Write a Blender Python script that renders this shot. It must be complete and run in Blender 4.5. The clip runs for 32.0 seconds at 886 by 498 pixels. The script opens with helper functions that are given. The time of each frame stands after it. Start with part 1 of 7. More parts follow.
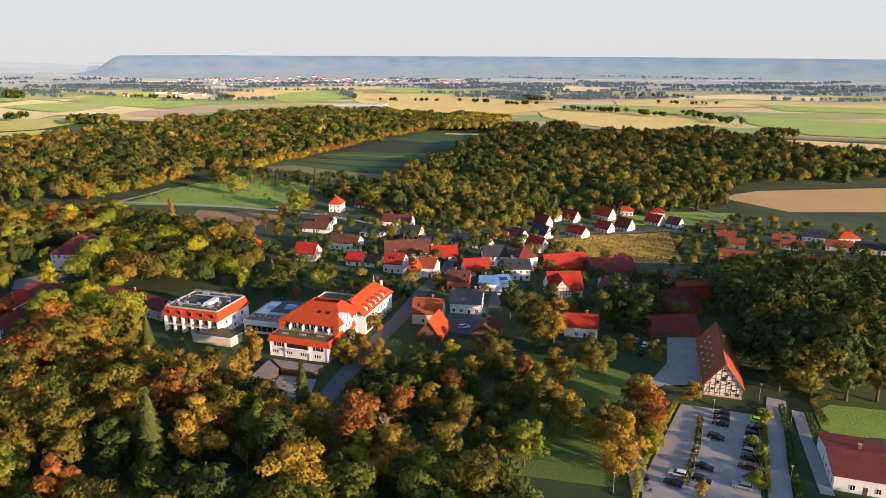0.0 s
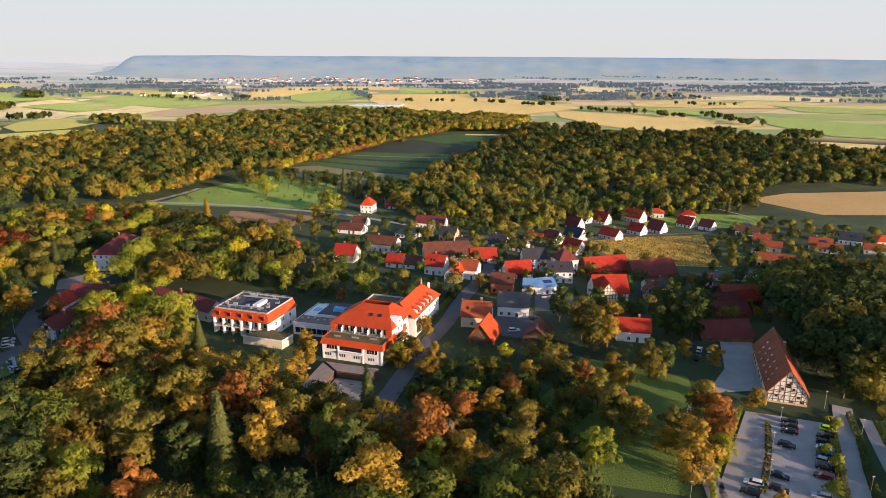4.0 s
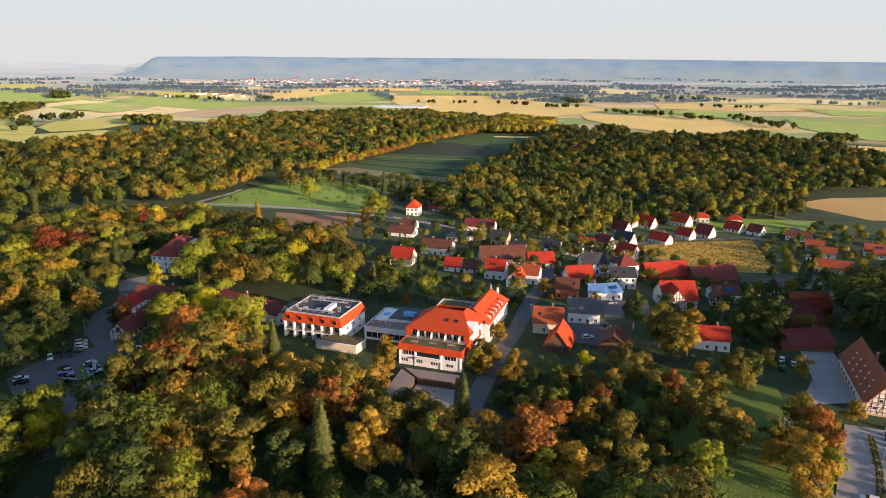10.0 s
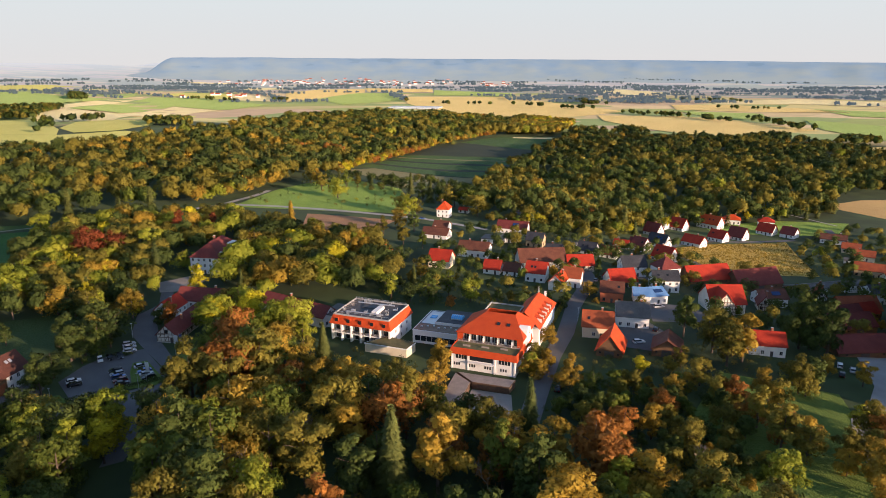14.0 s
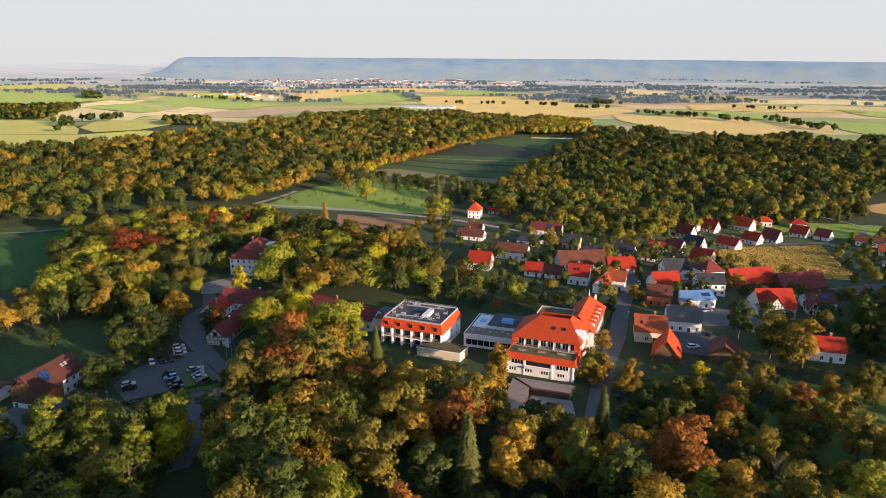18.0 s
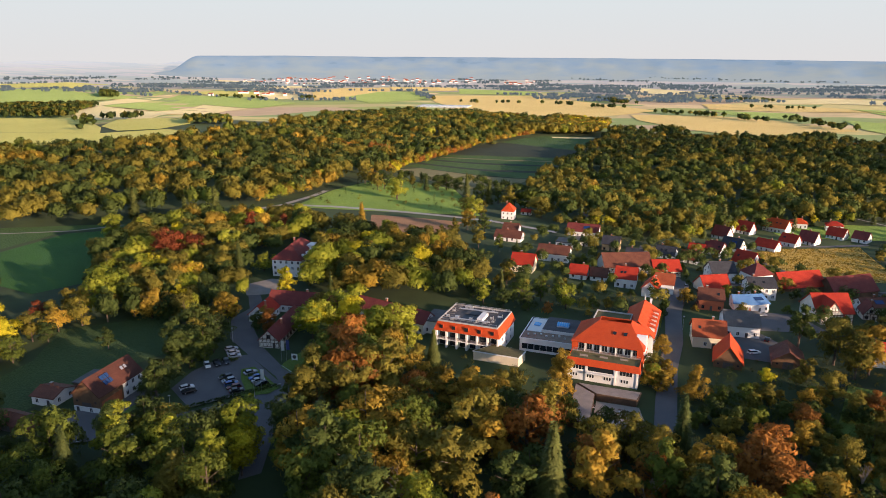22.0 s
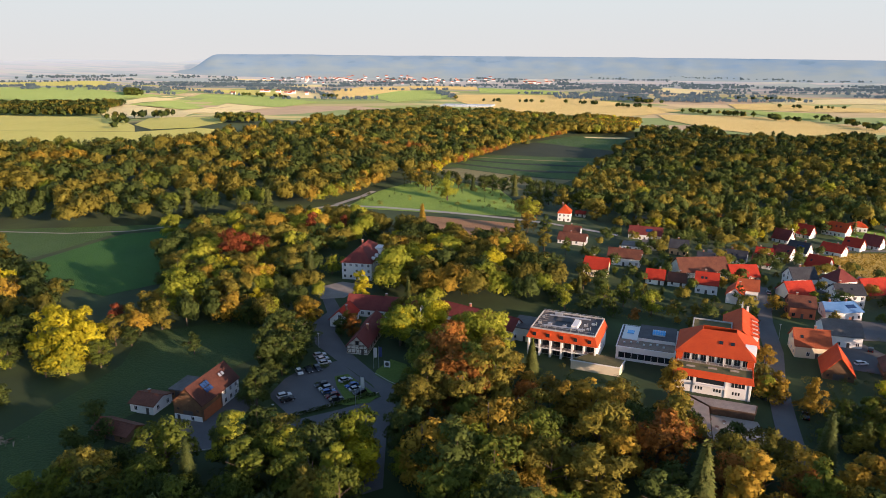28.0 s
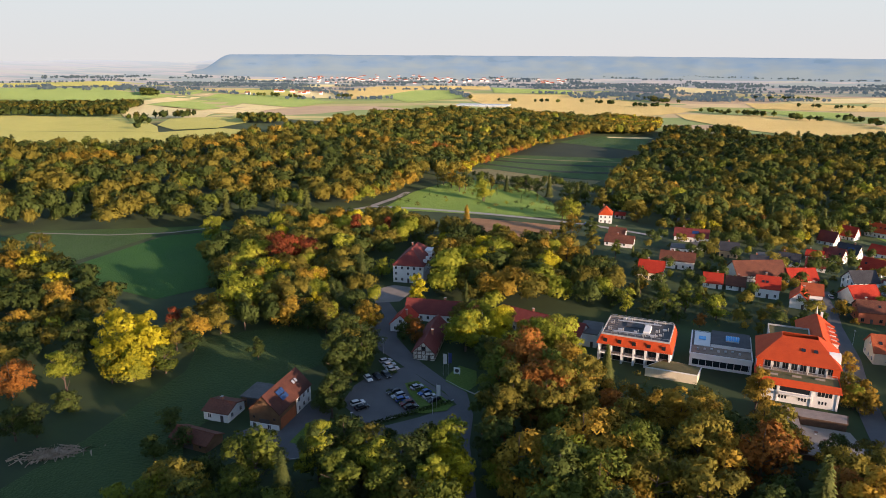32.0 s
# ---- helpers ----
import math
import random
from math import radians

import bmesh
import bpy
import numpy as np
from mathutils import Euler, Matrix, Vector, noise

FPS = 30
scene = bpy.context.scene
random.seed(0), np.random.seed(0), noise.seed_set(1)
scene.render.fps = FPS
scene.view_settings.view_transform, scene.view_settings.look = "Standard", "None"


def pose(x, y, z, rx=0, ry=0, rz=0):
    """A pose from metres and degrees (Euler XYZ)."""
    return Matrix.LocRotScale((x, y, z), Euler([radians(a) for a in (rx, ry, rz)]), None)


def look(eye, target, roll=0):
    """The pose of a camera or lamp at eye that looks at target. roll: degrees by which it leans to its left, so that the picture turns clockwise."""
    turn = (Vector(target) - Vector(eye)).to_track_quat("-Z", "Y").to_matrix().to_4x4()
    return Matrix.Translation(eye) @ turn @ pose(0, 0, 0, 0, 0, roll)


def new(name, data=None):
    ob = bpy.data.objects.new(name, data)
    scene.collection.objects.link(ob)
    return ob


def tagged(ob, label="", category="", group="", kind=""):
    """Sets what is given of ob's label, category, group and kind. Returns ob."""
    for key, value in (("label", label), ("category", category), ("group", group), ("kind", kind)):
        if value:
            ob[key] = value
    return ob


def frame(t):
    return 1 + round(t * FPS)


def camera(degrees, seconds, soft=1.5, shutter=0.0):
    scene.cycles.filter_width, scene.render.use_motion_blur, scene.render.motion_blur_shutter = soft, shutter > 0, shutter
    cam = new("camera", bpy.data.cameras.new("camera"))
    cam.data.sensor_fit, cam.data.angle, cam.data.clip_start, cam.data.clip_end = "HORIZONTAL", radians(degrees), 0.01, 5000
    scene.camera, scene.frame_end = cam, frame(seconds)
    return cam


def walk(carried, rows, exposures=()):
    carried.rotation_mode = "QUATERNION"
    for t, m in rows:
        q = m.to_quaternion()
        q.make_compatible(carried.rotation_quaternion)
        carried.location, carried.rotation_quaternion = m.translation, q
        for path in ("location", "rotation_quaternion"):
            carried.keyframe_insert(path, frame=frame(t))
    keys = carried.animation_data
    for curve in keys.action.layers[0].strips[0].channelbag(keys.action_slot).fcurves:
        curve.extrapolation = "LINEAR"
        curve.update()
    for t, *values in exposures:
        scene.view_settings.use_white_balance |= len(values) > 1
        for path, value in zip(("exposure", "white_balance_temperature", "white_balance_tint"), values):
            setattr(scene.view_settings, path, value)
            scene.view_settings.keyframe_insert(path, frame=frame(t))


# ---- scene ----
cam = camera(66.32, 32.0, 0.72)
# seconds, x, y, z, heading to the right, tilt down, roll (degrees)
PATH = [
    (0, -0.00, 0.00, 99.00, 3.340, 15.672, -0.169),
    (1, -3.79, 0.68, 99.13, 3.128, 15.690, -0.154),
    (2, -7.52, 1.36, 99.27, 2.921, 15.685, -0.136),
    (3, -11.30, 2.08, 99.35, 2.698, 15.670, -0.125),
    (6, -22.50, 4.32, 99.39, 2.073, 15.587, -0.072),
    (7, -26.20, 5.12, 99.42, 1.870, 15.563, -0.039),
    (8, -29.81, 5.85, 99.47, 1.682, 15.548, -0.009),
    (9, -33.36, 6.53, 99.54, 1.474, 15.530, -0.000),
    (10, -36.96, 7.13, 99.61, 1.263, 15.520, 0.010),
    (11, -40.62, 7.75, 99.64, 1.049, 15.491, 0.028),
    (12, -44.25, 8.48, 99.63, 0.851, 15.475, 0.022),
    (13, -47.95, 9.24, 99.62, 0.667, 15.463, 0.006),
    (14, -51.71, 10.01, 99.66, 0.471, 15.458, -0.018),
    (17, -63.77, 12.24, 99.94, 0.000, 15.481, -0.008),
    (18, -67.79, 13.06, 100.03, -0.173, 15.491, -0.008),
    (19, -71.97, 13.90, 100.13, -0.329, 15.507, -0.001),
    (20, -76.15, 14.69, 100.25, -0.527, 15.532, 0.009),
    (21, -80.46, 15.48, 100.41, -0.721, 15.558, 0.031),
    (22, -84.89, 16.37, 100.53, -0.898, 15.594, 0.060),
    (23, -89.45, 17.36, 100.63, -1.097, 15.627, 0.066),
    (24, -94.16, 18.40, 100.66, -1.261, 15.646, 0.069),
    (25, -98.96, 19.48, 100.66, -1.428, 15.658, 0.071),
    (28, -113.65, 22.58, 100.69, -1.951, 15.684, 0.126),
    (29, -118.64, 23.65, 100.75, -2.115, 15.686, 0.113),
    (30, -123.81, 24.70, 100.79, -2.294, 15.683, 0.087),
    (31, -129.10, 25.76, 100.79, -2.469, 15.689, 0.036),
    (32, -134.69, 26.86, 100.75, -2.636, 15.714, 0.005),
]
walk(cam, [(t, pose(x, y, z, 0, 0, -h) @ pose(0, 0, 0, 90 - d, 0, 0) @ pose(0, 0, 0, 0, 0, r)) for t, x, y, z, h, d, r in PATH], [(0, 0.50, 6230, 20), (32, 0.50, 6230, 20)])

# ---- world, sun, exposure ----
SUN = Vector((0.775, -0.632, 0.0)).normalized()
ELEV = radians(10.2)
world = bpy.data.worlds.new("sky")
scene.world = world
world.use_nodes = True
wn, wl = world.node_tree.nodes, world.node_tree.links
sky = wn.new("ShaderNodeTexSky")
sky.sky_type, sky.sun_disc = "NISHITA", False
sky.sun_elevation, sky.sun_rotation = ELEV, math.atan2(SUN.x, SUN.y)
sky.air_density, sky.dust_density, sky.ozone_density = 1.0, 0.6, 1.5
wn["Background"].inputs["Strength"].default_value = 0.171
wl.new(sky.outputs[0], wn["Background"].inputs["Color"])
lamp = new("sun", bpy.data.lights.new("sun", "SUN"))
lamp.data.energy, lamp.data.angle, lamp.data.color = 6.05, radians(0.6), (1.0, 0.715, 0.47)
lamp.matrix_world = look(Vector((0, 0, 0)) + (SUN * math.cos(ELEV) + Vector((0, 0, math.sin(ELEV)))) * 300, (0, 0, 0))
SKYGLOW = 0.70


# ---- materials ----
MATS = {}


def nodes_of(name, rough=0.8, metal=0.0):
    m = bpy.data.materials.new(name)
    m.use_nodes = True
    n, l = m.node_tree.nodes, m.node_tree.links
    b = n["Principled BSDF"]
    b.inputs["Roughness"].default_value, b.inputs["Metallic"].default_value = rough, metal
    MATS[name] = m
    return m, n, l, b


def surface(name, dark, light, scale=0.6, fine=8.0, rough=0.8, metal=0.0, bump=0.3, depth=0.03, per_object=0.0, blades=0.0):
    """Two-scale mottled surface between two colours, with fine relief."""
    m, n, l, b = nodes_of(name, rough, metal)
    geo = n.new("ShaderNodeNewGeometry")
    a, f = n.new("ShaderNodeTexNoise"), n.new("ShaderNodeTexNoise")
    a.inputs["Scale"].default_value, f.inputs["Scale"].default_value = scale, fine
    a.inputs["Detail"].default_value, f.inputs["Detail"].default_value = 4, 3
    l.new(geo.outputs["Position"], a.inputs["Vector"])
    l.new(geo.outputs["Position"], f.inputs["Vector"])
    mix = n.new("ShaderNodeMath")
    mix.operation, mix.inputs[1].default_value = "MULTIPLY_ADD", 0.5
    l.new(f.outputs["Fac"], mix.inputs[0])
    half = n.new("ShaderNodeMath")
    half.operation, half.inputs[1].default_value = "MULTIPLY", 0.5
    l.new(a.outputs["Fac"], half.inputs[0])
    l.new(half.outputs[0], mix.inputs[2])
    src = mix
    if per_object:
        info = n.new("ShaderNodeObjectInfo")
        sh = n.new("ShaderNodeMath")
        sh.operation, sh.inputs[1].default_value = "MULTIPLY_ADD", per_object
        l.new(info.outputs["Random"], sh.inputs[0])
        l.new(mix.outputs[0], sh.inputs[2])
        src = sh
    ramp = n.new("ShaderNodeValToRGB")
    ramp.color_ramp.elements[0].position, ramp.color_ramp.elements[1].position = 0.32, 0.68 + per_object
    ramp.color_ramp.elements[0].color, ramp.color_ramp.elements[1].color = (*dark, 1), (*light, 1)
    l.new(src.outputs[0], ramp.inputs[0])
    l.new(ramp.outputs[0], b.inputs["Base Color"])
    if blades:
        b.inputs["Sheen Weight"].default_value, b.inputs["Sheen Roughness"].default_value = blades, 0.6
        b.inputs["Sheen Tint"].default_value = (*[min(1.0, v / max(light)) for v in light], 1)
    if bump:
        bp = n.new("ShaderNodeBump")
        bp.inputs["Strength"].default_value, bp.inputs["Distance"].default_value = bump, depth
        l.new(f.outputs["Fac"], bp.inputs["Height"])
        l.new(bp.outputs[0], b.inputs["Normal"])
    return m


def tiled(name, dark, light, row=0.34, rough=0.7):
    """Roof covering in courses: a saw-like relief up the slope and mottled, weathered colour."""
    m = surface(name, dark, light, 0.35, 3.0, rough, 0.0, 0.0)
    n, l, b = m.node_tree.nodes, m.node_tree.links, m.node_tree.nodes["Principled BSDF"]
    b.inputs["Specular IOR Level"].default_value = 0.25
    tc = n.new("ShaderNodeTexCoord")
    br = n.new("ShaderNodeTexBrick")
    br.inputs["Scale"].default_value = 1.0
    br.inputs["Brick Width"].default_value, br.inputs["Row Height"].default_value = row * 0.8, row
    br.inputs["Mortar Size"].default_value = 0.03
    l.new(tc.outputs["UV"], br.inputs["Vector"])
    bp = n.new("ShaderNodeBump")
    bp.inputs["Strength"].default_value, bp.inputs["Distance"].default_value = 0.5, 0.04
    l.new(br.outputs["Fac"], bp.inputs["Height"])
    bp.invert = True
    l.new(bp.outputs[0], b.inputs["Normal"])
    return m


def leafy(name, dark, light, through_light=0.35, sprays=0.0, grain=3.4):
    m, n, l, b = nodes_of(name, 0.7)
    b.inputs["Specular IOR Level"].default_value = 0.12
    geo = n.new("ShaderNodeNewGeometry")
    info = n.new("ShaderNodeObjectInfo")
    a = n.new("ShaderNodeTexNoise")
    a.inputs["Scale"].default_value, a.inputs["Detail"].default_value = 0.11, 4
    l.new(geo.outputs["Position"], a.inputs["Vector"])
    s1 = n.new("ShaderNodeMath")
    s1.operation, s1.inputs[1].default_value = "MULTIPLY_ADD", 0.27
    l.new(geo.outputs["Random Per Island"], s1.inputs[0])
    l.new(a.outputs["Fac"], s1.inputs[2])
    s2 = n.new("ShaderNodeMath")
    s2.operation, s2.inputs[1].default_value = "MULTIPLY_ADD", 0.35
    l.new(info.outputs["Random"], s2.inputs[0])
    l.new(s1.outputs[0], s2.inputs[2])
    ramp = n.new("ShaderNodeValToRGB")
    ramp.color_ramp.elements[0].position, ramp.color_ramp.elements[1].position = 0.45, 1.0
    ramp.color_ramp.elements[0].color, ramp.color_ramp.elements[1].color = (*dark, 1), (*light, 1)
    l.new(s2.outputs[0], ramp.inputs[0])
    l.new(ramp.outputs[0], b.inputs["Base Color"])
    tr = n.new("ShaderNodeBsdfTranslucent")
    l.new(ramp.outputs[0], tr.inputs["Color"])
    mx = n.new("ShaderNodeMixShader")
    mx.inputs[0].default_value = through_light
    l.new(b.outputs[0], mx.inputs[1])
    l.new(tr.outputs[0], mx.inputs[2])
    out = mx
    if sprays:
        # gaps between the leaves of a spray
        tc, cut, edge = n.new("ShaderNodeTexCoord"), n.new("ShaderNodeTexNoise"), n.new("ShaderNodeMath")
        cut.inputs["Scale"].default_value, cut.inputs["Detail"].default_value = grain, 1
        l.new(tc.outputs["Object"], cut.inputs["Vector"])
        edge.operation, edge.inputs[1].default_value = "GREATER_THAN", sprays
        l.new(cut.outputs["Fac"], edge.inputs[0])
        gap, out = n.new("ShaderNodeBsdfTransparent"), n.new("ShaderNodeMixShader")
        l.new(edge.outputs[0], out.inputs[0])
        l.new(gap.outputs[0], out.inputs[1])
        l.new(mx.outputs[0], out.inputs[2])
    l.new(out.outputs[0], n["Material Output"].inputs["Surface"])
    return m


def plain(name, colour, rough=0.5, metal=0.0):
    m, n, l, b = nodes_of(name, rough, metal)
    b.inputs["Base Color"].default_value = (*colour, 1)
    return m


# roofs
ROOF = {
    "orange": tiled("roof_orange", (0.44, 0.050, 0.010), (0.58, 0.082, 0.015)),
    "red": tiled("roof_red", (0.29, 0.021, 0.010), (0.45, 0.044, 0.016)),
    "rust": tiled("roof_rust", (0.24, 0.055, 0.022), (0.40, 0.10, 0.035)),
    "maroon": tiled("roof_maroon", (0.13, 0.025, 0.022), (0.21, 0.05, 0.038)),
    "brown": tiled("roof_brown", (0.09, 0.032, 0.02), (0.18, 0.07, 0.04)),
    "umber": tiled("roof_umber", (0.055, 0.022, 0.016), (0.11, 0.042, 0.028)),
    "slate": tiled("roof_slate", (0.028, 0.03, 0.036), (0.06, 0.062, 0.07)),
    "grey": tiled("roof_grey", (0.09, 0.085, 0.08), (0.16, 0.15, 0.14)),
    "blue": tiled("roof_blue", (0.10, 0.24, 0.46), (0.18, 0.34, 0.58), 0.5, 0.4),
}
WALL = {
    "white": surface("render_white", (0.72, 0.71, 0.68), (0.84, 0.83, 0.80), 0.3, 5, 0.85, 0, 0.15),
    "cream": surface("render_cream", (0.62, 0.54, 0.38), (0.74, 0.66, 0.48), 0.3, 5, 0.85, 0, 0.15),
    "tan": surface("render_tan", (0.46, 0.32, 0.18), (0.58, 0.42, 0.25), 0.3, 5, 0.85, 0, 0.15),
    "brick": surface("wall_brick", (0.34, 0.09, 0.045), (0.48, 0.14, 0.06), 0.4, 9, 0.85, 0, 0.4),
    "wood": surface("wall_boards", (0.10, 0.05, 0.025), (0.20, 0.11, 0.05), 0.5, 7, 0.8, 0, 0.4),
    "timber": surface("wall_timber", (0.62, 0.57, 0.48), (0.78, 0.73, 0.64), 0.4, 5, 0.85, 0, 0.2),
}
WALL_WORD = {"white": "white rendered", "cream": "cream rendered", "tan": "tan rendered", "brick": "red brick", "wood": "dark boarded", "timber": "half-timbered"}
ROOF_WORD = {"orange": "bright orange tiled", "red": "red tiled", "rust": "rust-red tiled", "maroon": "dark maroon tiled", "brown": "weathered brown tiled", "umber": "dark umber tiled", "slate": "dark slate", "grey": "grey", "blue": "blue metal"}
M_BEAM = surface("oak_beam", (0.07, 0.04, 0.025), (0.14, 0.085, 0.05), 1, 9)
M_FRAME = plain("window_frame", (0.75, 0.74, 0.72), 0.5)
M_DARKFRAME = plain("brown_frame", (0.10, 0.05, 0.03), 0.5)
M_GLASS = plain("window_glass", (0.02, 0.025, 0.03), 0.08)
M_DOOR = surface("door_paint", (0.05, 0.05, 0.05), (0.10, 0.08, 0.07), 1, 8)
M_CHIM = surface("chimney_brick", (0.25, 0.08, 0.05), (0.38, 0.16, 0.09), 1, 9)
M_ASPHALT = surface("asphalt", (0.085, 0.085, 0.088), (0.14, 0.138, 0.135), 0.12, 5, 0.9, 0, 0.3)
M_PAVING = surface("pale_paving", (0.28, 0.265, 0.245), (0.40, 0.385, 0.36), 0.15, 4, 0.9, 0, 0.3)
M_GRAVEL = surface("gravel", (0.22, 0.20, 0.17), (0.34, 0.31, 0.27), 0.2, 6, 0.95, 0, 0.4)
M_KERB = surface("kerb_stone", (0.34, 0.33, 0.31), (0.46, 0.45, 0.42), 0.6, 6)
M_PAINT = plain("road_paint", (0.75, 0.75, 0.72), 0.7)
M_GRASS = surface("lawn", (0.048, 0.098, 0.010), (0.115, 0.170, 0.024), 0.08, 2.2, 0.95, 0, 1.0, 0.5, blades=0.12)
M_MEADOW = surface("meadow", (0.012, 0.072, 0.006), (0.032, 0.118, 0.010), 0.03, 1.4, 0.95, 0, 1.0, 0.8, blades=0.05)
# darker copy of the meadow with valley shade put into its colour
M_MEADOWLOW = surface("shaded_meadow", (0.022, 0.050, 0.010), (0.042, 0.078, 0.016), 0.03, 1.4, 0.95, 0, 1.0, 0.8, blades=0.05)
M_PASTURE = surface("bright_pasture", (0.075, 0.15, 0.016), (0.15, 0.23, 0.034), 0.05, 1.4, 0.95, 0, 1.0, 0.8, blades=0.22)
M_SOIL = surface("ploughed_soil", (0.20, 0.105, 0.05), (0.34, 0.19, 0.09), 0.1, 1.8, 0.95, 0, 1.0, 0.5, blades=0.1)
M_STUBBLE = surface("stubble", (0.42, 0.275, 0.095), (0.53, 0.36, 0.135), 0.02, 0.9, 0.95, 0, 1.0, 1.2, blades=0.2)
M_YELLOWFIELD = surface("yellow_field", (0.36, 0.37, 0.075), (0.48, 0.46, 0.12), 0.012, 0.9, 0.95, 0, 1.0, 1.2, blades=0.3)
M_CROP = surface("green_crop", (0.030, 0.085, 0.014), (0.065, 0.135, 0.024), 0.03, 0.9, 0.95, 0, 1.0, 1.2)
M_CROPDARK = surface("dark_crop", (0.012, 0.026, 0.012), (0.028, 0.045, 0.018), 0.03, 0.8, 0.95, 0, 0.4, 0.15)
M_CROPGREY = surface("grey_green_crop", (0.17, 0.16, 0.065), (0.24, 0.22, 0.09), 0.03, 0.9, 0.95, 0, 1.0, 1.2)
M_FLATROOF = surface("flat_roof_felt", (0.045, 0.046, 0.05), (0.10, 0.10, 0.105), 0.3, 4)
M_GREENROOF = surface("planted_roof", (0.07, 0.075, 0.025), (0.16, 0.13, 0.05), 0.6, 5, 0.95, 0, 0.6, 0.1)
M_METAL = plain("pale_metal", (0.62, 0.62, 0.62), 0.35, 0.7)
M_PLASTER = WALL["white"]
M_SOLAR = plain("solar_panel", (0.02, 0.05, 0.14), 0.12)
M_POOLGLASS = plain("roof_light_glass", (0.10, 0.42, 0.78), 0.15)
M_BARK = surface("bark", (0.05, 0.035, 0.025), (0.13, 0.095, 0.07), 0.8, 6)
M_PALEBARK = surface("pale_bark", (0.24, 0.18, 0.12), (0.40, 0.31, 0.22), 0.8, 6)


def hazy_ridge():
    """Wooded scarp, dark itself; miles of blue evening haze painted on as emission."""
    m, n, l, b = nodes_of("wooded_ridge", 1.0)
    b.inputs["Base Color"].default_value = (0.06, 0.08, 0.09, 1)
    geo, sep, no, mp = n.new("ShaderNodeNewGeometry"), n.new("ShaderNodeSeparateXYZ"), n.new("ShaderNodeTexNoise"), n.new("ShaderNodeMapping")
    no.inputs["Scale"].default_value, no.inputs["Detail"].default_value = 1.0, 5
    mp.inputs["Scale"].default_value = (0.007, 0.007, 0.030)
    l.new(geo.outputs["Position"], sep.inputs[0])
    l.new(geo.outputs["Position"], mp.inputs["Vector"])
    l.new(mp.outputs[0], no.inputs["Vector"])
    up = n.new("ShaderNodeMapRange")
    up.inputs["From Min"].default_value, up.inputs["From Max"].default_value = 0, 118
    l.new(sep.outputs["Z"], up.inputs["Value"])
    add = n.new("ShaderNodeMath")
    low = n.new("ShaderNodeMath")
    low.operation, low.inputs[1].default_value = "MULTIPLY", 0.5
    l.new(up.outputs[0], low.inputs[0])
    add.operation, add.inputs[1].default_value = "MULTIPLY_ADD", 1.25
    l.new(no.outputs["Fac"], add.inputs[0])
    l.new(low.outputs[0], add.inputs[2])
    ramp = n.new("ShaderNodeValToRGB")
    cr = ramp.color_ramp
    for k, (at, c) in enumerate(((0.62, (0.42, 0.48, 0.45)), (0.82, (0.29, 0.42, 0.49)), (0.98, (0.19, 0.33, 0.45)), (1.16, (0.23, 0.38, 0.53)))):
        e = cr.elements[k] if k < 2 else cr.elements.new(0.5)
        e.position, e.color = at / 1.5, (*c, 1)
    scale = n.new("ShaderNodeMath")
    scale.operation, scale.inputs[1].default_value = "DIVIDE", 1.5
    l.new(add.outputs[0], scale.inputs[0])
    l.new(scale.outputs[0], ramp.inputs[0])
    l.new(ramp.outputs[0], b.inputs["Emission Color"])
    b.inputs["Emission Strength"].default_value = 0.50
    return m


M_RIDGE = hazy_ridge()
LEAF_TINT = {
    "green": ((0.038, 0.062, 0.010), (0.165, 0.200, 0.028), 0.24),
    "dark": ((0.024, 0.042, 0.011), (0.092, 0.122, 0.026), 0.16),
    "olive": ((0.064, 0.066, 0.012), (0.260, 0.222, 0.034), 0.24),
    "lime": ((0.105, 0.148, 0.013), (0.375, 0.390, 0.040), 0.30),
    "yellow": ((0.250, 0.232, 0.011), (0.680, 0.600, 0.030), 0.32),
    "gold": ((0.150, 0.106, 0.014), (0.470, 0.312, 0.040), 0.27),
    "orange": ((0.150, 0.064, 0.014), (0.460, 0.196, 0.040), 0.27),
    "rust": ((0.105, 0.030, 0.013), (0.320, 0.086, 0.030), 0.24),
    "fir": ((0.028, 0.048, 0.014), (0.115, 0.130, 0.032), 0.06),
}
LEAF = {k: leafy("leaves_" + k, *v) for k, v in LEAF_TINT.items()}
SPRAY = {k: leafy("leaf_sprays_" + k, *v, sprays=0.46) for k, v in LEAF_TINT.items()}
BOUGH = {k: leafy("leaf_boughs_" + k, *v, sprays=0.46, grain=1.3) for k, v in LEAF_TINT.items()}
# blue haze painted into far foliage: pale leaves with a faint emission
HAZE_LEAF = leafy("far_leaves", (0.05, 0.075, 0.05), (0.11, 0.13, 0.08), 0.2)
HAZE_LEAF.node_tree.nodes["Principled BSDF"].inputs["Emission Color"].default_value = (0.30, 0.42, 0.55, 1)
HAZE_LEAF.node_tree.nodes["Principled BSDF"].inputs["Emission Strength"].default_value = 0.19
LEAF_WORD = {"green": "green", "dark": "dark green", "olive": "olive green", "lime": "light yellow-green", "yellow": "bright yellow", "gold": "golden autumn", "orange": "orange autumn", "rust": "rust-brown", "fir": "dark needled"}


# ---- helpers for meshes ----
def mesh_of(name, bm, material):
    me = bpy.data.meshes.new(name)
    bm.to_mesh(me)
    bm.free()
    if material:
        me.materials.append(material)
    return me


def part(name, bm, material, parent, label=""):
    ob = new(name, mesh_of(name, bm, material))
    ob.parent = parent
    return tagged(ob, label)


def shared(name, me, parent, m):
    ob = new(name, me)
    ob.parent = parent
    ob.matrix_local = m
    return ob


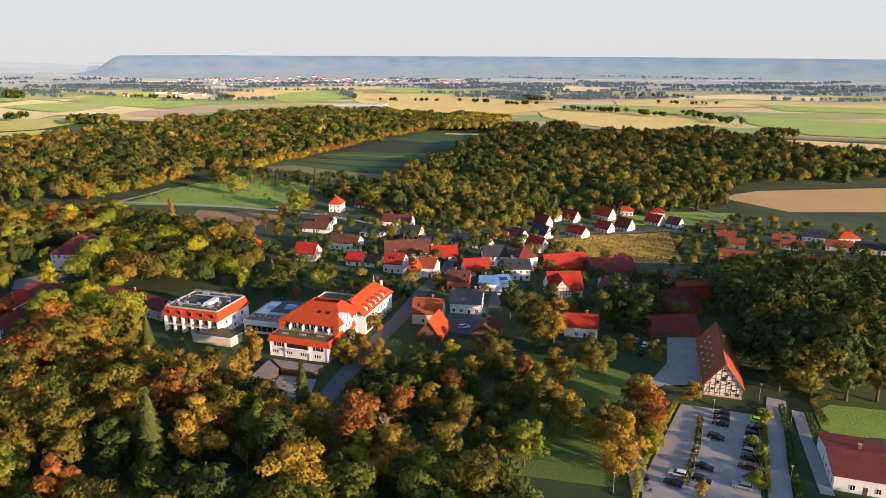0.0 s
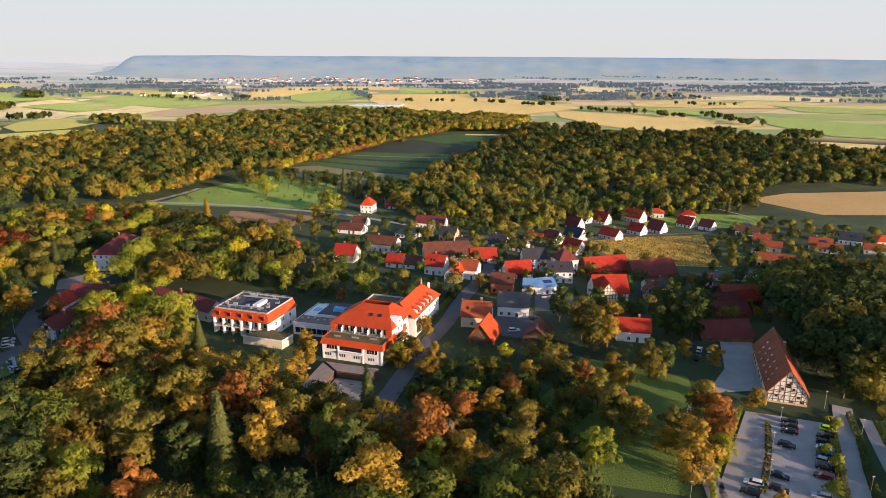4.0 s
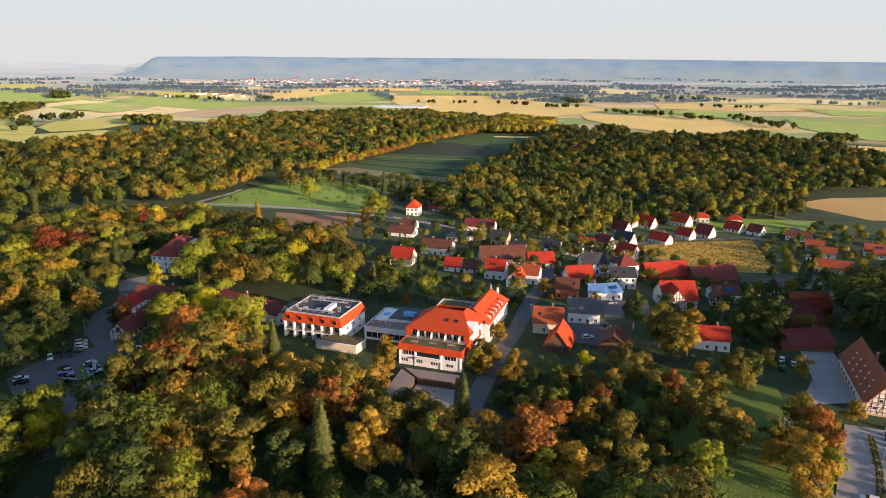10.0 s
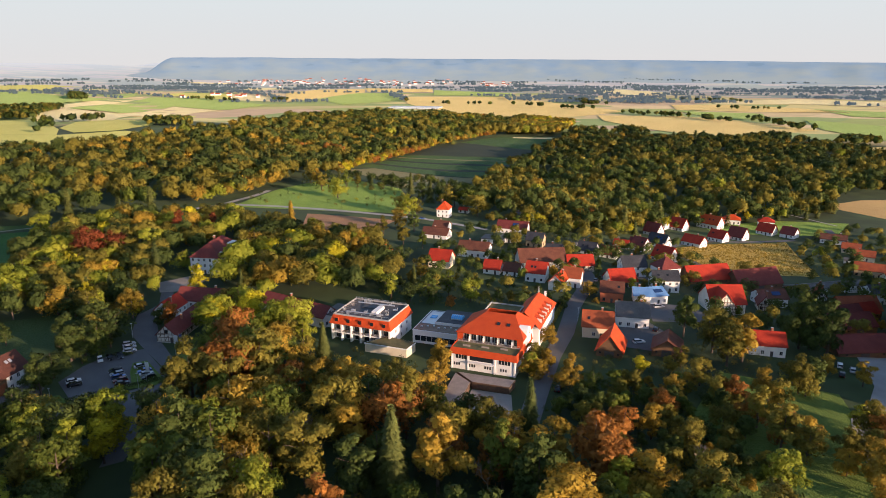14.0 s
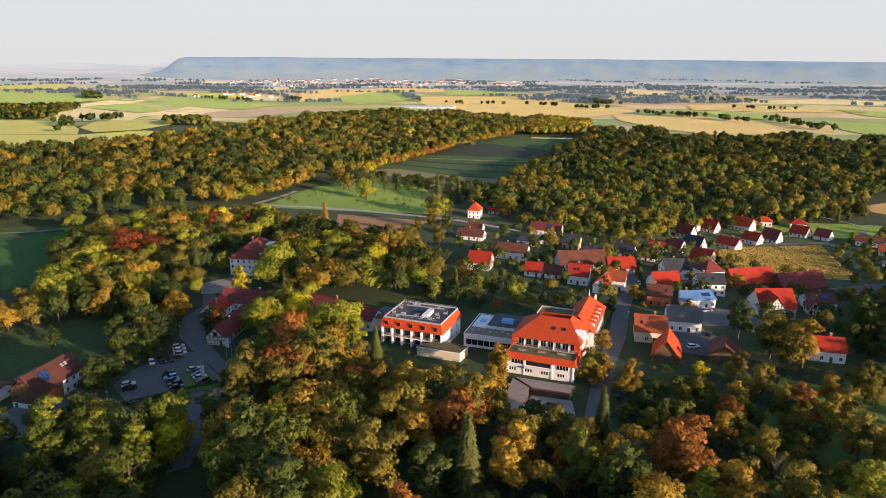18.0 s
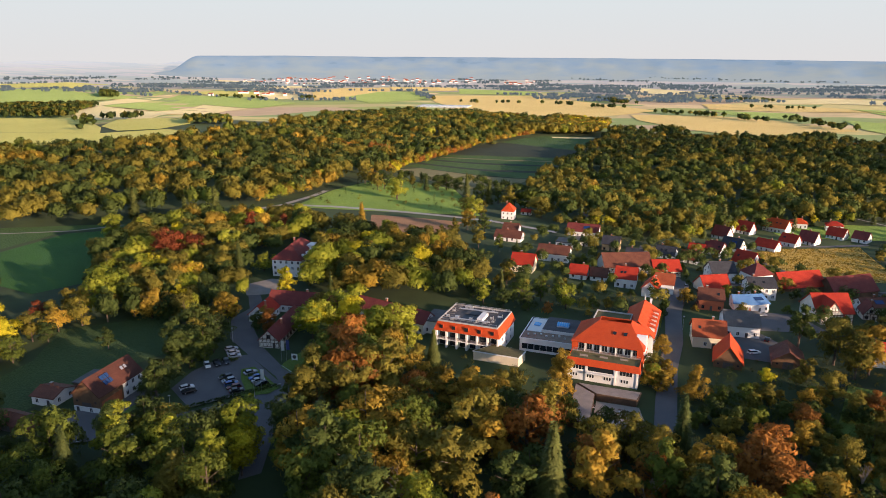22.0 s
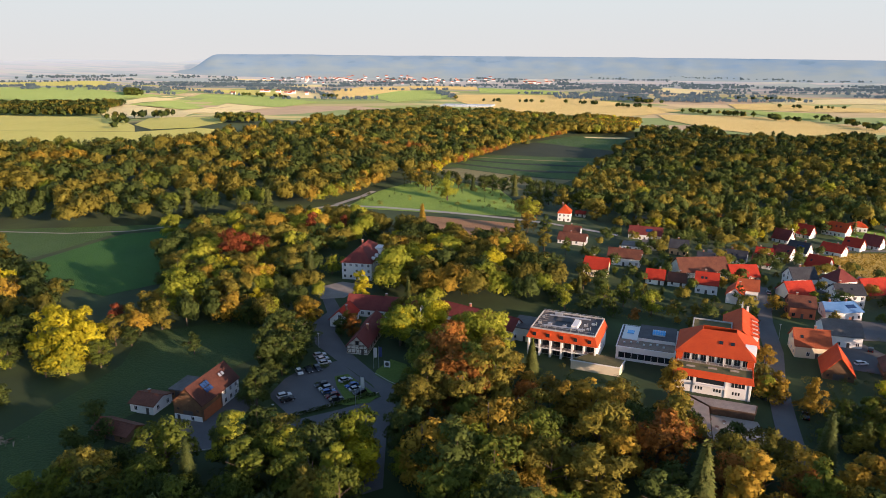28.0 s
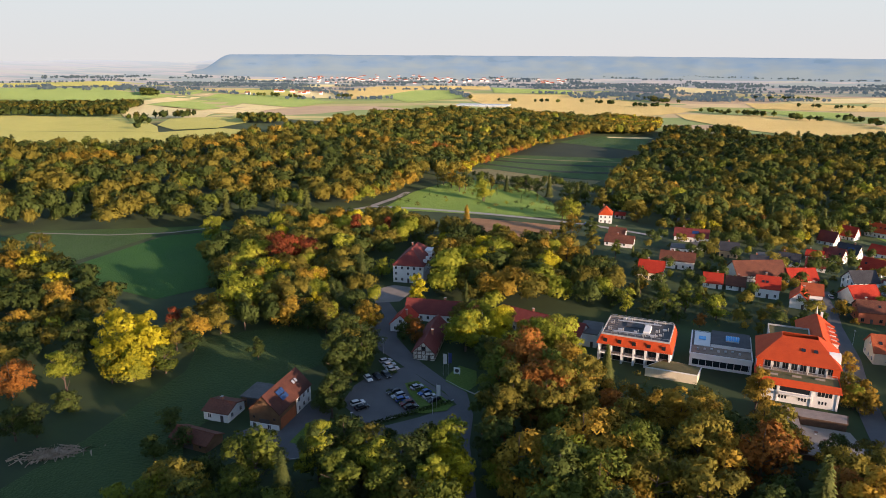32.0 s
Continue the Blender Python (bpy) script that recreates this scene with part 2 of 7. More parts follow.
def box(bm, x0, x1, y0, y1, z0, z1, bevel=0.0):
    r = bmesh.ops.create_cube(bm, size=1, matrix=Matrix.Translation(((x0 + x1) / 2, (y0 + y1) / 2, (z0 + z1) / 2)) @ Matrix.Diagonal((x1 - x0, y1 - y0, z1 - z0, 1)))
    if bevel:
        es = list({e for v in r["verts"] for e in v.link_edges})
        bmesh.ops.bevel(bm, geom=es, offset=bevel, segments=1, affect="EDGES")
    return bm


def boxed(*a, **k):
    return box(bmesh.new(), *a, **k)


def prism(bm, pts, z0, z1):
    """An upright prism over a plan outline; z1 may be a function of x, y."""
    top = z1 if callable(z1) else (lambda x, y: z1)
    lo = [bm.verts.new((x, y, z0)) for x, y in pts]
    hi = [bm.verts.new((x, y, top(x, y))) for x, y in pts]
    n = len(pts)
    bm.faces.new(hi)
    bm.faces.new(lo[::-1])
    for i in range(n):
        bm.faces.new((lo[i], lo[(i + 1) % n], hi[(i + 1) % n], hi[i]))
    bmesh.ops.recalc_face_normals(bm, faces=bm.faces)
    return bm


def slab(bm, quad, thick):
    """A sloping slab below four (or three) corners, with courses running along its first edge."""
    q = [Vector(p) for p in quad]
    nrm = (q[1] - q[0]).cross(q[-1] - q[0]).normalized()
    if nrm.z < 0:
        nrm = -nrm
    hi = [bm.verts.new(p) for p in q]
    lo = [bm.verts.new(p - nrm * thick) for p in q]
    n = len(q)
    fs = [bm.faces.new(hi), bm.faces.new(lo[::-1])]
    for i in range(n):
        fs.append(bm.faces.new((lo[i], lo[(i + 1) % n], hi[(i + 1) % n], hi[i])))
    bmesh.ops.recalc_face_normals(bm, faces=fs)
    uv = bm.loops.layers.uv.verify()
    u = (q[1] - q[0]).normalized()
    v = nrm.cross(u)
    for f in fs:
        for lp in f.loops:
            d = lp.vert.co - q[0]
            lp[uv].uv = (d.dot(u), d.dot(v))
    return bm


def cone(bm, p, q, r0, r1, sides=6):
    p, q = Vector(p), Vector(q)
    d = q - p
    m = Matrix.Translation((p + q) / 2) @ d.to_track_quat("Z", "Y").to_matrix().to_4x4()
    bmesh.ops.create_cone(bm, cap_ends=True, segments=sides, radius1=r0, radius2=max(r1, 0.005), depth=d.length, matrix=m)
    return bm


def empty(name, m, label, category, group=""):
    ob = new(name)
    ob.matrix_world = m
    ob.empty_display_size = 0.5
    return tagged(ob, label, category, group)


# ---- the lie of the land ----
def ease(a, b, v):
    v = min(1.0, max(0.0, (v - a) / (b - a)))
    return v * v * (3 - 2 * v)


def ground(x, y):
    z = -22 * max(ease(0, 330, x + 0.7 * (y - 275)), ease(2800, 3900, math.hypot(x + 66, y)))
    z += 19.8 * math.exp(-(((x + 286) / 363) ** 2 + ((y - 1122) / 286) ** 2))
    r = math.hypot(x + 66, y)
    z += ease(1650, 2860, y) * ease(220, -1540, x) * ease(4300, 3300, r) * (15.4 + 13.2 * math.sin(x / 341 + 1) * math.sin(y / 462))
    z += 115 * ease(3300, 4750, r)
    return z


def spread(a, b, fine, lo, hi):
    """Grid lines that are close between lo and hi and widen outwards."""
    out, v, s = [lo], lo, fine
    while v > a:
        s *= 1.15
        v -= s
        out.insert(0, max(v, a))
    n = int((hi - lo) / fine)
    out += [lo + (hi - lo) * i / n for i in range(1, n + 1)]
    v, s = hi, fine
    while v < b:
        s *= 1.1
        v += s
        out.append(min(v, b))
    return out


def field_mosaic(name, cols, scale, near_grass):
    """Patchwork of fields; near_grass: dark grassy ground inside the valley."""
    m, n, l, b = nodes_of(name, 0.95)
    geo = n.new("ShaderNodeNewGeometry")
    mp = n.new("ShaderNodeMapping")
    mp.inputs["Rotation"].default_value, mp.inputs["Scale"].default_value = (0, 0, 0.35), (*scale, 0.0)
    l.new(geo.outputs["Position"], mp.inputs["Vector"])
    vo = n.new("ShaderNodeTexVoronoi")
    vo.inputs["Scale"].default_value, vo.inputs["Randomness"].default_value = 1.0, 0.9
    l.new(mp.outputs[0], vo.inputs["Vector"])
    sep = n.new("ShaderNodeSeparateColor")
    l.new(vo.outputs["Color"], sep.inputs[0])
    ramp = n.new("ShaderNodeValToRGB")
    cr = ramp.color_ramp
    cr.interpolation = "CONSTANT"
    for k, c in enumerate(cols):
        e = cr.elements[0] if k == 0 else cr.elements.new(k / len(cols))
        e.position, e.color = k / len(cols), (*c, 1)
    l.new(sep.outputs[0], ramp.inputs[0])
    no = n.new("ShaderNodeTexNoise")
    no.inputs["Scale"].default_value, no.inputs["Detail"].default_value = 0.03, 5
    l.new(geo.outputs["Position"], no.inputs["Vector"])
    shade = n.new("ShaderNodeMapRange")
    shade.inputs["To Min"].default_value, shade.inputs["To Max"].default_value = 0.78, 1.2
    l.new(no.outputs["Fac"], shade.inputs["Value"])
    tint = n.new("ShaderNodeVectorMath")
    tint.operation = "SCALE"
    l.new(ramp.outputs[0], tint.inputs[0])
    l.new(shade.outputs[0], tint.inputs["Scale"])
    out = tint.outputs[0]
    if near_grass:
        near = n.new("ShaderNodeValToRGB")
        near.color_ramp.elements[0].position, near.color_ramp.elements[1].position = 0.35, 0.65
        near.color_ramp.elements[0].color, near.color_ramp.elements[1].color = (0.020, 0.036, 0.010, 1), (0.045, 0.075, 0.018, 1)
        l.new(no.outputs["Fac"], near.inputs[0])
        ln = n.new("ShaderNodeVectorMath")
        ln.operation = "LENGTH"
        l.new(geo.outputs["Position"], ln.inputs[0])
        edge = n.new("ShaderNodeMapRange")
        edge.inputs["From Min"].default_value, edge.inputs["From Max"].default_value = 1180, 1260
        l.new(ln.outputs["Value"], edge.inputs["Value"])
        fin = n.new("ShaderNodeMix")
        fin.data_type = "RGBA"
        l.new(edge.outputs[0], fin.inputs[0])
        l.new(near.outputs[0], fin.inputs[6])
        l.new(out, fin.inputs[7])
        out = fin.outputs[2]
    l.new(out, b.inputs["Base Color"])
    b.inputs["Sheen Weight"].default_value, b.inputs["Sheen Roughness"].default_value = 0.22 if near_grass else 0.0, 0.6
    l.new(out, b.inputs["Sheen Tint"])
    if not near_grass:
        # miles of air painted in: base greyed and haze emission added with distance
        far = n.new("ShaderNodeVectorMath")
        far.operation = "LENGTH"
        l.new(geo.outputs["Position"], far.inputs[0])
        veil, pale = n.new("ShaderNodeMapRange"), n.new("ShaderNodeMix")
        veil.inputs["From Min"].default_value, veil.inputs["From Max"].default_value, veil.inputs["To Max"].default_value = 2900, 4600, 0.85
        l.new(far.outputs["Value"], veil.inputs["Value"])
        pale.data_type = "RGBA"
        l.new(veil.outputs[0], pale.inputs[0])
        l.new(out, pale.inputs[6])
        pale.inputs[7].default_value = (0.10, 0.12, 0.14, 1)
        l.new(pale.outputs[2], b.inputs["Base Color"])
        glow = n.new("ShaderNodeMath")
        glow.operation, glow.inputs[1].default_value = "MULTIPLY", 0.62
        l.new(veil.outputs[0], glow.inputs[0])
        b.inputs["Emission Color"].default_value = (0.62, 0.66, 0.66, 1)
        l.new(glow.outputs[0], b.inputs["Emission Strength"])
    return m


def land():
    xs, ys = spread(-4760, 4760, 10, -420, 420), spread(-600, 4760, 10, 60, 760)
    near, far = bmesh.new(), bmesh.new()
    for bm, lo, hi in ((near, 0, 2800), (far, 2560, 4760)):
        grid = {}
        for j, y in enumerate(ys):
            for i, x in enumerate(xs):
                r = math.hypot(x + 66, y)
                if lo <= r < hi:
                    grid[i, j] = bm.verts.new((x, y, ground(x, y) - (0.6 * ease(2850, 2600, r) if lo else 0)))
        for (i, j) in list(grid):
            k = [(i, j), (i + 1, j), (i + 1, j + 1), (i, j + 1)]
            if all(c in grid for c in k):
                bm.faces.new([grid[c] for c in k])
    cols = [(0.50, 0.40, 0.20), (0.28, 0.33, 0.09), (0.58, 0.46, 0.24), (0.22, 0.29, 0.09), (0.42, 0.37, 0.16), (0.52, 0.46, 0.18), (0.24, 0.31, 0.10), (0.44, 0.33, 0.20)]
    # far fields paled and greyed to paint in distance haze
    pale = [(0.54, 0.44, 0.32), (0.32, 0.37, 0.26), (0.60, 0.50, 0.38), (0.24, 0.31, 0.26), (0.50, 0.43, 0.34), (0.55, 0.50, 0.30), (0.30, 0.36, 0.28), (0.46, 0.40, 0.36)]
    for name, bm, m, label, cat in (("ground", near, field_mosaic("land", cols, (0.0036, 0.0075), True), "rolling grassy land with tan and green fields", "ground"),
                                    ("backdrop_plain", far, field_mosaic("far_land", pale, (0.0042, 0.017), False), "distant plain paled by painted haze, reaching to the horizon", "plain")):
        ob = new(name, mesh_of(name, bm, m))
        for p in ob.data.polygons:
            p.use_smooth = True
        tagged(ob, label, cat, kind="structure")


land()


def inside(x, y, poly):
    c, j = False, len(poly) - 1
    for i in range(len(poly)):
        (xi, yi), (xj, yj) = poly[i], poly[j]
        if (yi > y) != (yj > y) and x < (xj - xi) * (y - yi) / (yj - yi) + xi:
            c = not c
        j = i
    return c


from mathutils import geometry


CLEAR = []


def drape(name, poly, material, lift, label, category, step=8.0, kind="structure"):
    """A field, lawn or road laid over the land inside a plan outline."""
    pts, edges, n = [], [], len(poly)
    for i in range(n):
        a, b = Vector(poly[i]), Vector(poly[(i + 1) % n])
        k = max(1, int((b - a).length / step))
        for s in range(k):
            pts.append(a.lerp(b, s / k))
    edges = [(i, (i + 1) % len(pts)) for i in range(len(pts))]
    x0, x1 = min(p[0] for p in poly), max(p[0] for p in poly)
    y0, y1 = min(p[1] for p in poly), max(p[1] for p in poly)
    for i in range(1, int((x1 - x0) / step) + 1):
        for j in range(1, int((y1 - y0) / step) + 1):
            x, y = x0 + i * step, y0 + j * step
            if inside(x, y, poly):
                pts.append(Vector((x, y)))
    vs, es, fs = geometry.delaunay_2d_cdt(pts, edges, [], 1, 0.01)[:3]
    me = bpy.data.meshes.new(name)
    me.from_pydata([(v.x, v.y, ground(v.x, v.y) + lift) for v in vs], [], fs)
    me.materials.append(material)
    ob = new(name, me)
    if material in (M_PAVING, M_ASPHALT, M_GRAVEL):
        CLEAR.append(poly)
    for p in me.polygons:
        p.use_smooth = True
    if me.polygons and me.polygons[0].normal.z < 0:
        me.flip_normals()
    return tagged(ob, label, category, kind=kind)


def strip(line, half):
    """The outline of a band along a line of plan points."""
    left, right = [], []
    for i, p in enumerate(line):
        a, b = Vector(line[max(i - 1, 0)]), Vector(line[min(i + 1, len(line) - 1)])
        d = (b - a).normalized()
        nrm = Vector((-d.y, d.x)) * half
        left.append(tuple(Vector(p) + nrm))
        right.append(tuple(Vector(p) - nrm))
    return left + right[::-1]


M_STRAW = surface("straw_field", (0.58, 0.51, 0.24), (0.70, 0.62, 0.32), 0.01, 0.9, 0.95, 0, 1.0, 1.2, blades=0.38)
M_VINE = surface("vineyard_ground", (0.38, 0.27, 0.06), (0.56, 0.40, 0.09), 0.05, 1.2, 0.95, 0, 1.0, 0.6, blades=0.15)
# ---- fields, lawns and roads ----
drape("field_brown", [(-140, 461), (-78, 444), (-93, 408), (-136, 416)], M_SOIL, 0.12, "brown ploughed field beside the meadow", "field")
drape("meadow_park", [(-199, 484), (-182, 545), (-140, 640), (-84, 600), (-66, 468), (-130, 470)], M_PASTURE, 0.14, "green meadow dotted with young trees", "meadow")
drape("crop_strip_near", [(-146, 706), (-120, 668), (-86, 606), (-46, 632), (-5, 720), (-60, 726), (-120, 745)], M_CROPGREY, 0.2, "pale grey-green field strip below the woods", "field", 16)
drape("crop_strip_mid", [(-135, 752), (-60, 732), (4, 726), (30, 800), (60, 868), (-95, 868)], M_CROP, 0.2, "dark green crop strip between the woods", "field", 16)
drape("crop_strip_dark", [(-94, 876), (62, 872), (84, 930), (-20, 985), (-60, 940)], M_CROPDARK, 0.2, "nearly black ploughed strip between the woods", "field", 16)
drape("crop_strip_far", [(-18, 990), (86, 936), (120, 1040), (136, 1100), (50, 1080)], M_CROP, 0.2, "green crop strip at the far end of the clearing", "field", 16)
drape("crop_band", strip([(-124, 786), (-50, 770), (18, 766)], 6), M_CROPDARK, 0.3, "dark band of earth across the strip field", "field", 16)
drape("crop_band", strip([(-110, 826), (-30, 812), (34, 806)], 5), M_CROPDARK, 0.3, "dark band of earth across the strip field", "field", 16)
drape("crop_band", strip([(-100, 852), (-20, 842), (48, 838)], 2.5), M_CROPGREY, 0.3, "narrow pale band across the strip field", "field", 16)
drape("crop_band", strip([(66, 1070), (100, 1072), (134, 1084)], 7), M_STRAW, 0.35, "pale straw headland at the end of the strip field", "field", 12)
drape("field_stubble", [(282, 586), (332, 611), (640, 625), (640, 520), (394, 515), (313, 521)], M_STUBBLE, 0.2, "tan stubble field beyond the village", "field", 16)
drape("vineyard", [(99, 423), (128, 447), (191, 465), (163, 371), (134, 365), (97, 375), (90, 400)], M_VINE, 0.14, "terraced yellow-green planted field beside the new houses", "field")
drape("green_behind_houses", [(150, 512), (215, 530), (268, 520), (235, 480), (150, 490)], M_PASTURE, 0.14, "strip of green meadow behind the new houses", "meadow")
drape("meadow_hill", [(-340, 332), (-316, 405), (-279, 421), (-256, 349), (-249, 322), (-272, 298)], M_MEADOW, 0.14, "open green meadow slope behind the trees", "meadow")
drape("meadow_back", [(-420, 380), (-400, 412), (-290, 432), (-283, 424), (-320, 410), (-345, 336)], M_CROP, 0.16, "dull green field beyond the farm track", "meadow")
drape("meadow_low", [(-250, 160), (-240, 188), (-230, 230), (-236, 258), (-198, 274), (-182, 242), (-202, 217), (-214, 190), (-202, 160)], M_MEADOWLOW, 0.14, "green meadow behind the farmhouse, darkened for shade", "meadow")
drape("orchard_lawn", [(42, 216), (73, 200), (68, 180), (60, 165), (49, 138), (22, 146), (16, 178), (30, 198)], M_GRASS, 0.1, "mown orchard lawn with long shadows", "lawn", 5)
drape("park_lawn", [(115, 162), (119, 172), (127, 177), (142, 174), (165, 165), (156, 150), (128, 157), (118, 157)], M_PASTURE, 0.1, "sunlit lawn beside the club house", "lawn", 5)
drape("road_main", strip([(-30, 170), (-21, 200), (-12, 228), (-3, 250), (6, 280), (14, 300), (22, 325), (24, 350), (10, 380)], 3.2), M_ASPHALT, 0.16, "grey village street between the houses", "road", 5)
drape("road_field", strip([(-225, 474), (-206, 492), (-170, 486), (-105, 466), (-60, 453), (-20, 430)], 2.6), M_PAVING, 0.2, "pale country road along the meadow", "road", 6)
drape("road_field_spur", strip([(-206, 494), (-192, 524), (-186, 545)], 2.4), M_PAVING, 0.24, "pale farm lane into the woods", "road", 6)
drape("track_meadow", strip([(-400, 408), (-350, 405), (-316, 412), (-292, 428)], 1.0), M_GRAVEL, 0.22, "narrow pale track across the meadows", "path", 6)
drape("drive_barns", strip([(108, 240), (104, 226), (90, 205), (80, 192), (71, 186), (65, 175), (59, 156), (55, 136)], 2.4), M_PAVING, 0.16, "pale gravel drive past the orchard to the barns", "road", 4)
drape("yard_barns", [(100, 237), (112, 236), (101, 205), (92, 190), (81, 189), (88, 206)], M_PAVING, 0.2, "wide pale yard before the dark barns", "yard", 5)
drape("car_park_right", [(81, 177), (100, 170), (80, 128), (52, 128), (57, 141)], M_PAVING, 0.16, "pale car park with parked cars", "car park", 5)
drape("road_right", strip([(112, 180), (104, 166), (94, 148), (82, 122), (70, 96)], 2.7), M_PAVING, 0.18, "pale straight road beside the car park", "road", 5)
drape("path_right", strip([(114, 172), (108, 158), (104, 148), (98, 132)], 1.6), M_PAVING, 0.2, "pale footpath between hedges", "path", 4)
drape("car_park_left", [(-164, 198), (-174, 210), (-172, 222), (-166, 233), (-157, 236), (-140, 214), (-152, 206)], M_ASPHALT, 0.16, "grey asphalt car park with parked cars", "car park", 5)
drape("road_left", [(-174, 270), (-170, 282), (-176, 300), (-171, 301), (-164, 283), (-163, 262), (-154, 243), (-143, 227), (-136, 219), (-134, 205), (-135, 190), (-133, 165), (-138, 162), (-141, 182), (-168, 184), (-190, 178), (-194, 182), (-168, 193), (-150, 203), (-139, 211), (-143, 219), (-158, 237), (-168, 250)], M_ASPHALT, 0.13, "grey asphalt lane past the car park", "road", 5)
drape("yard_farm", [(-200, 192), (-187, 181), (-174, 186), (-176, 206), (-183, 212), (-189, 203)], M_ASPHALT, 0.17, "grey paved farm yard", "yard", 5)
drape("lawn_ring", [(-184, 188), (-181, 199), (-169, 201), (-164, 197), (-169, 190), (-177, 186)], M_GRASS, 0.22, "small lawn round the stone ring", "lawn", 4)
drape("planted_island", [(-156, 224), (-152, 226), (-140, 211), (-142, 207), (-149, 205), (-152, 206), (-150, 209), (-154, 217)], M_GRASS, 0.3, "grassy island between the parking rows", "lawn", 4)
drape("lawn_flags", [(-143, 229), (-143, 226), (-136, 219), (-133, 224), (-133, 234), (-139, 238)], M_GRASS, 0.26, "small dark lawn beside the flagpoles", "lawn", 4)
drape("forecourt", [(-182, 312), (-171, 322), (-160, 318), (-166, 300), (-176, 298)], M_GRAVEL, 0.17, "pale gravel forecourt of the manor", "yard", 5)
drape("yard_house", [(12, 238), (26, 232), (36, 248), (30, 268), (20, 262), (14, 250)], M_ASPHALT, 0.17, "grey yard between the village houses", "yard", 5)
drape("yard_blue", [(34, 262), (62, 262), (58, 284), (38, 286)], M_ASPHALT, 0.17, "grey farm yard beside the blue roof", "yard", 5)
drape("side_street", strip([(22, 325), (60, 330), (84, 345), (96, 372), (92, 420), (120, 455), (200, 470)], 2.2), M_ASPHALT, 0.18, "pale lane through the new houses", "road", 6)
drape("east_street", strip([(170, 300), (196, 345), (215, 395), (222, 440), (240, 500)], 2.6), M_ASPHALT, 0.18, "pale lane on the village's edge", "road", 6)
drape("path_meadow", strip([(237.5, 550.4), (253.8, 511.5)], 0.9), M_PAVING, 0.24, "narrow pale path across the green strip", "path", 6)
M_GOLDFIELD = surface("golden_field", (0.54, 0.41, 0.13), (0.65, 0.51, 0.19), 0.01, 0.9, 0.95, 0, 1.0, 1.2, blades=0.38)
M_FIELDGREEN = surface("light_green_field", (0.17, 0.27, 0.055), (0.26, 0.34, 0.085), 0.01, 0.9, 0.95, 0, 1.0, 1.2, blades=0.3)
FIELDS = []


def far_field(poly, material, label):
    """A single field of the plain beyond the woods."""
    FIELDS.append(poly)
    drape("field", poly, material, 0.9, label, "field", 45)


far_field([(-1173, 1246), (-968, 1237), (-776, 1168), (-677, 1109), (-580, 971), (-549, 907), (-591, 916), (-756, 949), (-941, 985)], M_YELLOWFIELD, "bright yellow-green field beyond the woods")
far_field([(-831, 1347), (-871, 1544), (-682, 1373), (-761, 1727), (-770, 1899), (-612, 1784), (-644, 1690), (-632, 1360), (-555, 1080), (-653, 1099), (-717, 1148)], M_STRAW, "pale straw field on the rise")
far_field([(-588, 987), (-613, 1089), (-514, 1085), (-652, 1584), (-604, 1595), (-459, 994), (-481, 935), (-536, 926)], M_YELLOWFIELD, "yellow field strip above the woods")
far_field([(-865, 1534), (-923, 1837), (-975, 2253), (-824, 2236), (-533, 1996), (-589, 1804), (-615, 1794), (-778, 1919), (-772, 1753), (-713, 1467)], M_FIELDGREEN, "broad light green field on the rise")
far_field([(-918, 1562), (-1032, 2033), (-1046, 2135), (-997, 2264), (-930, 1851), (-871, 1544)], M_STRAW, "narrow straw strip beside the green field")
far_field([(-2132, 2433), (-1445, 2260), (-1166, 2073), (-1186, 2317), (-1096, 2456), (-1043, 2286), (-1021, 1977), (-978, 1624), (-1601, 1807)], M_FIELDGREEN, "shaded green field round the copse")
far_field([(-1254, 2344), (-1278, 2683), (-1127, 2529), (-1195, 2336)], M_STRAW, "straw field below the hedgerow")
far_field([(-2329, 2669), (-1603, 3027), (-1304, 2740), (-1296, 2318), (-2180, 2490)], M_YELLOWFIELD, "yellow-green field on the far rise")
far_field([(-1030, 2366), (-925, 2473), (-778, 2446), (-693, 2186), (-832, 2259)], M_YELLOWFIELD, "yellow-green field along the hedgerow")
far_field([(-774, 2448), (-591, 2318), (-527, 2115), (-681, 2164)], M_STRAW, "straw field beside the lane")
far_field([(-1282, 3455), (-1027, 3477), (-1058, 3393), (-1214, 3296)], M_STRAW, "pale straw field near the town")
far_field([(-1064, 3322), (-748, 3479), (-659, 3030), (-773, 2725)], M_STRAW, "pale field before the town")
far_field([(-613, 2596), (-552, 2980), (-371, 3087), (-337, 2756), (-443, 2329), (-505, 2093)], M_GOLDFIELD, "golden field beyond the hill")
far_field([(-442, 2268), (-372, 2674), (-200, 2696), (-166, 2246), (-325, 2009)], M_FIELDGREEN, "green field beyond the hill")
far_field([(-382, 3185), (-72, 3146), (-70, 2812), (-331, 2807)], M_GOLDFIELD, "golden strip on the plain")
far_field([(-67, 3027), (246, 2779), (217, 2508), (-64, 2584)], M_FIELDGREEN, "light green strip on the plain")
far_field([(-177, 2453), (173, 2468), (334, 2039), (420, 1736), (317, 1625), (171, 1489), (66, 1552), (-21, 1642), (-62, 1761), (-140, 2069)], M_GOLDFIELD, "wide golden stubble field behind the woods")
far_field([(320, 1607), (499, 1589), (583, 1479), (639, 1244), (523, 1205), (406, 1147), (367, 1201), (331, 1283), (300, 1464)], M_GOLDFIELD, "wide golden field beyond the dark woods")
far_field([(555, 1754), (726, 1656), (677, 1522), (589, 1493), (557, 1572)], M_FIELDGREEN, "light green field behind the copse")
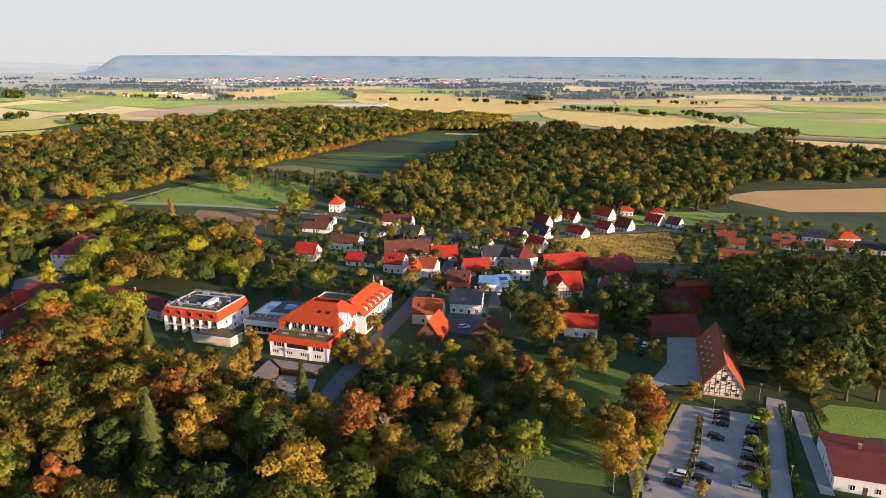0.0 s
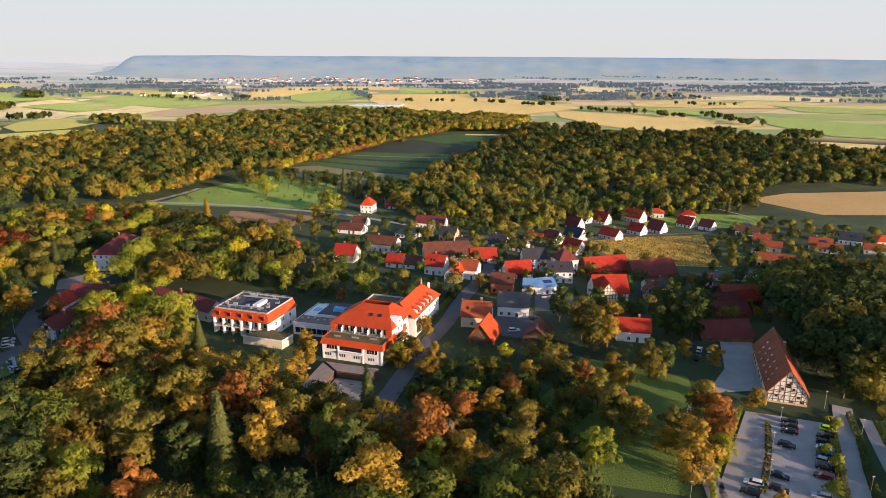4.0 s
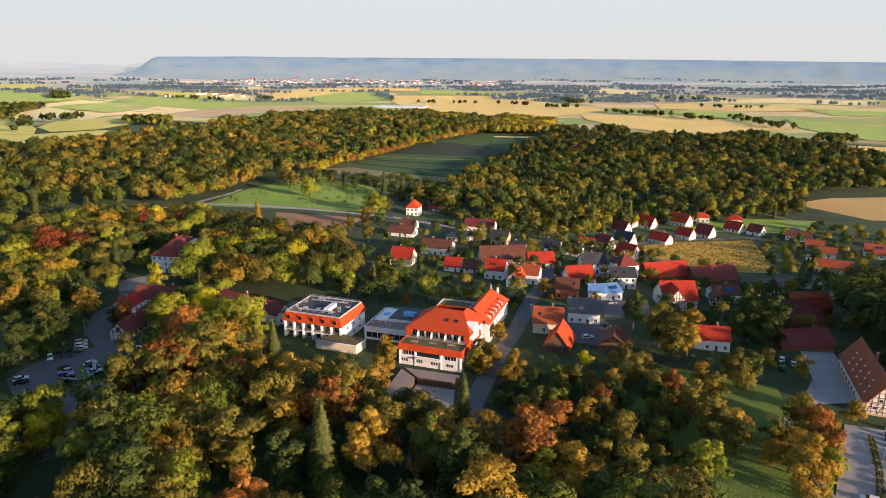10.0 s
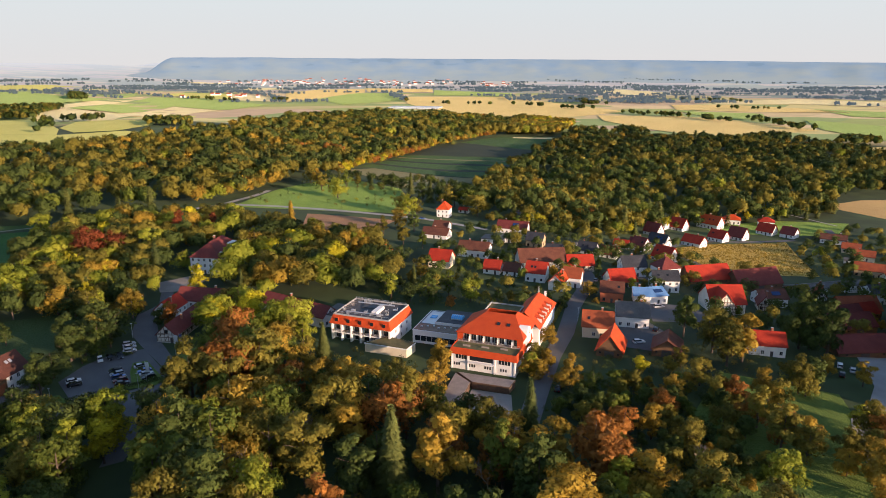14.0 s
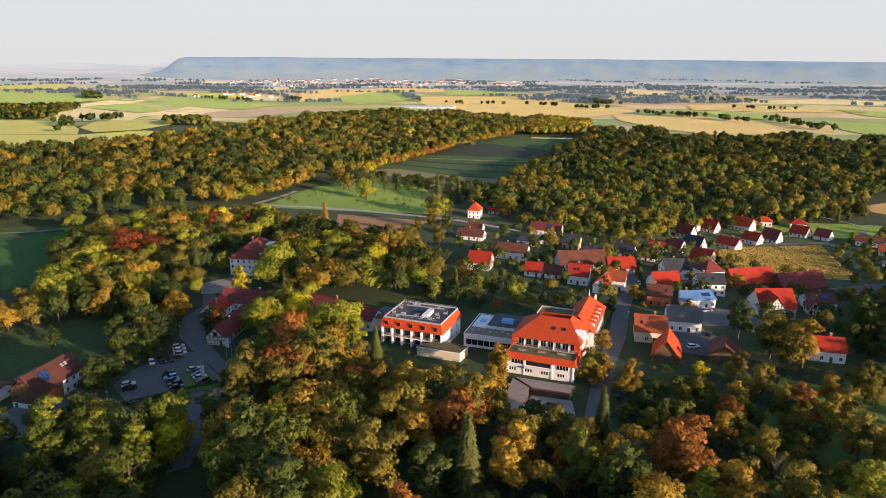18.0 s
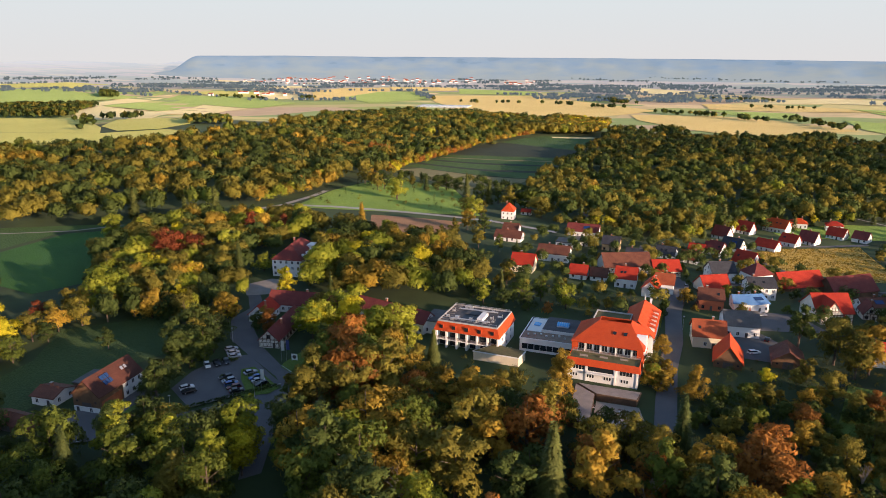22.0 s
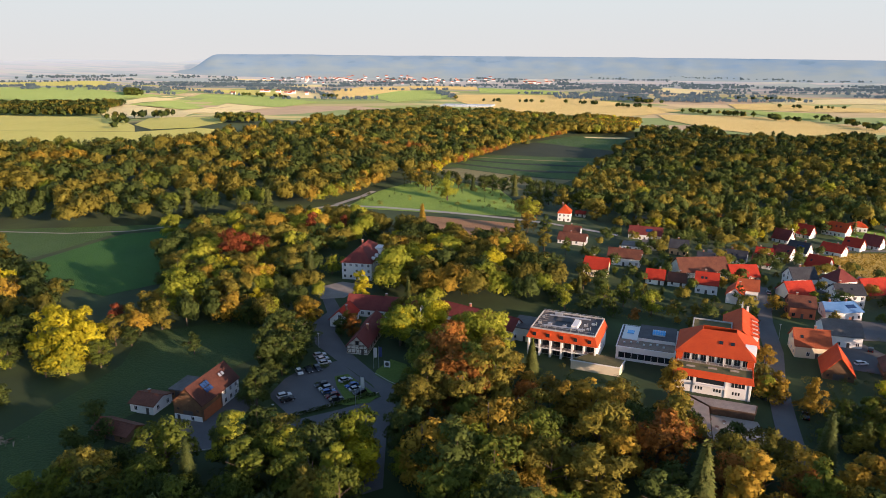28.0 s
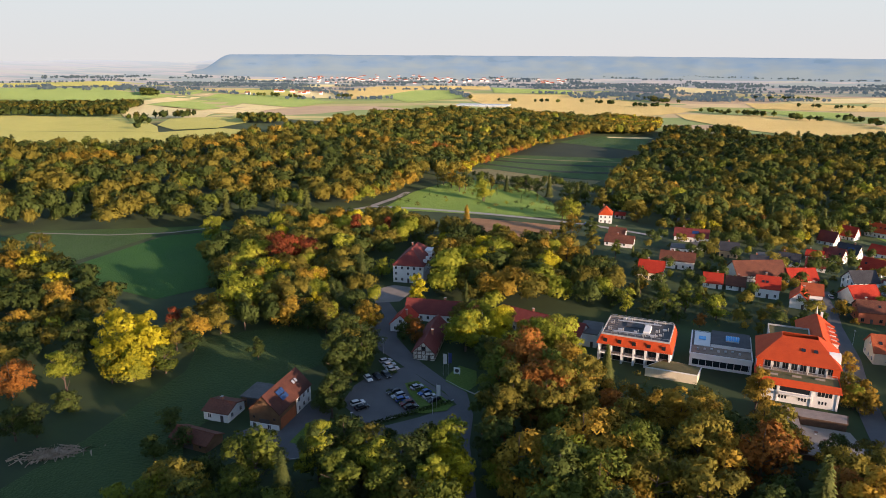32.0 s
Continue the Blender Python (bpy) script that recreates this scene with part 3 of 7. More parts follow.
far_field([(735, 1477), (820, 1319), (935, 1201), (768, 993), (656, 1066), (653, 1131), (656, 1265)], M_FIELDGREEN, "bright green field beside the track")
far_field([(549, 1008), (603, 994), (709, 919), (606, 790), (564, 887), (523, 956)], M_GOLDFIELD, "golden field at the side of the woods")
far_field([(794, 2148), (1157, 2306), (1317, 2111), (1182, 1900), (998, 2030), (766, 2033)], M_STRAW, "straw field below the hedgerow trees")
far_field([(699, 3287), (905, 2721), (677, 2543), (596, 2933)], M_STRAW, "pink straw field on the plain")
far_field([(624, 2008), (810, 1980), (910, 1857), (964, 1690), (737, 1712), (569, 1795)], M_GOLDFIELD, "golden field behind the tree rows")
far_field([(932, 1812), (1174, 1597), (1069, 1458), (892, 1567)], M_FIELDGREEN, "dark green field on the plain")

far_field([(-980, 770), (-700, 765), (-430, 790), (-385, 880), (-470, 930), (-549, 905), (-591, 914), (-756, 947), (-941, 983)], M_YELLOWFIELD, "yellow-green field along the edge of the wood")

# ---- houses ----
def window_meshes(w, h, frame_mat):
    bm = bmesh.new()
    f = 0.09
    for a in ((-w / 2, w / 2, -h / 2, -h / 2 + f), (-w / 2, w / 2, h / 2 - f, h / 2), (-w / 2, -w / 2 + f, -h / 2 + f, h / 2 - f), (w / 2 - f, w / 2, -h / 2 + f, h / 2 - f), (-f / 2, f / 2, -h / 2 + f, h / 2 - f)):
        box(bm, a[0], a[1], -0.09, 0.02, a[2], a[3])
    g = boxed(-w / 2 + f, w / 2 - f, -0.045, 0.0, -h / 2 + f, h / 2 - f)
    return mesh_of("window_frame", bm, frame_mat), mesh_of("pane", g, M_GLASS)


WIN = window_meshes(1.15, 1.45, M_FRAME)
WIN_DARK = window_meshes(1.15, 1.45, M_DARKFRAME)
WIN_SMALL = window_meshes(0.75, 0.8, M_DARKFRAME)


def window(parent, win, x, y, z, turn):
    f = shared("window", win[0], parent, pose(x, y, z, 0, 0, turn))
    shared("pane", win[1], f, Matrix())
    return f


HOUSES = [0]
BLOCK = [(-76, 250, 17), (-49, 247, 16), (-33, 226, 16), (-24, 245, 14), (-14, 262, 12), (-69, 233, 9), (-38, 206, 8), (-47, 197, 7), (-38, 194, 7)]


def gable_walls(bm, w, d, he, hr, along):
    """Walls with gables, 1.5 m down into the ground."""
    lo = -1.5
    if along:
        pts = [(-w / 2, -d / 2), (w / 2, -d / 2), (w / 2, d / 2), (-w / 2, d / 2)]
    else:
        pts = [(-w / 2, -d / 2), (w / 2, -d / 2), (w / 2, d / 2), (-w / 2, d / 2)]
    prism(bm, pts, lo, he)
    e = 0.02
    if hr > 0.6:
        if along:
            for s in (-1, 1):
                x0, x1 = sorted((s * w / 2, s * (w / 2 - 0.3)))
                v = [bm.verts.new((x, y, z)) for x in (x0, x1) for y, z in ((-d / 2, he - e), (d / 2, he - e), (0, he + hr - 0.1))]
                for f in ((0, 1, 2), (5, 4, 3), (0, 3, 4, 1), (1, 4, 5, 2), (2, 5, 3, 0)):
                    bm.faces.new([v[i] for i in f])
        else:
            for s in (-1, 1):
                y0, y1 = sorted((s * d / 2, s * (d / 2 - 0.3)))
                v = [bm.verts.new((x, y, z)) for y in (y0, y1) for x, z in ((-w / 2, he - e), (w / 2, he - e), (0, he + hr - 0.1))]
                for f in ((0, 1, 2), (5, 4, 3), (0, 3, 4, 1), (1, 4, 5, 2), (2, 5, 3, 0)):
                    bm.faces.new([v[i] for i in f])
    bmesh.ops.recalc_face_normals(bm, faces=bm.faces)
    return bm


def gable_roof(t, w, d, he, hr, along, mat, o=0.5, thick=0.22):
    if along:
        k = hr / (d / 2)
        for s in (-1, 1):
            y0, z0 = s * (d / 2 + o), he - k * o
            part("roof_slope", slab(bmesh.new(), [(-w / 2 - o, y0, z0 + 0.15), (w / 2 + o, y0, z0 + 0.15), (w / 2 + o, 0, he + hr + 0.15), (-w / 2 - o, 0, he + hr + 0.15)], thick), mat, t)
        part("ridge_cap", cone(bmesh.new(), (-w / 2 - o, 0, he + hr + 0.12), (w / 2 + o, 0, he + hr + 0.12), 0.14, 0.14), mat, t)
    else:
        k = hr / (w / 2)
        for s in (-1, 1):
            x0, z0 = s * (w / 2 + o), he - k * o
            part("roof_slope", slab(bmesh.new(), [(x0, -d / 2 - o, z0 + 0.15), (x0, d / 2 + o, z0 + 0.15), (0, d / 2 + o, he + hr + 0.15), (0, -d / 2 - o, he + hr + 0.15)], thick), mat, t)
        part("ridge_cap", cone(bmesh.new(), (0, -d / 2 - o, he + hr + 0.12), (0, d / 2 + o, he + hr + 0.12), 0.14, 0.14), mat, t)


def hip_roof(t, w, d, he, hr, mat, o=0.5, ridge=None, thick=0.22):
    a, b, z0, z1 = w / 2 + o, d / 2 + o, he - 0.1, he + hr
    if w >= d:
        r = (w - d) / 2 if ridge is None else ridge
        p, q = (-r, 0, z1), (r, 0, z1)
        quads = [[(-a, -b, z0), (a, -b, z0), q, p], [(a, b, z0), (-a, b, z0), p, q], [(a, -b, z0), (a, b, z0), q], [(-a, b, z0), (-a, -b, z0), p]]
    else:
        r = (d - w) / 2 if ridge is None else ridge
        p, q = (0, -r, z1), (0, r, z1)
        quads = [[(a, -b, z0), (a, b, z0), q, p], [(-a, b, z0), (-a, -b, z0), p, q], [(-a, -b, z0), (a, -b, z0), p], [(a, b, z0), (-a, b, z0), q]]
    for k in quads:
        k = [c for i, c in enumerate(k) if (Vector(c) - Vector(k[i - 1])).length > 0.01]
        part("roof_slope", slab(bmesh.new(), k, thick), mat, t)


def timbering(t, w, z0, z1, y, turn, gable=0.0, step=1.5, dx=0.0):
    """Half-timber beams on a wall of width w, as pieces; gable gives the height of the triangle above z1."""
    m = pose(0, 0, 0, 0, 0, turn)
    h = z1 - z0

    def beam(x0, za, x1, zb, r=0.11):
        d = Vector((x1 - x0, 0, zb - za))
        ob = shared("beam", BEAM, t, m @ Matrix.Translation((dx + (x0 + x1) / 2, y - 0.02, (za + zb) / 2)) @ pose(0, 0, 0, 0, -math.degrees(math.atan2(d.z, d.x)), 0) @ Matrix.Diagonal((d.length, 1, r / 0.11, 1)))
        return ob

    n = max(2, round(w / step))
    for k in range(n + 1):
        x = -w / 2 + 0.12 + (w - 0.24) * k / n
        top = z1 + gable * (1 - abs(x) / (w / 2)) - 0.2 if gable else z1
        beam(x, z0, x, max(top, z0 + 0.5))
        if k < n and k % 2 == 0:
            beam(x, z0 + 0.1, x + w / n, z1 - 0.1, 0.09)
    lv = z0
    while lv < z1 + gable - 0.8:
        half = w / 2 if lv <= z1 else w / 2 * (1 - (lv - z1) / gable)
        beam(-half + 0.1, lv + 0.1, half - 0.1, lv + 0.1)
        lv += 1.5 if gable else h / 2
    beam(-w / 2 + 0.1, z1 - 0.1, w / 2 - 0.1, z1 - 0.1)


BEAM = mesh_of("beam", boxed(-0.5, 0.5, -0.05, 0.04, -0.08, 0.08), M_BEAM)


def house(x, y, turn, w, d, he, hr, style, roof, wall, name="house"):
    """One village house. Its front wall faces the drone's side; style: a ridge along the front, p gable to the front,
    h hipped, f flat, s shallow, x along with a cross gable."""
    i = HOUSES[0]
    HOUSES[0] += 1
    rnd = random.Random(100 + i)
    kind = {"a": "gabled", "p": "front-gabled", "h": "hipped", "f": "flat-roofed", "s": "low-pitched", "x": "cross-gabled"}[style]
    size = "small" if w < 8 else "long" if w > 15 else ""
    barn = wall in ("wood",) or (wall == "timber" and w > 12)
    what = "barn" if barn else "house"
    label = " ".join(("%s %s %s %s with a %s roof" % (size, WALL_WORD[wall], kind, what, ROOF_WORD[roof])).split())
    t = empty(what if name == "house" else name, pose(x, y, ground(x, y), 0, 0, turn), label, what, "village houses")
    BLOCK.append((x, y, math.hypot(w, d) / 2 + 1.5))
    along = style in "ahsxf"
    rm = ROOF[roof]
    if style == "h":
        part("shell", gable_walls(bmesh.new(), w, d, he, 0, True), WALL[wall], t)
        hip_roof(t, w, d, he, hr, rm)
    elif style == "f":
        part("shell", gable_walls(bmesh.new(), w, d, he, 0, True), WALL[wall], t)
        part("roof", boxed(-w / 2 - 0.3, w / 2 + 0.3, -d / 2 - 0.3, d / 2 + 0.3, he + 0.003, he + 0.35), rm, t)
    else:
        part("shell", gable_walls(bmesh.new(), w, d, he, hr, along), WALL[wall], t)
        gable_roof(t, w, d, he, hr, along, rm)
    if style == "x":
        cw = d * 0.62
        bm = prism(bmesh.new(), [(-w / 2 + 0.4, -d / 2 - 2.4), (-w / 2 + 0.4 + cw, -d / 2 - 2.4), (-w / 2 + 0.4 + cw, -d / 2), (-w / 2 + 0.4, -d / 2)], -1.5, he)
        cx = -w / 2 + 0.4 + cw / 2
        v = [bm.verts.new(p) for p in ((cx - cw / 2, -d / 2 - 2.4, he), (cx + cw / 2, -d / 2 - 2.4, he), (cx, -d / 2 - 2.4, he + hr - 0.6))]
        bm.faces.new(v)
        part("cross_wing", bm, WALL[wall], t)
        cx0 = cx
        for s in (-1, 1):
            part("wing_roof", slab(bmesh.new(), [(cx + s * (cw / 2 + 0.5), -d / 2 - 2.9, he - 0.5), (cx + s * (cw / 2 + 0.5), 0, he - 0.5), (cx, 0, he + hr - 0.25), (cx, -d / 2 - 2.9, he + hr - 0.25)], 0.2), rm, t)
    win = WIN_DARK if wall in ("tan", "timber", "brick") else WIN
    if not barn:
        floors = max(1, int((he + 0.4) / 2.7))
        for f in range(floors):
            z = 1.6 + f * 2.75
            if z + 0.75 > he:
                continue
            n = max(2, int(w / 2.7))
            for k in range(n):
                xx = -w / 2 + w * (k + 0.5) / n
                if f == 0 and k == n // 2:
                    dr = part("door", boxed(xx - 0.5, xx + 0.5, -d / 2 - 0.05, -d / 2 + 0.02, 0.0, 2.1, bevel=0.02), M_DOOR, t)
                    continue
                if rnd.random() < 0.9:
                    window(t, win, xx, -d / 2, z, 0)
            for s, turn2 in ((1, 90), (-1, -90)):
                m = max(2, int(d / 3.2))
                for k in range(m):
                    if rnd.random() < 0.85:
                        window(t, win, s * w / 2, -d / 2 + d * (k + 0.5) / m, z, turn2)
        if style in "ax" and hr > 2.6:
            window(t, win, w / 2, 0, he + hr * 0.3, 90)
            window(t, win, -w / 2, 0, he + hr * 0.3, -90)
        if style == "p" and hr > 2.6:
            window(t, win, 0, -d / 2, he + hr * 0.3, 0)
        if style != "f":
            cx, cy = (rnd.uniform(-0.3, 0.3) * w, rnd.uniform(0.05, 0.16) * d)
            if style == "p":
                cx, cy = rnd.uniform(0.1, 0.2) * w, rnd.uniform(-0.2, 0.2) * d
            c = part("chimney", boxed(cx - 0.35, cx + 0.35, cy - 0.35, cy + 0.35, he, he + hr + 0.9, bevel=0.03), M_CHIM, t)
            part("chimney_cap", boxed(cx - 0.43, cx + 0.43, cy - 0.43, cy + 0.43, he + hr + 0.9, he + hr + 1.02), M_KERB, c)
        if style == "a" and hr > 3.2 and rnd.random() < 0.6:
            for k in range(rnd.choice((1, 2))):
                u = rnd.uniform(-0.32, 0.32) * w
                yy = -d * 0.25
                zz = he + hr * 0.5
                sl = math.degrees(math.atan2(hr, d / 2))
                s = part("skylight", boxed(-0.5, 0.5, -0.6, 0.6, 0.0, 0.14, bevel=0.02), M_GLASS, t)
                s.matrix_local = pose(u, yy, zz + 0.16, sl, 0, 0)
        if style == "a" and w > 8 and rnd.random() < 0.1:
            s = part("solar_panel", boxed(-1.9, 1.9, -1.1, 1.1, 0.0, 0.1), M_SOLAR, t, "dark blue solar panels")
            s.matrix_local = pose(w * 0.12, -d * 0.25, he + hr * 0.5 + 0.2, math.degrees(math.atan2(hr, d / 2)), 0, 0)
    else:
        part("barn_door", boxed(-1.6, 1.6, -d / 2 - 0.08, -d / 2 + 0.02, 0, min(3.0, he - 0.3), bevel=0.02), M_DOOR, t)
        for k in (-0.34, 0.34):
            window(t, WIN_SMALL, k * w, -d / 2, he * 0.6, 0)
    if wall == "timber" and he > 3:
        timbering(t, w, 0.4, he, -d / 2, 0, hr if style == "p" else 0)
        timbering(t, d, 0.4, he, -w / 2, 90, hr if style in "ax" else 0)
        if style == "x":
            timbering(t, cw, 0.4, he, -d / 2 - 2.4, 0, hr - 0.6, 1.3, cx0)
    return t

house(-47.0, 470.7, -13, 8.3, 11, 5.9, 4.8, "h", "orange", "white")
house(-80.7, 356.0, -25, 7.5, 8.0, 3.4, 4.6, "h", "orange", "cream")
house(-32.4, 493.9, -20, 6.7, 5.5, 2.5, 1.5, "a", "red", "timber")
house(-3.9, 427.1, -20, 19.0, 9.9, 3.9, 3.8, "a", "maroon", "white")
house(6.6, 472.7, -20, 10.3, 9.9, 3.9, 3.3, "a", "grey", "white")
house(-48.9, 422.4, -20, 9.2, 8.8, 2.7, 2.8, "a", "brown", "white")
house(-52.2, 400.1, -20, 15.3, 9.9, 2.7, 3, "a", "brown", "white")
house(-49.8, 339.2, -20, 11.0, 9.9, 4.1, 4.4, "a", "red", "cream")
house(-31.8, 359.1, -20, 16.1, 9.9, 4.4, 3.4, "a", "brown", "white")
house(-19.1, 392.7, -20, 12.3, 9.9, 2.9, 0.8, "f", "grey", "white")
house(-8.5, 397.8, -20, 8.4, 8.8, 3.1, 1.7, "a", "grey", "white")
house(5.4, 391.3, -20, 9.4, 11, 4.4, 3.4, "a", "slate", "tan")
house(12.3, 368.0, -20, 8.1, 9.9, 3.4, 3, "a", "slate", "white")
house(1.2, 344.3, 5, 23.6, 13.2, 3.7, 5.3, "a", "brown", "timber")
house(20.5, 341.4, 2, 13.1, 11, 3.1, 4.2, "a", "red", "timber")
house(-24.3, 328.6, -20, 8.1, 8.8, 2.7, 3.4, "a", "red", "white")
house(-15.0, 326.0, -20, 7.7, 8.8, 2.5, 3, "a", "brown", "white")
house(-4.4, 317.5, -20, 9.3, 11, 4.7, 4, "a", "red", "white")
house(11.2, 310.3, -20, 8.0, 9.9, 4.9, 3.4, "a", "rust", "white")
house(3.5, 304.3, -26, 6.6, 9.9, 4.3, 3.2, "p", "orange", "white")
house(24.2, 289.4, -14, 9.7, 9.9, 4.9, 3.4, "a", "brown", "brick")
house(34.5, 314.7, 9, 12.4, 11, 2.9, 4.8, "a", "red", "timber")
house(46.1, 336.2, 4, 11.8, 9.9, 5.4, 4.2, "a", "slate", "white")
house(36.9, 289.5, -11, 6.5, 9.9, 3.9, 2.1, "a", "blue", "white")
house(42.4, 291.1, 11, 8.4, 12.1, 3.9, 2.1, "a", "blue", "white")
house(53.8, 310.0, -2, 11.6, 9.9, 5.9, 3.4, "a", "slate", "white")
house(60.6, 328.8, 15, 10.5, 9.9, 7.3, 4.8, "h", "maroon", "white")
house(25.1, 261.3, -12, 12.3, 13.2, 4.7, 3.8, "s", "grey", "white")
house(9.0, 250.0, -13, 11.2, 11, 4.5, 4.4, "a", "rust", "cream")
house(10.2, 233.5, -21, 9.1, 12.1, 2.4, 5.7, "p", "orange", "wood")
house(29.9, 232.6, -21, 9.8, 11, 2.9, 3.4, "p", "brown", "wood")
house(25.7, 391.7, -20, 7.2, 7.7, 2.5, 0.4, "f", "grey", "white")
house(34.0, 382.0, -30, 10.1, 9.9, 2.7, 3.8, "a", "slate", "white")
house(45.0, 375.3, -30, 9.1, 9.9, 2.7, 3.6, "a", "maroon", "white")
house(60.7, 409.0, -30, 8.5, 7.7, 2.5, 2.5, "a", "red", "white")
house(70.7, 409.0, -30, 9.2, 9.9, 2.9, 4.2, "a", "maroon", "white")
house(100.1, 471.4, -50, 10.6, 9.4, 3.1, 5.6, "a", "maroon", "white")
house(114.7, 497.5, -50, 6.2, 9.4, 3.1, 5.1, "a", "maroon", "white")
house(127.1, 497.5, -50, 10.9, 9.4, 3.1, 5.9, "a", "red", "white")
house(155.1, 509.0, -50, 16.5, 10.4, 4.1, 5.4, "a", "orange", "white")
house(177.4, 523.0, -21, 12.1, 9.9, 3.9, 3.2, "h", "orange", "white")
house(188.8, 489.0, -50, 11.5, 9.4, 2.9, 4.9, "a", "red", "white")
house(199.8, 513.9, -22, 11.4, 8.8, 4.1, 2.8, "h", "red", "white")
house(201.0, 480.1, -50, 9.7, 9.4, 2.9, 4.4, "a", "maroon", "white")
house(142.8, 463.1, -50, 10.8, 9.4, 3.3, 4.6, "a", "red", "white")
house(117.1, 439.8, -50, 13.1, 9.4, 3.3, 3.9, "a", "red", "white")
house(160.5, 472.3, -50, 11.0, 10.4, 2.9, 5.9, "a", "maroon", "white")
house(89.9, 427.5, -50, 12.1, 9.4, 3.1, 5.1, "a", "slate", "white")
house(71.3, 405.8, -50, 8.4, 9.4, 3.1, 5.1, "a", "maroon", "white")
house(77.4, 379.3, -50, 11.0, 10.4, 3.1, 5.4, "a", "red", "white")
house(61.7, 333.3, 2, 9.6, 11, 4.9, 3.8, "h", "maroon", "white")
house(82.0, 332.6, 11, 22.6, 13.2, 3.1, 5.7, "a", "red", "wood")
house(105.2, 330.1, 15, 24.6, 13.2, 3.4, 6.2, "a", "maroon", "wood")
house(70.0, 283.1, -0, 14.6, 14.3, 4.9, 6.1, "x", "red", "timber")
house(97.8, 297.7, 1, 12.2, 9.9, 4.1, 3, "a", "brown", "white")
house(90.9, 288.8, -17, 5.3, 8.8, 3.3, 3.8, "p", "maroon", "timber")
house(223.4, 463.9, -30, 16.0, 9.9, 3.3, 2.7, "a", "brown", "white")
house(221.5, 439.7, -30, 10.8, 9.9, 3.3, 2.8, "a", "rust", "cream")
house(219.3, 421.9, -30, 11.4, 9.9, 3.3, 2.8, "a", "rust", "cream")
house(204.1, 411.7, -30, 6.2, 6.6, 2.5, 0.4, "f", "grey", "white")
house(200.1, 382.0, -30, 19.6, 9.9, 4.5, 3.2, "a", "rust", "tan")
house(199.3, 362.4, -7, 11.0, 9.9, 4.3, 3, "a", "rust", "cream")
house(252.3, 423.1, -30, 13.4, 9.9, 3.5, 4.2, "a", "rust", "white")
house(280.8, 435.5, -30, 13.9, 9.9, 3.5, 4.2, "a", "slate", "white")
house(301.0, 430.6, -9, 13.6, 9.9, 3.5, 3.4, "h", "orange", "cream")
house(282.9, 410.8, -30, 15.0, 9.9, 3.3, 3, "a", "rust", "white")
house(299.4, 403.9, -30, 16.8, 9.9, 3.3, 3.2, "a", "slate", "white")
house(254.4, 415.8, -30, 13.9, 8.8, 2.9, 2.7, "a", "rust", "white")
house(240.8, 375.2, -30, 11.3, 9.9, 3.5, 3.2, "a", "rust", "cream")
house(128.5, 311.1, -21, 4.8, 9.9, 3.9, 3.8, "p", "red", "white")
house(134.7, 294.4, 4, 18.2, 12.1, 3.3, 4.8, "a", "rust", "wood")
house(163.3, 322.2, -1, 10.3, 9.9, 5.9, 2.8, "a", "slate", "white")
house(146.3, 338.8, 12, 43.0, 7.7, 2.7, 1.1, "s", "grey", "white")
house(100.9, 238.4, 3, 20.1, 12.1, 2.5, 4.4, "a", "maroon", "wood")
house(116.2, 266.7, 12, 16.3, 11, 2.9, 4.2, "a", "maroon", "wood")
house(135.5, 288.6, 15, 8.7, 8.8, 3.3, 3.6, "a", "red", "wood")
house(118.7, 279.1, 13, 17.9, 9.9, 2.9, 4, "a", "maroon", "wood")
house(65.4, 234.4, -13, 12.1, 9.9, 4.3, 3.4, "a", "red", "white")

# ---- the hotel: west block, pool link, main house and its wing ----
def local(parent, u0, u1, v0, v1, z0, z1, name, mat, bevel=0.0, label=""):
    return part(name, boxed(u0, u1, v0, v1, z0, z1, bevel=bevel), mat, parent, label)


M_ROOFO = ROOF["orange"]
M_TIMBERDECK = surface("weathered_boards", (0.22, 0.18, 0.155), (0.36, 0.30, 0.25), 0.5, 6)
M_ROOFGRAVEL = surface("roof_gravel", (0.17, 0.125, 0.09), (0.30, 0.225, 0.16), 0.4, 5)


def sloped(t, name, quad, thick=0.2, mat=None):
    return part(name, slab(bmesh.new(), quad, thick), mat or M_ROOFO, t)


def mansard(t, w, d, z0, z1, run, o=0.5):
    """Four steep tiled skirts round a flat roof."""
    a, b = w / 2 + o, d / 2 + o
    c, e = a - run, b - run
    for q in ([(-a, -b, z0), (a, -b, z0), (c, -e, z1), (-c, -e, z1)], [(a, -b, z0), (a, b, z0), (c, e, z1), (c, -e, z1)],
              [(a, b, z0), (-a, b, z0), (-c, e, z1), (c, e, z1)], [(-a, b, z0), (-a, -b, z0), (-c, -e, z1), (-c, e, z1)]):
        sloped(t, "roof_skirt", q)
    return c, e


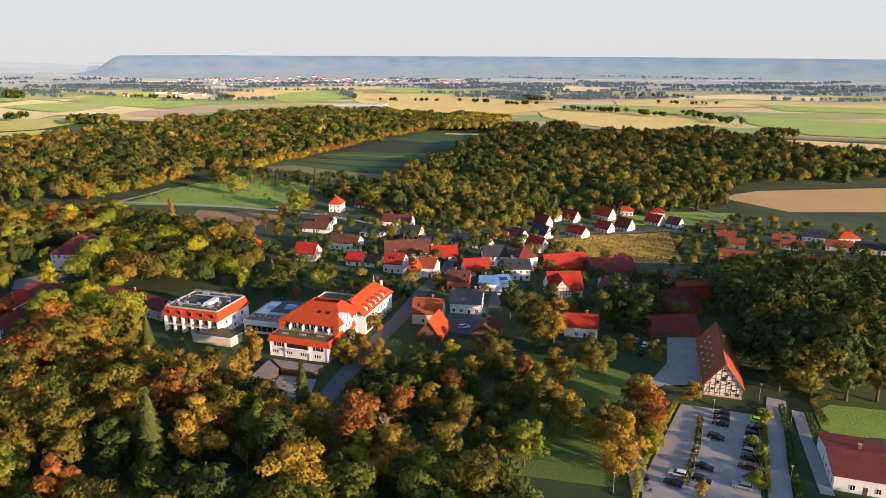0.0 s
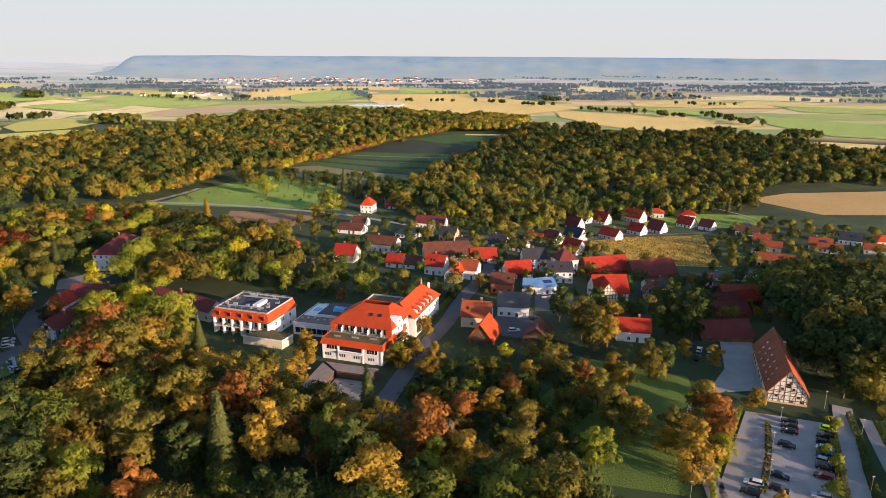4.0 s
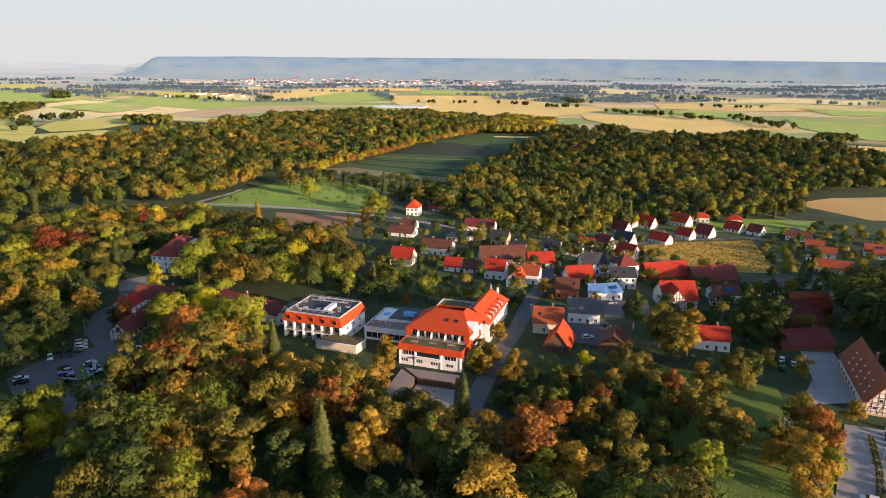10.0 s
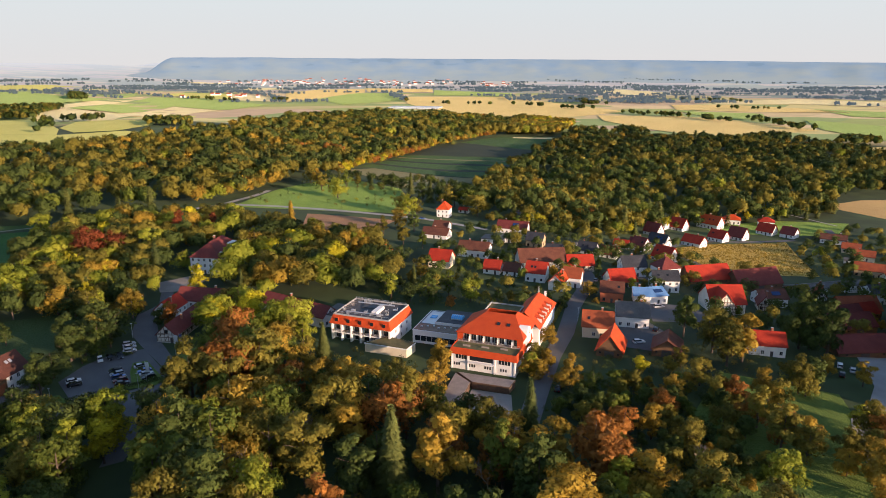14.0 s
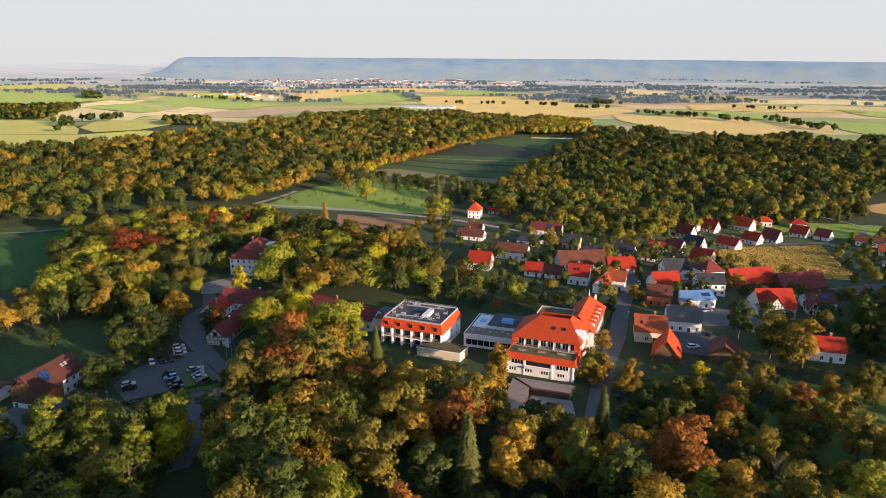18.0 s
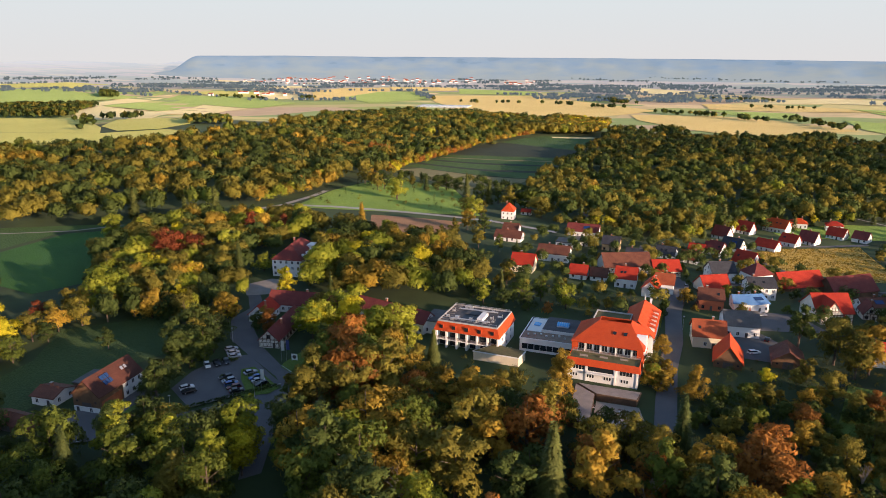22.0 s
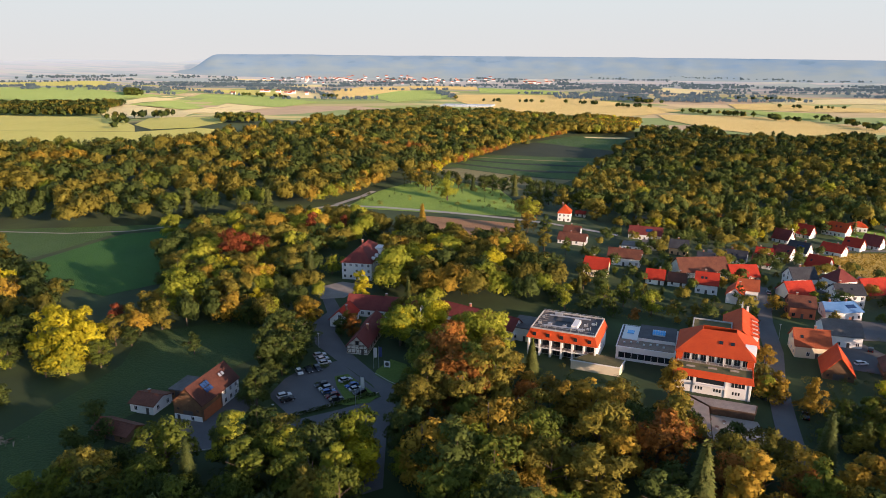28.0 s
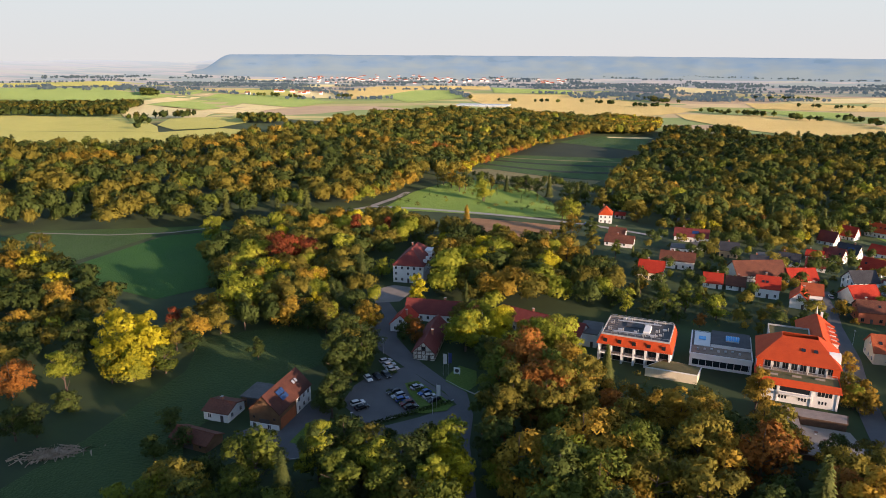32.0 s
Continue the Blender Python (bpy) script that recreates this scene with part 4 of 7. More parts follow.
def hotel_west():
    t = empty("hotel_wing", pose(-76.6, 250, 0, 0, 0, -21), "white hotel block with orange mansard and cluttered flat roof", "hotel")
    w, d = 24.0, 19.5
    local(t, -w / 2, w / 2, -d / 2 + 2.4, d / 2, -1, 6.6, "body", M_PLASTER)
    local(t, -w / 2 + 0.3, w / 2 - 0.3, -d / 2, -d / 2 + 2.4, 6.2, 6.6, "balcony_ceiling", M_PLASTER)
    local(t, -w / 2, w / 2, -d / 2, -d / 2 + 2.4, 2.9, 3.2, "balcony_slab", M_PLASTER)
    for k in range(7):
        x = -w / 2 + 0.35 + (w - 0.7) * k / 6
        local(t, x - 0.32, x + 0.32, -d / 2 - 0.05, -d / 2 + 2.38, -1, 6.2, "pier", M_PLASTER, 0.03)
        if k < 6:
            for z in (0.2, 3.3):
                g = local(t, x + 0.6, x + (w - 0.7) / 6 - 0.6, -d / 2 + 2.32, -d / 2 + 2.39, z, z + 2.5, "glazed_door", M_GLASS)
                local(t, x + (w - 0.7) / 12 - 0.05, x + (w - 0.7) / 12 + 0.05, -d / 2 + 2.26, -d / 2 + 2.315, z, z + 2.5, "mullion", M_DARKFRAME).parent = g
            for j in range(5):
                local(t, x + 0.35, x + (w - 0.7) / 6 - 0.35, -d / 2 + 0.02, -d / 2 + 0.06, 3.35 + j * 0.2, 3.42 + j * 0.2, "balcony_rail", M_DARKFRAME)
    c, e = mansard(t, w, d, 6.5, 9.9, 1.3)
    local(t, -c + 0.02, c - 0.02, -e + 0.02, e - 0.02, 6.62, 9.55, "attic", M_FLATROOF)
    for q in ((-c - 0.1, c + 0.1, -e - 0.1, -e + 0.25), (-c - 0.1, c + 0.1, e - 0.25, e + 0.1), (-c - 0.1, -c + 0.25, -e + 0.25, e - 0.25), (c - 0.25, c + 0.1, -e + 0.25, e - 0.25)):
        local(t, *q, 9.6, 10.15, "parapet", M_KERB, 0.03)
    for k in range(5):
        x = -w / 2 + w * (k + 0.5) / 5
        f = local(t, x - 0.85, x + 0.85, -d / 2 - 0.1, -d / 2 + 1.0, 7.2, 8.9, "dormer", M_ROOFO, 0.04)
        local(t, x - 0.62, x + 0.62, -d / 2 - 0.17, -d / 2 - 0.103, 7.4, 8.7, "dormer_window", M_GLASS).parent = f
    for k in range(3):
        window(t, WIN, w / 2, -d / 2 + 5 + k * 5, 4.6, 90)
        window(t, WIN, w / 2, -d / 2 + 5 + k * 5, 1.6, 90)
    g = random.Random(5)
    for k in range(14):
        x, y = g.uniform(-c + 1.5, c - 1.5), g.uniform(-e + 1.5, e - 1.5)
        if abs(x - 3) < 2 and abs(y) < 3:
            continue
        s = g.uniform(0.3, 0.7)
        p = local(t, x - s, x + s, y - s * 0.6, y + s * 0.6, 9.55, 9.55 + g.uniform(0.5, 1.2), "roof_unit", M_METAL, 0.05)
        part("vent_pipe", cone(bmesh.new(), (x + s + 0.4, y, 9.5), (x + s + 0.4, y, 10.9), 0.11, 0.11, 8), M_METAL, t)
    u = local(t, 2.0, 4.2, -4.2, 2.4, 9.55, 10.8, "air_handler", M_PLASTER, 0.06, "long white air handling unit")
    for y in (-5.5, 4.8):
        part("duct", cone(bmesh.new(), (-8, y, 10.1), (7, y + 0.8, 10.1), 0.28, 0.28, 8), M_METAL, t)
    for k in range(9):
        y = -e + 1 + (2 * e - 2) * k / 8
        local(t, -c + 0.6, -c + 4.0, y - 0.06, y + 0.06, 10.3, 10.42, "roof_louvre", M_TIMBERDECK)
    for y0, y1 in ((-e + 0.7, -e + 0.8), (e - 0.8, e - 0.7)):
        local(t, -c + 0.4, c - 0.4, y0, y1, 10.75, 10.82, "roof_rail", M_METAL)
    for k in range(9):
        x = -c + 0.5 + (2 * c - 1) * k / 8
        for y in (-e + 0.75, e - 0.75):
            part("rail_post", cone(bmesh.new(), (x, y, 9.5), (x, y, 10.8), 0.04, 0.04, 5), M_METAL, t)
    local(t, -4.5, 1.2, 1.0, 5.2, 9.551, 9.9, "roof_light", M_FLATROOF, 0.05)


def hotel_link():
    t = empty("pool_house", pose(-49.5, 247.5, 0, 0, 0, -19), "low white flat-roofed pool house with blue roof light", "hotel")
    local(t, -9, 10.5, -9, 12, -1, 4.6, "body", M_PLASTER)
    local(t, -9.15, 10.65, -9.15, 12.15, 4.604, 5.05, "roof_edge", M_PLASTER, 0.04)
    local(t, -8.7, 10.2, -8.7, 11.7, 4.9, 5.10, "roof_felt", M_FLATROOF)
    local(t, -8.6, 10.1, -8.6, -2.3, 5.104, 5.16, "gravel_bed", M_ROOFGRAVEL)
    local(t, -2.6, 10.1, -2.12, -2.004, 5.104, 6.2, "white_upstand", M_PLASTER)
    r = local(t, -2.5, 10.1, -2, 11.6, 5.104, 6.1, "raised_roof", M_FLATROOF, 0.05)
    k = local(t, 2.2, 6.4, 2.0, 6.2, 6.104, 6.45, "roof_light_kerb", M_METAL, 0.03)
    bm = bmesh.new()
    bmesh.ops.create_cone(bm, cap_ends=True, segments=14, radius1=1.75, radius2=1.75, depth=4.4, matrix=Matrix.Translation((4.3, 4.1, 6.1)) @ pose(0, 0, 0, 90, 0, 90) @ Matrix.Diagonal((1, 0.75, 1, 1)))
    part("barrel_roof_light", bm, M_POOLGLASS, t, "blue-tinted barrel roof light")
    for j in range(6):
        bm = bmesh.new()
        bmesh.ops.create_cone(bm, cap_ends=True, segments=14, radius1=1.8, radius2=1.8, depth=0.08, matrix=Matrix.Translation((2.3 + j * 0.8, 4.1, 6.1)) @ pose(0, 0, 0, 90, 0, 90) @ Matrix.Diagonal((1, 0.75, 1, 1)))
        part("glazing_bar", bm, M_METAL, t)
    bm = boxed(-6.6, -4.2, 3.2, 6.0, 5.104, 5.6, bevel=0.1)
    part("small_roof_light", bm, M_POOLGLASS, t, "small blue roof light")
    local(t, -8.0, -2.7, -2.4, 10.5, 5.104, 5.35, "roof_walkway", M_METAL)
    local(t, -8.2, 9.8, -9.08, -8.98, 1.0, 3.0, "window_band", M_GLASS)
    for j in range(9):
        local(t, -8.2 + j * 2.2, -8.05 + j * 2.2, -9.13, -9.085, 1.0, 3.0, "mullion", M_FRAME)
    for j in range(7):
        x, y = -7 + j * 2.2, -6.2 + (j % 3) * 0.7
        local(t, x, x + 0.7, y, y + 0.6, 5.104, 5.7, "roof_vent", M_METAL, 0.05)


def hotel_main():
    t = empty("hotel", pose(-36.8, 216.35, 0, 0, 0, -21), "large white hotel with orange tiled hip roof and planted terrace", "hotel")
    a = 11.2
    local(t, -a, a, 0, 24, -1.2, 6.9, "lower_storey", M_PLASTER)
    sloped(t, "skirt", [(-a - 0.6, -0.7, 5.5), (a + 0.6, -0.7, 5.5), (a + 0.1, 0.15, 7.6), (-a - 0.1, 0.15, 7.6)])
    sloped(t, "skirt", [(a + 0.7, -0.7, 5.5), (a + 0.7, 21, 5.5), (a + 0.1, 21, 7.6), (a + 0.1, 0.15, 7.6)])
    sloped(t, "skirt", [(-a - 0.7, 10, 5.5), (-a - 0.7, -0.7, 5.5), (-a - 0.1, 0.15, 7.6), (-a - 0.1, 10, 7.6)])
    local(t, -a + 0.1, a - 0.1, 0.25, 8.0, 6.904, 7.25, "planted_terrace", M_GREENROOF)
    local(t, -a + 0.1, a - 0.1, 6.2, 8.0, 7.254, 7.4, "terrace_deck", M_TIMBERDECK)
    for k in range(3):
        x = -8 + k * 6.4
        local(t, x, x + 2.6, 2.6 + k * 0.6, 3.0 + k * 0.6, 7.254, 7.8, "planter", M_TIMBERDECK, 0.03)
    local(t, -a + 0.3, a - 0.3, 8.04, 24, 6.904, 10.4, "upper_storey", M_PLASTER)
    for k in range(8):
        x = -a + 1.9 + k * 2.5
        f = local(t, x, x + 1.9, 7.94, 8.03, 7.5, 10.0, "terrace_door", M_FRAME)
        local(t, x + 0.12, x + 0.9, 7.88, 7.935, 7.62, 9.88, "pane", M_GLASS).parent = f
        local(t, x + 1.0, x + 1.78, 7.88, 7.935, 7.62, 9.88, "pane", M_GLASS).parent = f
    for k in range(4):
        x = -a + 1.9 + k * 5.0
        local(t, x + 2.05, x + 2.2, 6.5, 7.86, 7.41, 9.2, "terrace_screen", M_FRAME)
    for k in range(17):
        x = -a + 0.5 + k * 1.34
        part("terrace_post", cone(bmesh.new(), (x, 6.25, 7.35), (x, 6.25, 8.3), 0.035, 0.035, 5), M_METAL, t)
    local(t, -a + 0.4, a - 0.4, 6.22, 6.28, 8.25, 8.32, "terrace_rail", M_METAL)
    # orange cheeks beside the terrace doors, then the hip roof
    for s in (-1, 1):
        x0, x1 = sorted((s * (a - 1.6), s * (a + 0.35)))
        local(t, x0, x1, 7.2, 8.03, 7.26, 10.5, "tiled_cheek", M_ROOFO)
    r, z0, z1 = a + 0.8, 10.2, 14.6
    sloped(t, "roof_front", [(-r, 6.9, z0), (r, 6.9, z0), (6.0, 18.4, z1), (-4.4, 18.4, z1)])
    sloped(t, "roof_side", [(r, 6.9, z0), (r, 26, z0), (6.0, 22, z1), (6.0, 18.4, z1)])
    sloped(t, "roof_side", [(-r, 26, z0), (-r, 6.9, z0), (-4.4, 18.4, z1), (-4.4, 22, z1)])
    sloped(t, "roof_back", [(r, 26, z0), (-r, 26, z0), (-4.4, 22, z1), (6.0, 22, z1)])
    local(t, -8.0, 4.6, 24.5, 36, -1, 11.0, "back_block", M_KERB)
    local(t, -7.8, 4.4, 26.3, 35.8, 11.004, 11.2, "flat_back_roof", M_GREENROOF)
    for q in ((-8.1, 4.7, 35.7, 36.05), (-8.1, -7.75, 26.4, 35.7), (4.35, 4.7, 26.4, 35.7)):
        local(t, *q, 11.004, 11.7, "back_parapet", M_KERB, 0.03)
    for x in (1.5, 5.0):
        s = part("roof_window", boxed(-0.6, 0.6, -0.7, 0.7, 0, 0.16, bevel=0.03), M_GLASS, t)
        s.matrix_local = pose(x, 13, z0 + (13 - 6.9) / 11.5 * (z1 - z0) + 0.05, 21, 0, 0)
    # front: recessed balcony, window bands, small square windows
    f = local(t, -4.6, 3.4, -0.06, 0.02, 3.7, 5.6, "balcony_recess", M_GLASS)
    local(t, -4.9, 3.7, -1.1, -0.07, 3.0, 3.4, "front_balcony", M_PLASTER)
    for k in range(4):
        x = -10.2 + k * 5.4
        for j in (0, 0.85, 1.7):
            local(t, x + j, x + j + 0.45, -0.06, 0.02, 1.3, 2.3, "small_window", M_GLASS)
    for x in (-9.6, 5.4):
        local(t, x, x + 4.0, -0.07, 0.02, 3.8, 5.4, "window_band", M_GLASS)
        for j in range(5):
            local(t, x + j * 0.98, x + j * 0.98 + 0.09, -0.12, -0.075, 3.8, 5.4, "mullion", M_FRAME)
    for x in (-10.9, -5.2, 4.0, 10.8):
        local(t, x - 0.25, x + 0.25, -0.22, -0.003, -1.2, 5.6, "buttress", M_PLASTER)
    for k in range(7):
        window(t, WIN, a, 2 + k * 3.1, 4.4, 90)
        window(t, WIN, a, 2 + k * 3.1, 1.5, 90)
    for k in range(3):
        window(t, WIN, a - 0.3, 17.5 + k * 2.6, 9.2, 90)
    bm = bmesh.new()
    prof = [(-3.0, 6.9), (3.0, 6.9), (3.0, 10.2), (2.4, 10.9), (2.0, 11.9), (1.0, 12.6), (0, 12.9), (-1.0, 12.6), (-2.0, 11.9), (-2.4, 10.9), (-3.0, 10.2)]
    lo = [bm.verts.new((a + 0.75, 14 + y, z)) for y, z in prof]
    hi = [bm.verts.new((a - 2.5, 14 + y, z)) for y, z in prof]
    bm.faces.new(lo)
    bm.faces.new(hi[::-1])
    for i in range(len(prof)):
        j = (i + 1) % len(prof)
        bm.faces.new((lo[i], hi[i], hi[j], lo[j]))
    bmesh.ops.recalc_face_normals(bm, faces=bm.faces)
    part("shaped_gable", bm, M_PLASTER, t, "white curved gable on the street side")
    for y, z in ((-1.4, 8.8), (1.4, 8.8), (0, 11.2)):
        window(t, WIN, a + 0.75, 14 + y, z, 90)
    return t


def hotel_back():
    t = empty("hotel_wing", pose(-36.8, 216.35, 0, 0, 0, -21), "long hotel wing with orange roof, dormers and a ridge finial", "hotel")
    c, w = 7.6, 5.4
    local(t, c - w, c + w, 26.1, 53, -1.2, 8.0, "body", M_PLASTER)
    for s in (-1, 1):
        sloped(t, "roof_slope", [(c + s * (w + 0.6), 24.5, 7.8), (c + s * (w + 0.6), 49, 7.8), (c, 47.5, 13.8), (c, 24.5, 13.8)])
    sloped(t, "roof_end", [(c + w + 0.6, 54, 7.8), (c - w - 0.6, 54, 7.8), (c, 47.5, 13.8)])
    sloped(t, "roof_corner", [(c + w + 0.6, 49, 7.8), (c + w + 0.6, 54, 7.8), (c, 47.5, 13.8)])
    sloped(t, "roof_corner", [(c - w - 0.6, 54, 7.8), (c - w - 0.6, 49, 7.8), (c, 47.5, 13.8)])
    part("finial", cone(bmesh.new(), (c, 47.5, 13.7), (c, 47.5, 16.4), 0.4, 0.03, 8), M_METAL, t)
    for k in range(5):
        y = 29.5 + k * 4.0
        d = local(t, c + 3.0, c + w + 0.1, y - 0.7, y + 0.7, 8.6, 10.2, "dormer", M_PLASTER)
        local(t, c + w + 0.11, c + w + 0.18, y - 0.5, y + 0.5, 8.8, 10.0, "dormer_window", M_GLASS).parent = d
        part("dormer_roof", slab(bmesh.new(), [(c + w + 0.5, y - 0.95, 10.2), (c + w + 0.5, y + 0.95, 10.2), (c + 2.2, y + 0.95, 11.2), (c + 2.2, y - 0.95, 11.2)], 0.15), M_ROOFO, t)
    for k in range(9):
        for z in (1.6, 5.4):
            window(t, WIN, c + w, 28 + k * 2.8, z, 90)
    local(t, c + 1.6, c + 2.4, 50, 50.8, 9.0, 13.4, "chimney", M_PLASTER, 0.03)


hotel_west()
hotel_link()
hotel_main()
hotel_back()


def flat_roofed(name, pts, z0, z1, wall_mat, roof_mat, label, category, over=0.3):
    """A low building or canopy over a plan outline."""
    cx, cy = sum(p[0] for p in pts) / len(pts), sum(p[1] for p in pts) / len(pts)
    t = empty(name, pose(cx, cy, 0), label, category)
    q = [(x - cx, y - cy) for x, y in pts]
    part("walling", prism(bmesh.new(), [(x * 0.97, y * 0.97) for x, y in q], z0, z1), wall_mat, t)
    part("roof_edge", prism(bmesh.new(), q, z1 + 0.004, z1 + 0.4), M_PLASTER if roof_mat is M_GREENROOF else M_BEAM, t)
    part("roof_top", prism(bmesh.new(), [(x * 0.96, y * 0.96) for x, y in q], z1 + 0.3, z1 + 0.46), roof_mat, t)
    return t


flat_roofed("garden_pavilion", [(-78, 233.6), (-62.5, 227.6), (-59.5, 233.4), (-70, 239.2)], -1, 3.0, WALL["cream"], M_GREENROOF, "low garden building with a planted flat roof", "building")
canopy = flat_roofed("terrace_canopy", [(-45.5, 212.0), (-27, 205.4), (-29.5, 200.6), (-41, 204.6)], -1, 2.0, M_BEAM, M_TIMBERDECK, "long weathered timber canopy before the hotel", "canopy")
flat_roofed("terrace_canopy", [(-46, 211.5), (-41.5, 204.4), (-46.6, 187), (-52.5, 189)], -1, 2.0, M_BEAM, M_TIMBERDECK, "weathered timber canopy along the terrace", "canopy")
drape("terrace", [(-46, 187), (-41, 204), (-29, 200), (-30, 186)], M_GRAVEL, 0.2, "paved hotel terrace between timber canopies", "terrace", 4)
tb = boxed(-5.5, 5.5, -0.25, 0.25, -0.5, 1.6, bevel=0.04)
wt = new("garden_wall", mesh_of("garden_wall", tb, M_BEAM))
wt.matrix_world = pose(-43, 185.5, 0, 0, 0, -10)
tagged(wt, "dark timber screen wall below the terrace", "wall")

def garden_table(x, y):
    t = empty("garden_table", pose(x, y, ground(x, y) + 0.2), "small round dark garden table on the hotel terrace", "table", "terrace tables")
    part("tabletop", cone(bmesh.new(), (0, 0, 0.70), (0, 0, 0.75), 0.55, 0.55, 12), M_DARKFRAME, t)
    part("leg", cone(bmesh.new(), (0, 0, 0.04), (0, 0, 0.70), 0.05, 0.05, 6), M_METAL, t)
    part("foot", cone(bmesh.new(), (0, 0, 0), (0, 0, 0.04), 0.32, 0.30, 10), M_METAL, t)
    return t


def terrace_planter(x, y):
    t = empty("planter", pose(x, y, ground(x, y) + 0.2, 0, 0, -16), "timber planter box with low green shrubs", "planter", "terrace planters")
    part("trough", boxed(-1.3, 1.3, -0.4, 0.4, 0, 0.6, bevel=0.04), M_TIMBERDECK, t)
    part("earth", boxed(-1.2, 1.2, -0.3, 0.3, 0.604, 0.64), M_SOIL, t)
    return t


for k in range(9):
    garden_table(-42.6 + 3.6 * (k % 3) + 0.5 * (k // 3), 200.0 - 4.2 * (k // 3) - 1.2 * (k % 3))
for k in range(4):
    terrace_planter(-41.5 + 3.1 * k, 187.6 - 0.2 * k)

# ---- barn, club house, farm, manor and lodge ----
barn = house(101.7, 198, -20, 11, 35, 4.6, 7.1, "p", "rust", "timber", "timber_barn")
tagged(barn, "tall half-timbered barn with a steep dark red roof", "barn")
part("stone_base", boxed(-5.62, 5.62, -17.62, 17.62, -1.5, 1.3, bevel=0.05), WALL["tan"], barn, "ochre stone base")
for k, (x, z) in enumerate(((-1.6, 5.6), (1.5, 5.6), (0.6, 7.6), (0.0, 9.4), (-3, 3.2), (3, 3.2))):
    window(barn, WIN_SMALL, x, -17.5, z, 0)
for r in range(3):
    for k in range(5):
        z = 5.6 + r * 1.5
        d = part("roof_hatch", boxed(-0.35, 0.35, -0.25, 0.25, 0, 0.3, bevel=0.03), M_METAL, barn)
        d.matrix_local = pose(-5.5 + (z - 4.6) / 7.1 * 5.5 - 0.1, -13 + k * 5.2 + r * 1.1, z + 0.3, 0, -48, 0)
club = house(110.5, 141, -22, 13.5, 20, 4.2, 1.5, "s", "maroon", "white", "club_house")
tagged(club, "long white club house with a low maroon metal roof", "building")
farm = house(-190.5, 204, -14, 9.5, 18.5, 5.6, 4.6, "p", "umber", "wood", "farmhouse")
tagged(farm, "boarded farmhouse with brown roof, white end and solar panels", "farmhouse")
part("white_end", boxed(4.72, 4.86, 0.5, 9.3, -1, 5.5), M_PLASTER, farm, "white rendered side")
part("white_plinth", boxed(-4.6, 4.6, -9.4, -9.26, -1, 1.7), M_PLASTER, farm, "white rendered plinth")
part("garage_door", boxed(4.73, 4.85, -8.5, -0.2, 0, 3.6, bevel=0.03), surface("orange_boards", (0.28, 0.08, 0.03), (0.42, 0.14, 0.05), 1, 8), farm, "orange-brown boarded gate")
for k in range(3):
    for z in (1.5, 4.2):
        window(farm, WIN, 4.86, 2 + k * 2.8, z, 90)
part("plinth_door", boxed(-3.6, -2.7, -9.5, -9.405, -0.5, 1.5), M_DOOR, farm)
window(farm, WIN, 1.5, -9.4, 0.9, 0)
for r in range(2):
    for k in range(3):
        s = part("solar_panel", boxed(-0.75, 0.75, -0.5, 0.5, 0, 0.1), M_SOLAR, farm, "dark blue solar panel")
        s.matrix_local = pose(2.0 + r * 1.3, -4.6 + k * 1.15, 9.0 - r * 1.25, 0, 44, 0)
for y in (3.6, 5.0):
    s = part("roof_window", boxed(-0.6, 0.6, -0.45, 0.45, 0, 0.16, bevel=0.02), M_METAL, farm)
    s.matrix_local = pose(2.3, y, 8.65, 0, 44, 0)
house(-207, 202.5, -14, 8.0, 8.5, 3.0, 1.4, "s", "brown", "white", "shed")
house(-209, 187, -20, 12.0, 6.5, 2.4, 1.6, "a", "brown", "wood", "shed")
house(-199, 211, -14, 7.0, 9, 3.2, 0.4, "f", "grey", "wood", "shed")
manor = house(-162.5, 339, -9, 14.5, 27, 8.4, 6.2, "h", "maroon", "white", "manor_house")
tagged(manor, "large white manor house with a steep maroon hip roof", "house")
for k in range(4):
    d = part("dormer", boxed(6.2, 8.0, -9 + k * 5.4 - 0.7, -9 + k * 5.4 + 0.7, 8.9, 10.3, bevel=0.03), M_PLASTER, manor)
    part("dormer_window", boxed(8.01, 8.06, -9 + k * 5.4 - 0.45, -9 + k * 5.4 + 0.45, 9.1, 10.1), M_GLASS, d)
part("cross_gable", prism(bmesh.new(), [(4, 3), (7.2, 3), (7.2, 9), (4, 9)], 7, 11.5), M_PLASTER, manor, "white gable on the side")
lodge = house(-149.5, 255, -8, 7.6, 26, 3.2, 3.6, "p", "maroon", "timber", "lodge")
tagged(lodge, "half-timbered lodge with a dark red roof by the lane", "house")
house(-146, 282, -10, 30, 10, 3.4, 4.0, "a", "maroon", "white", "lodge_wing")
house(-161, 272, -10, 8, 11, 3.4, 3.6, "p", "red", "white", "lodge_wing")
house(-108, 268, -33, 34, 8.5, 4.4, 3.4, "a", "maroon", "white", "hotel_annex")
house(-91, 262, -21, 7, 12, 5.0, 0.4, "f", "grey", "white", "hotel_annex")

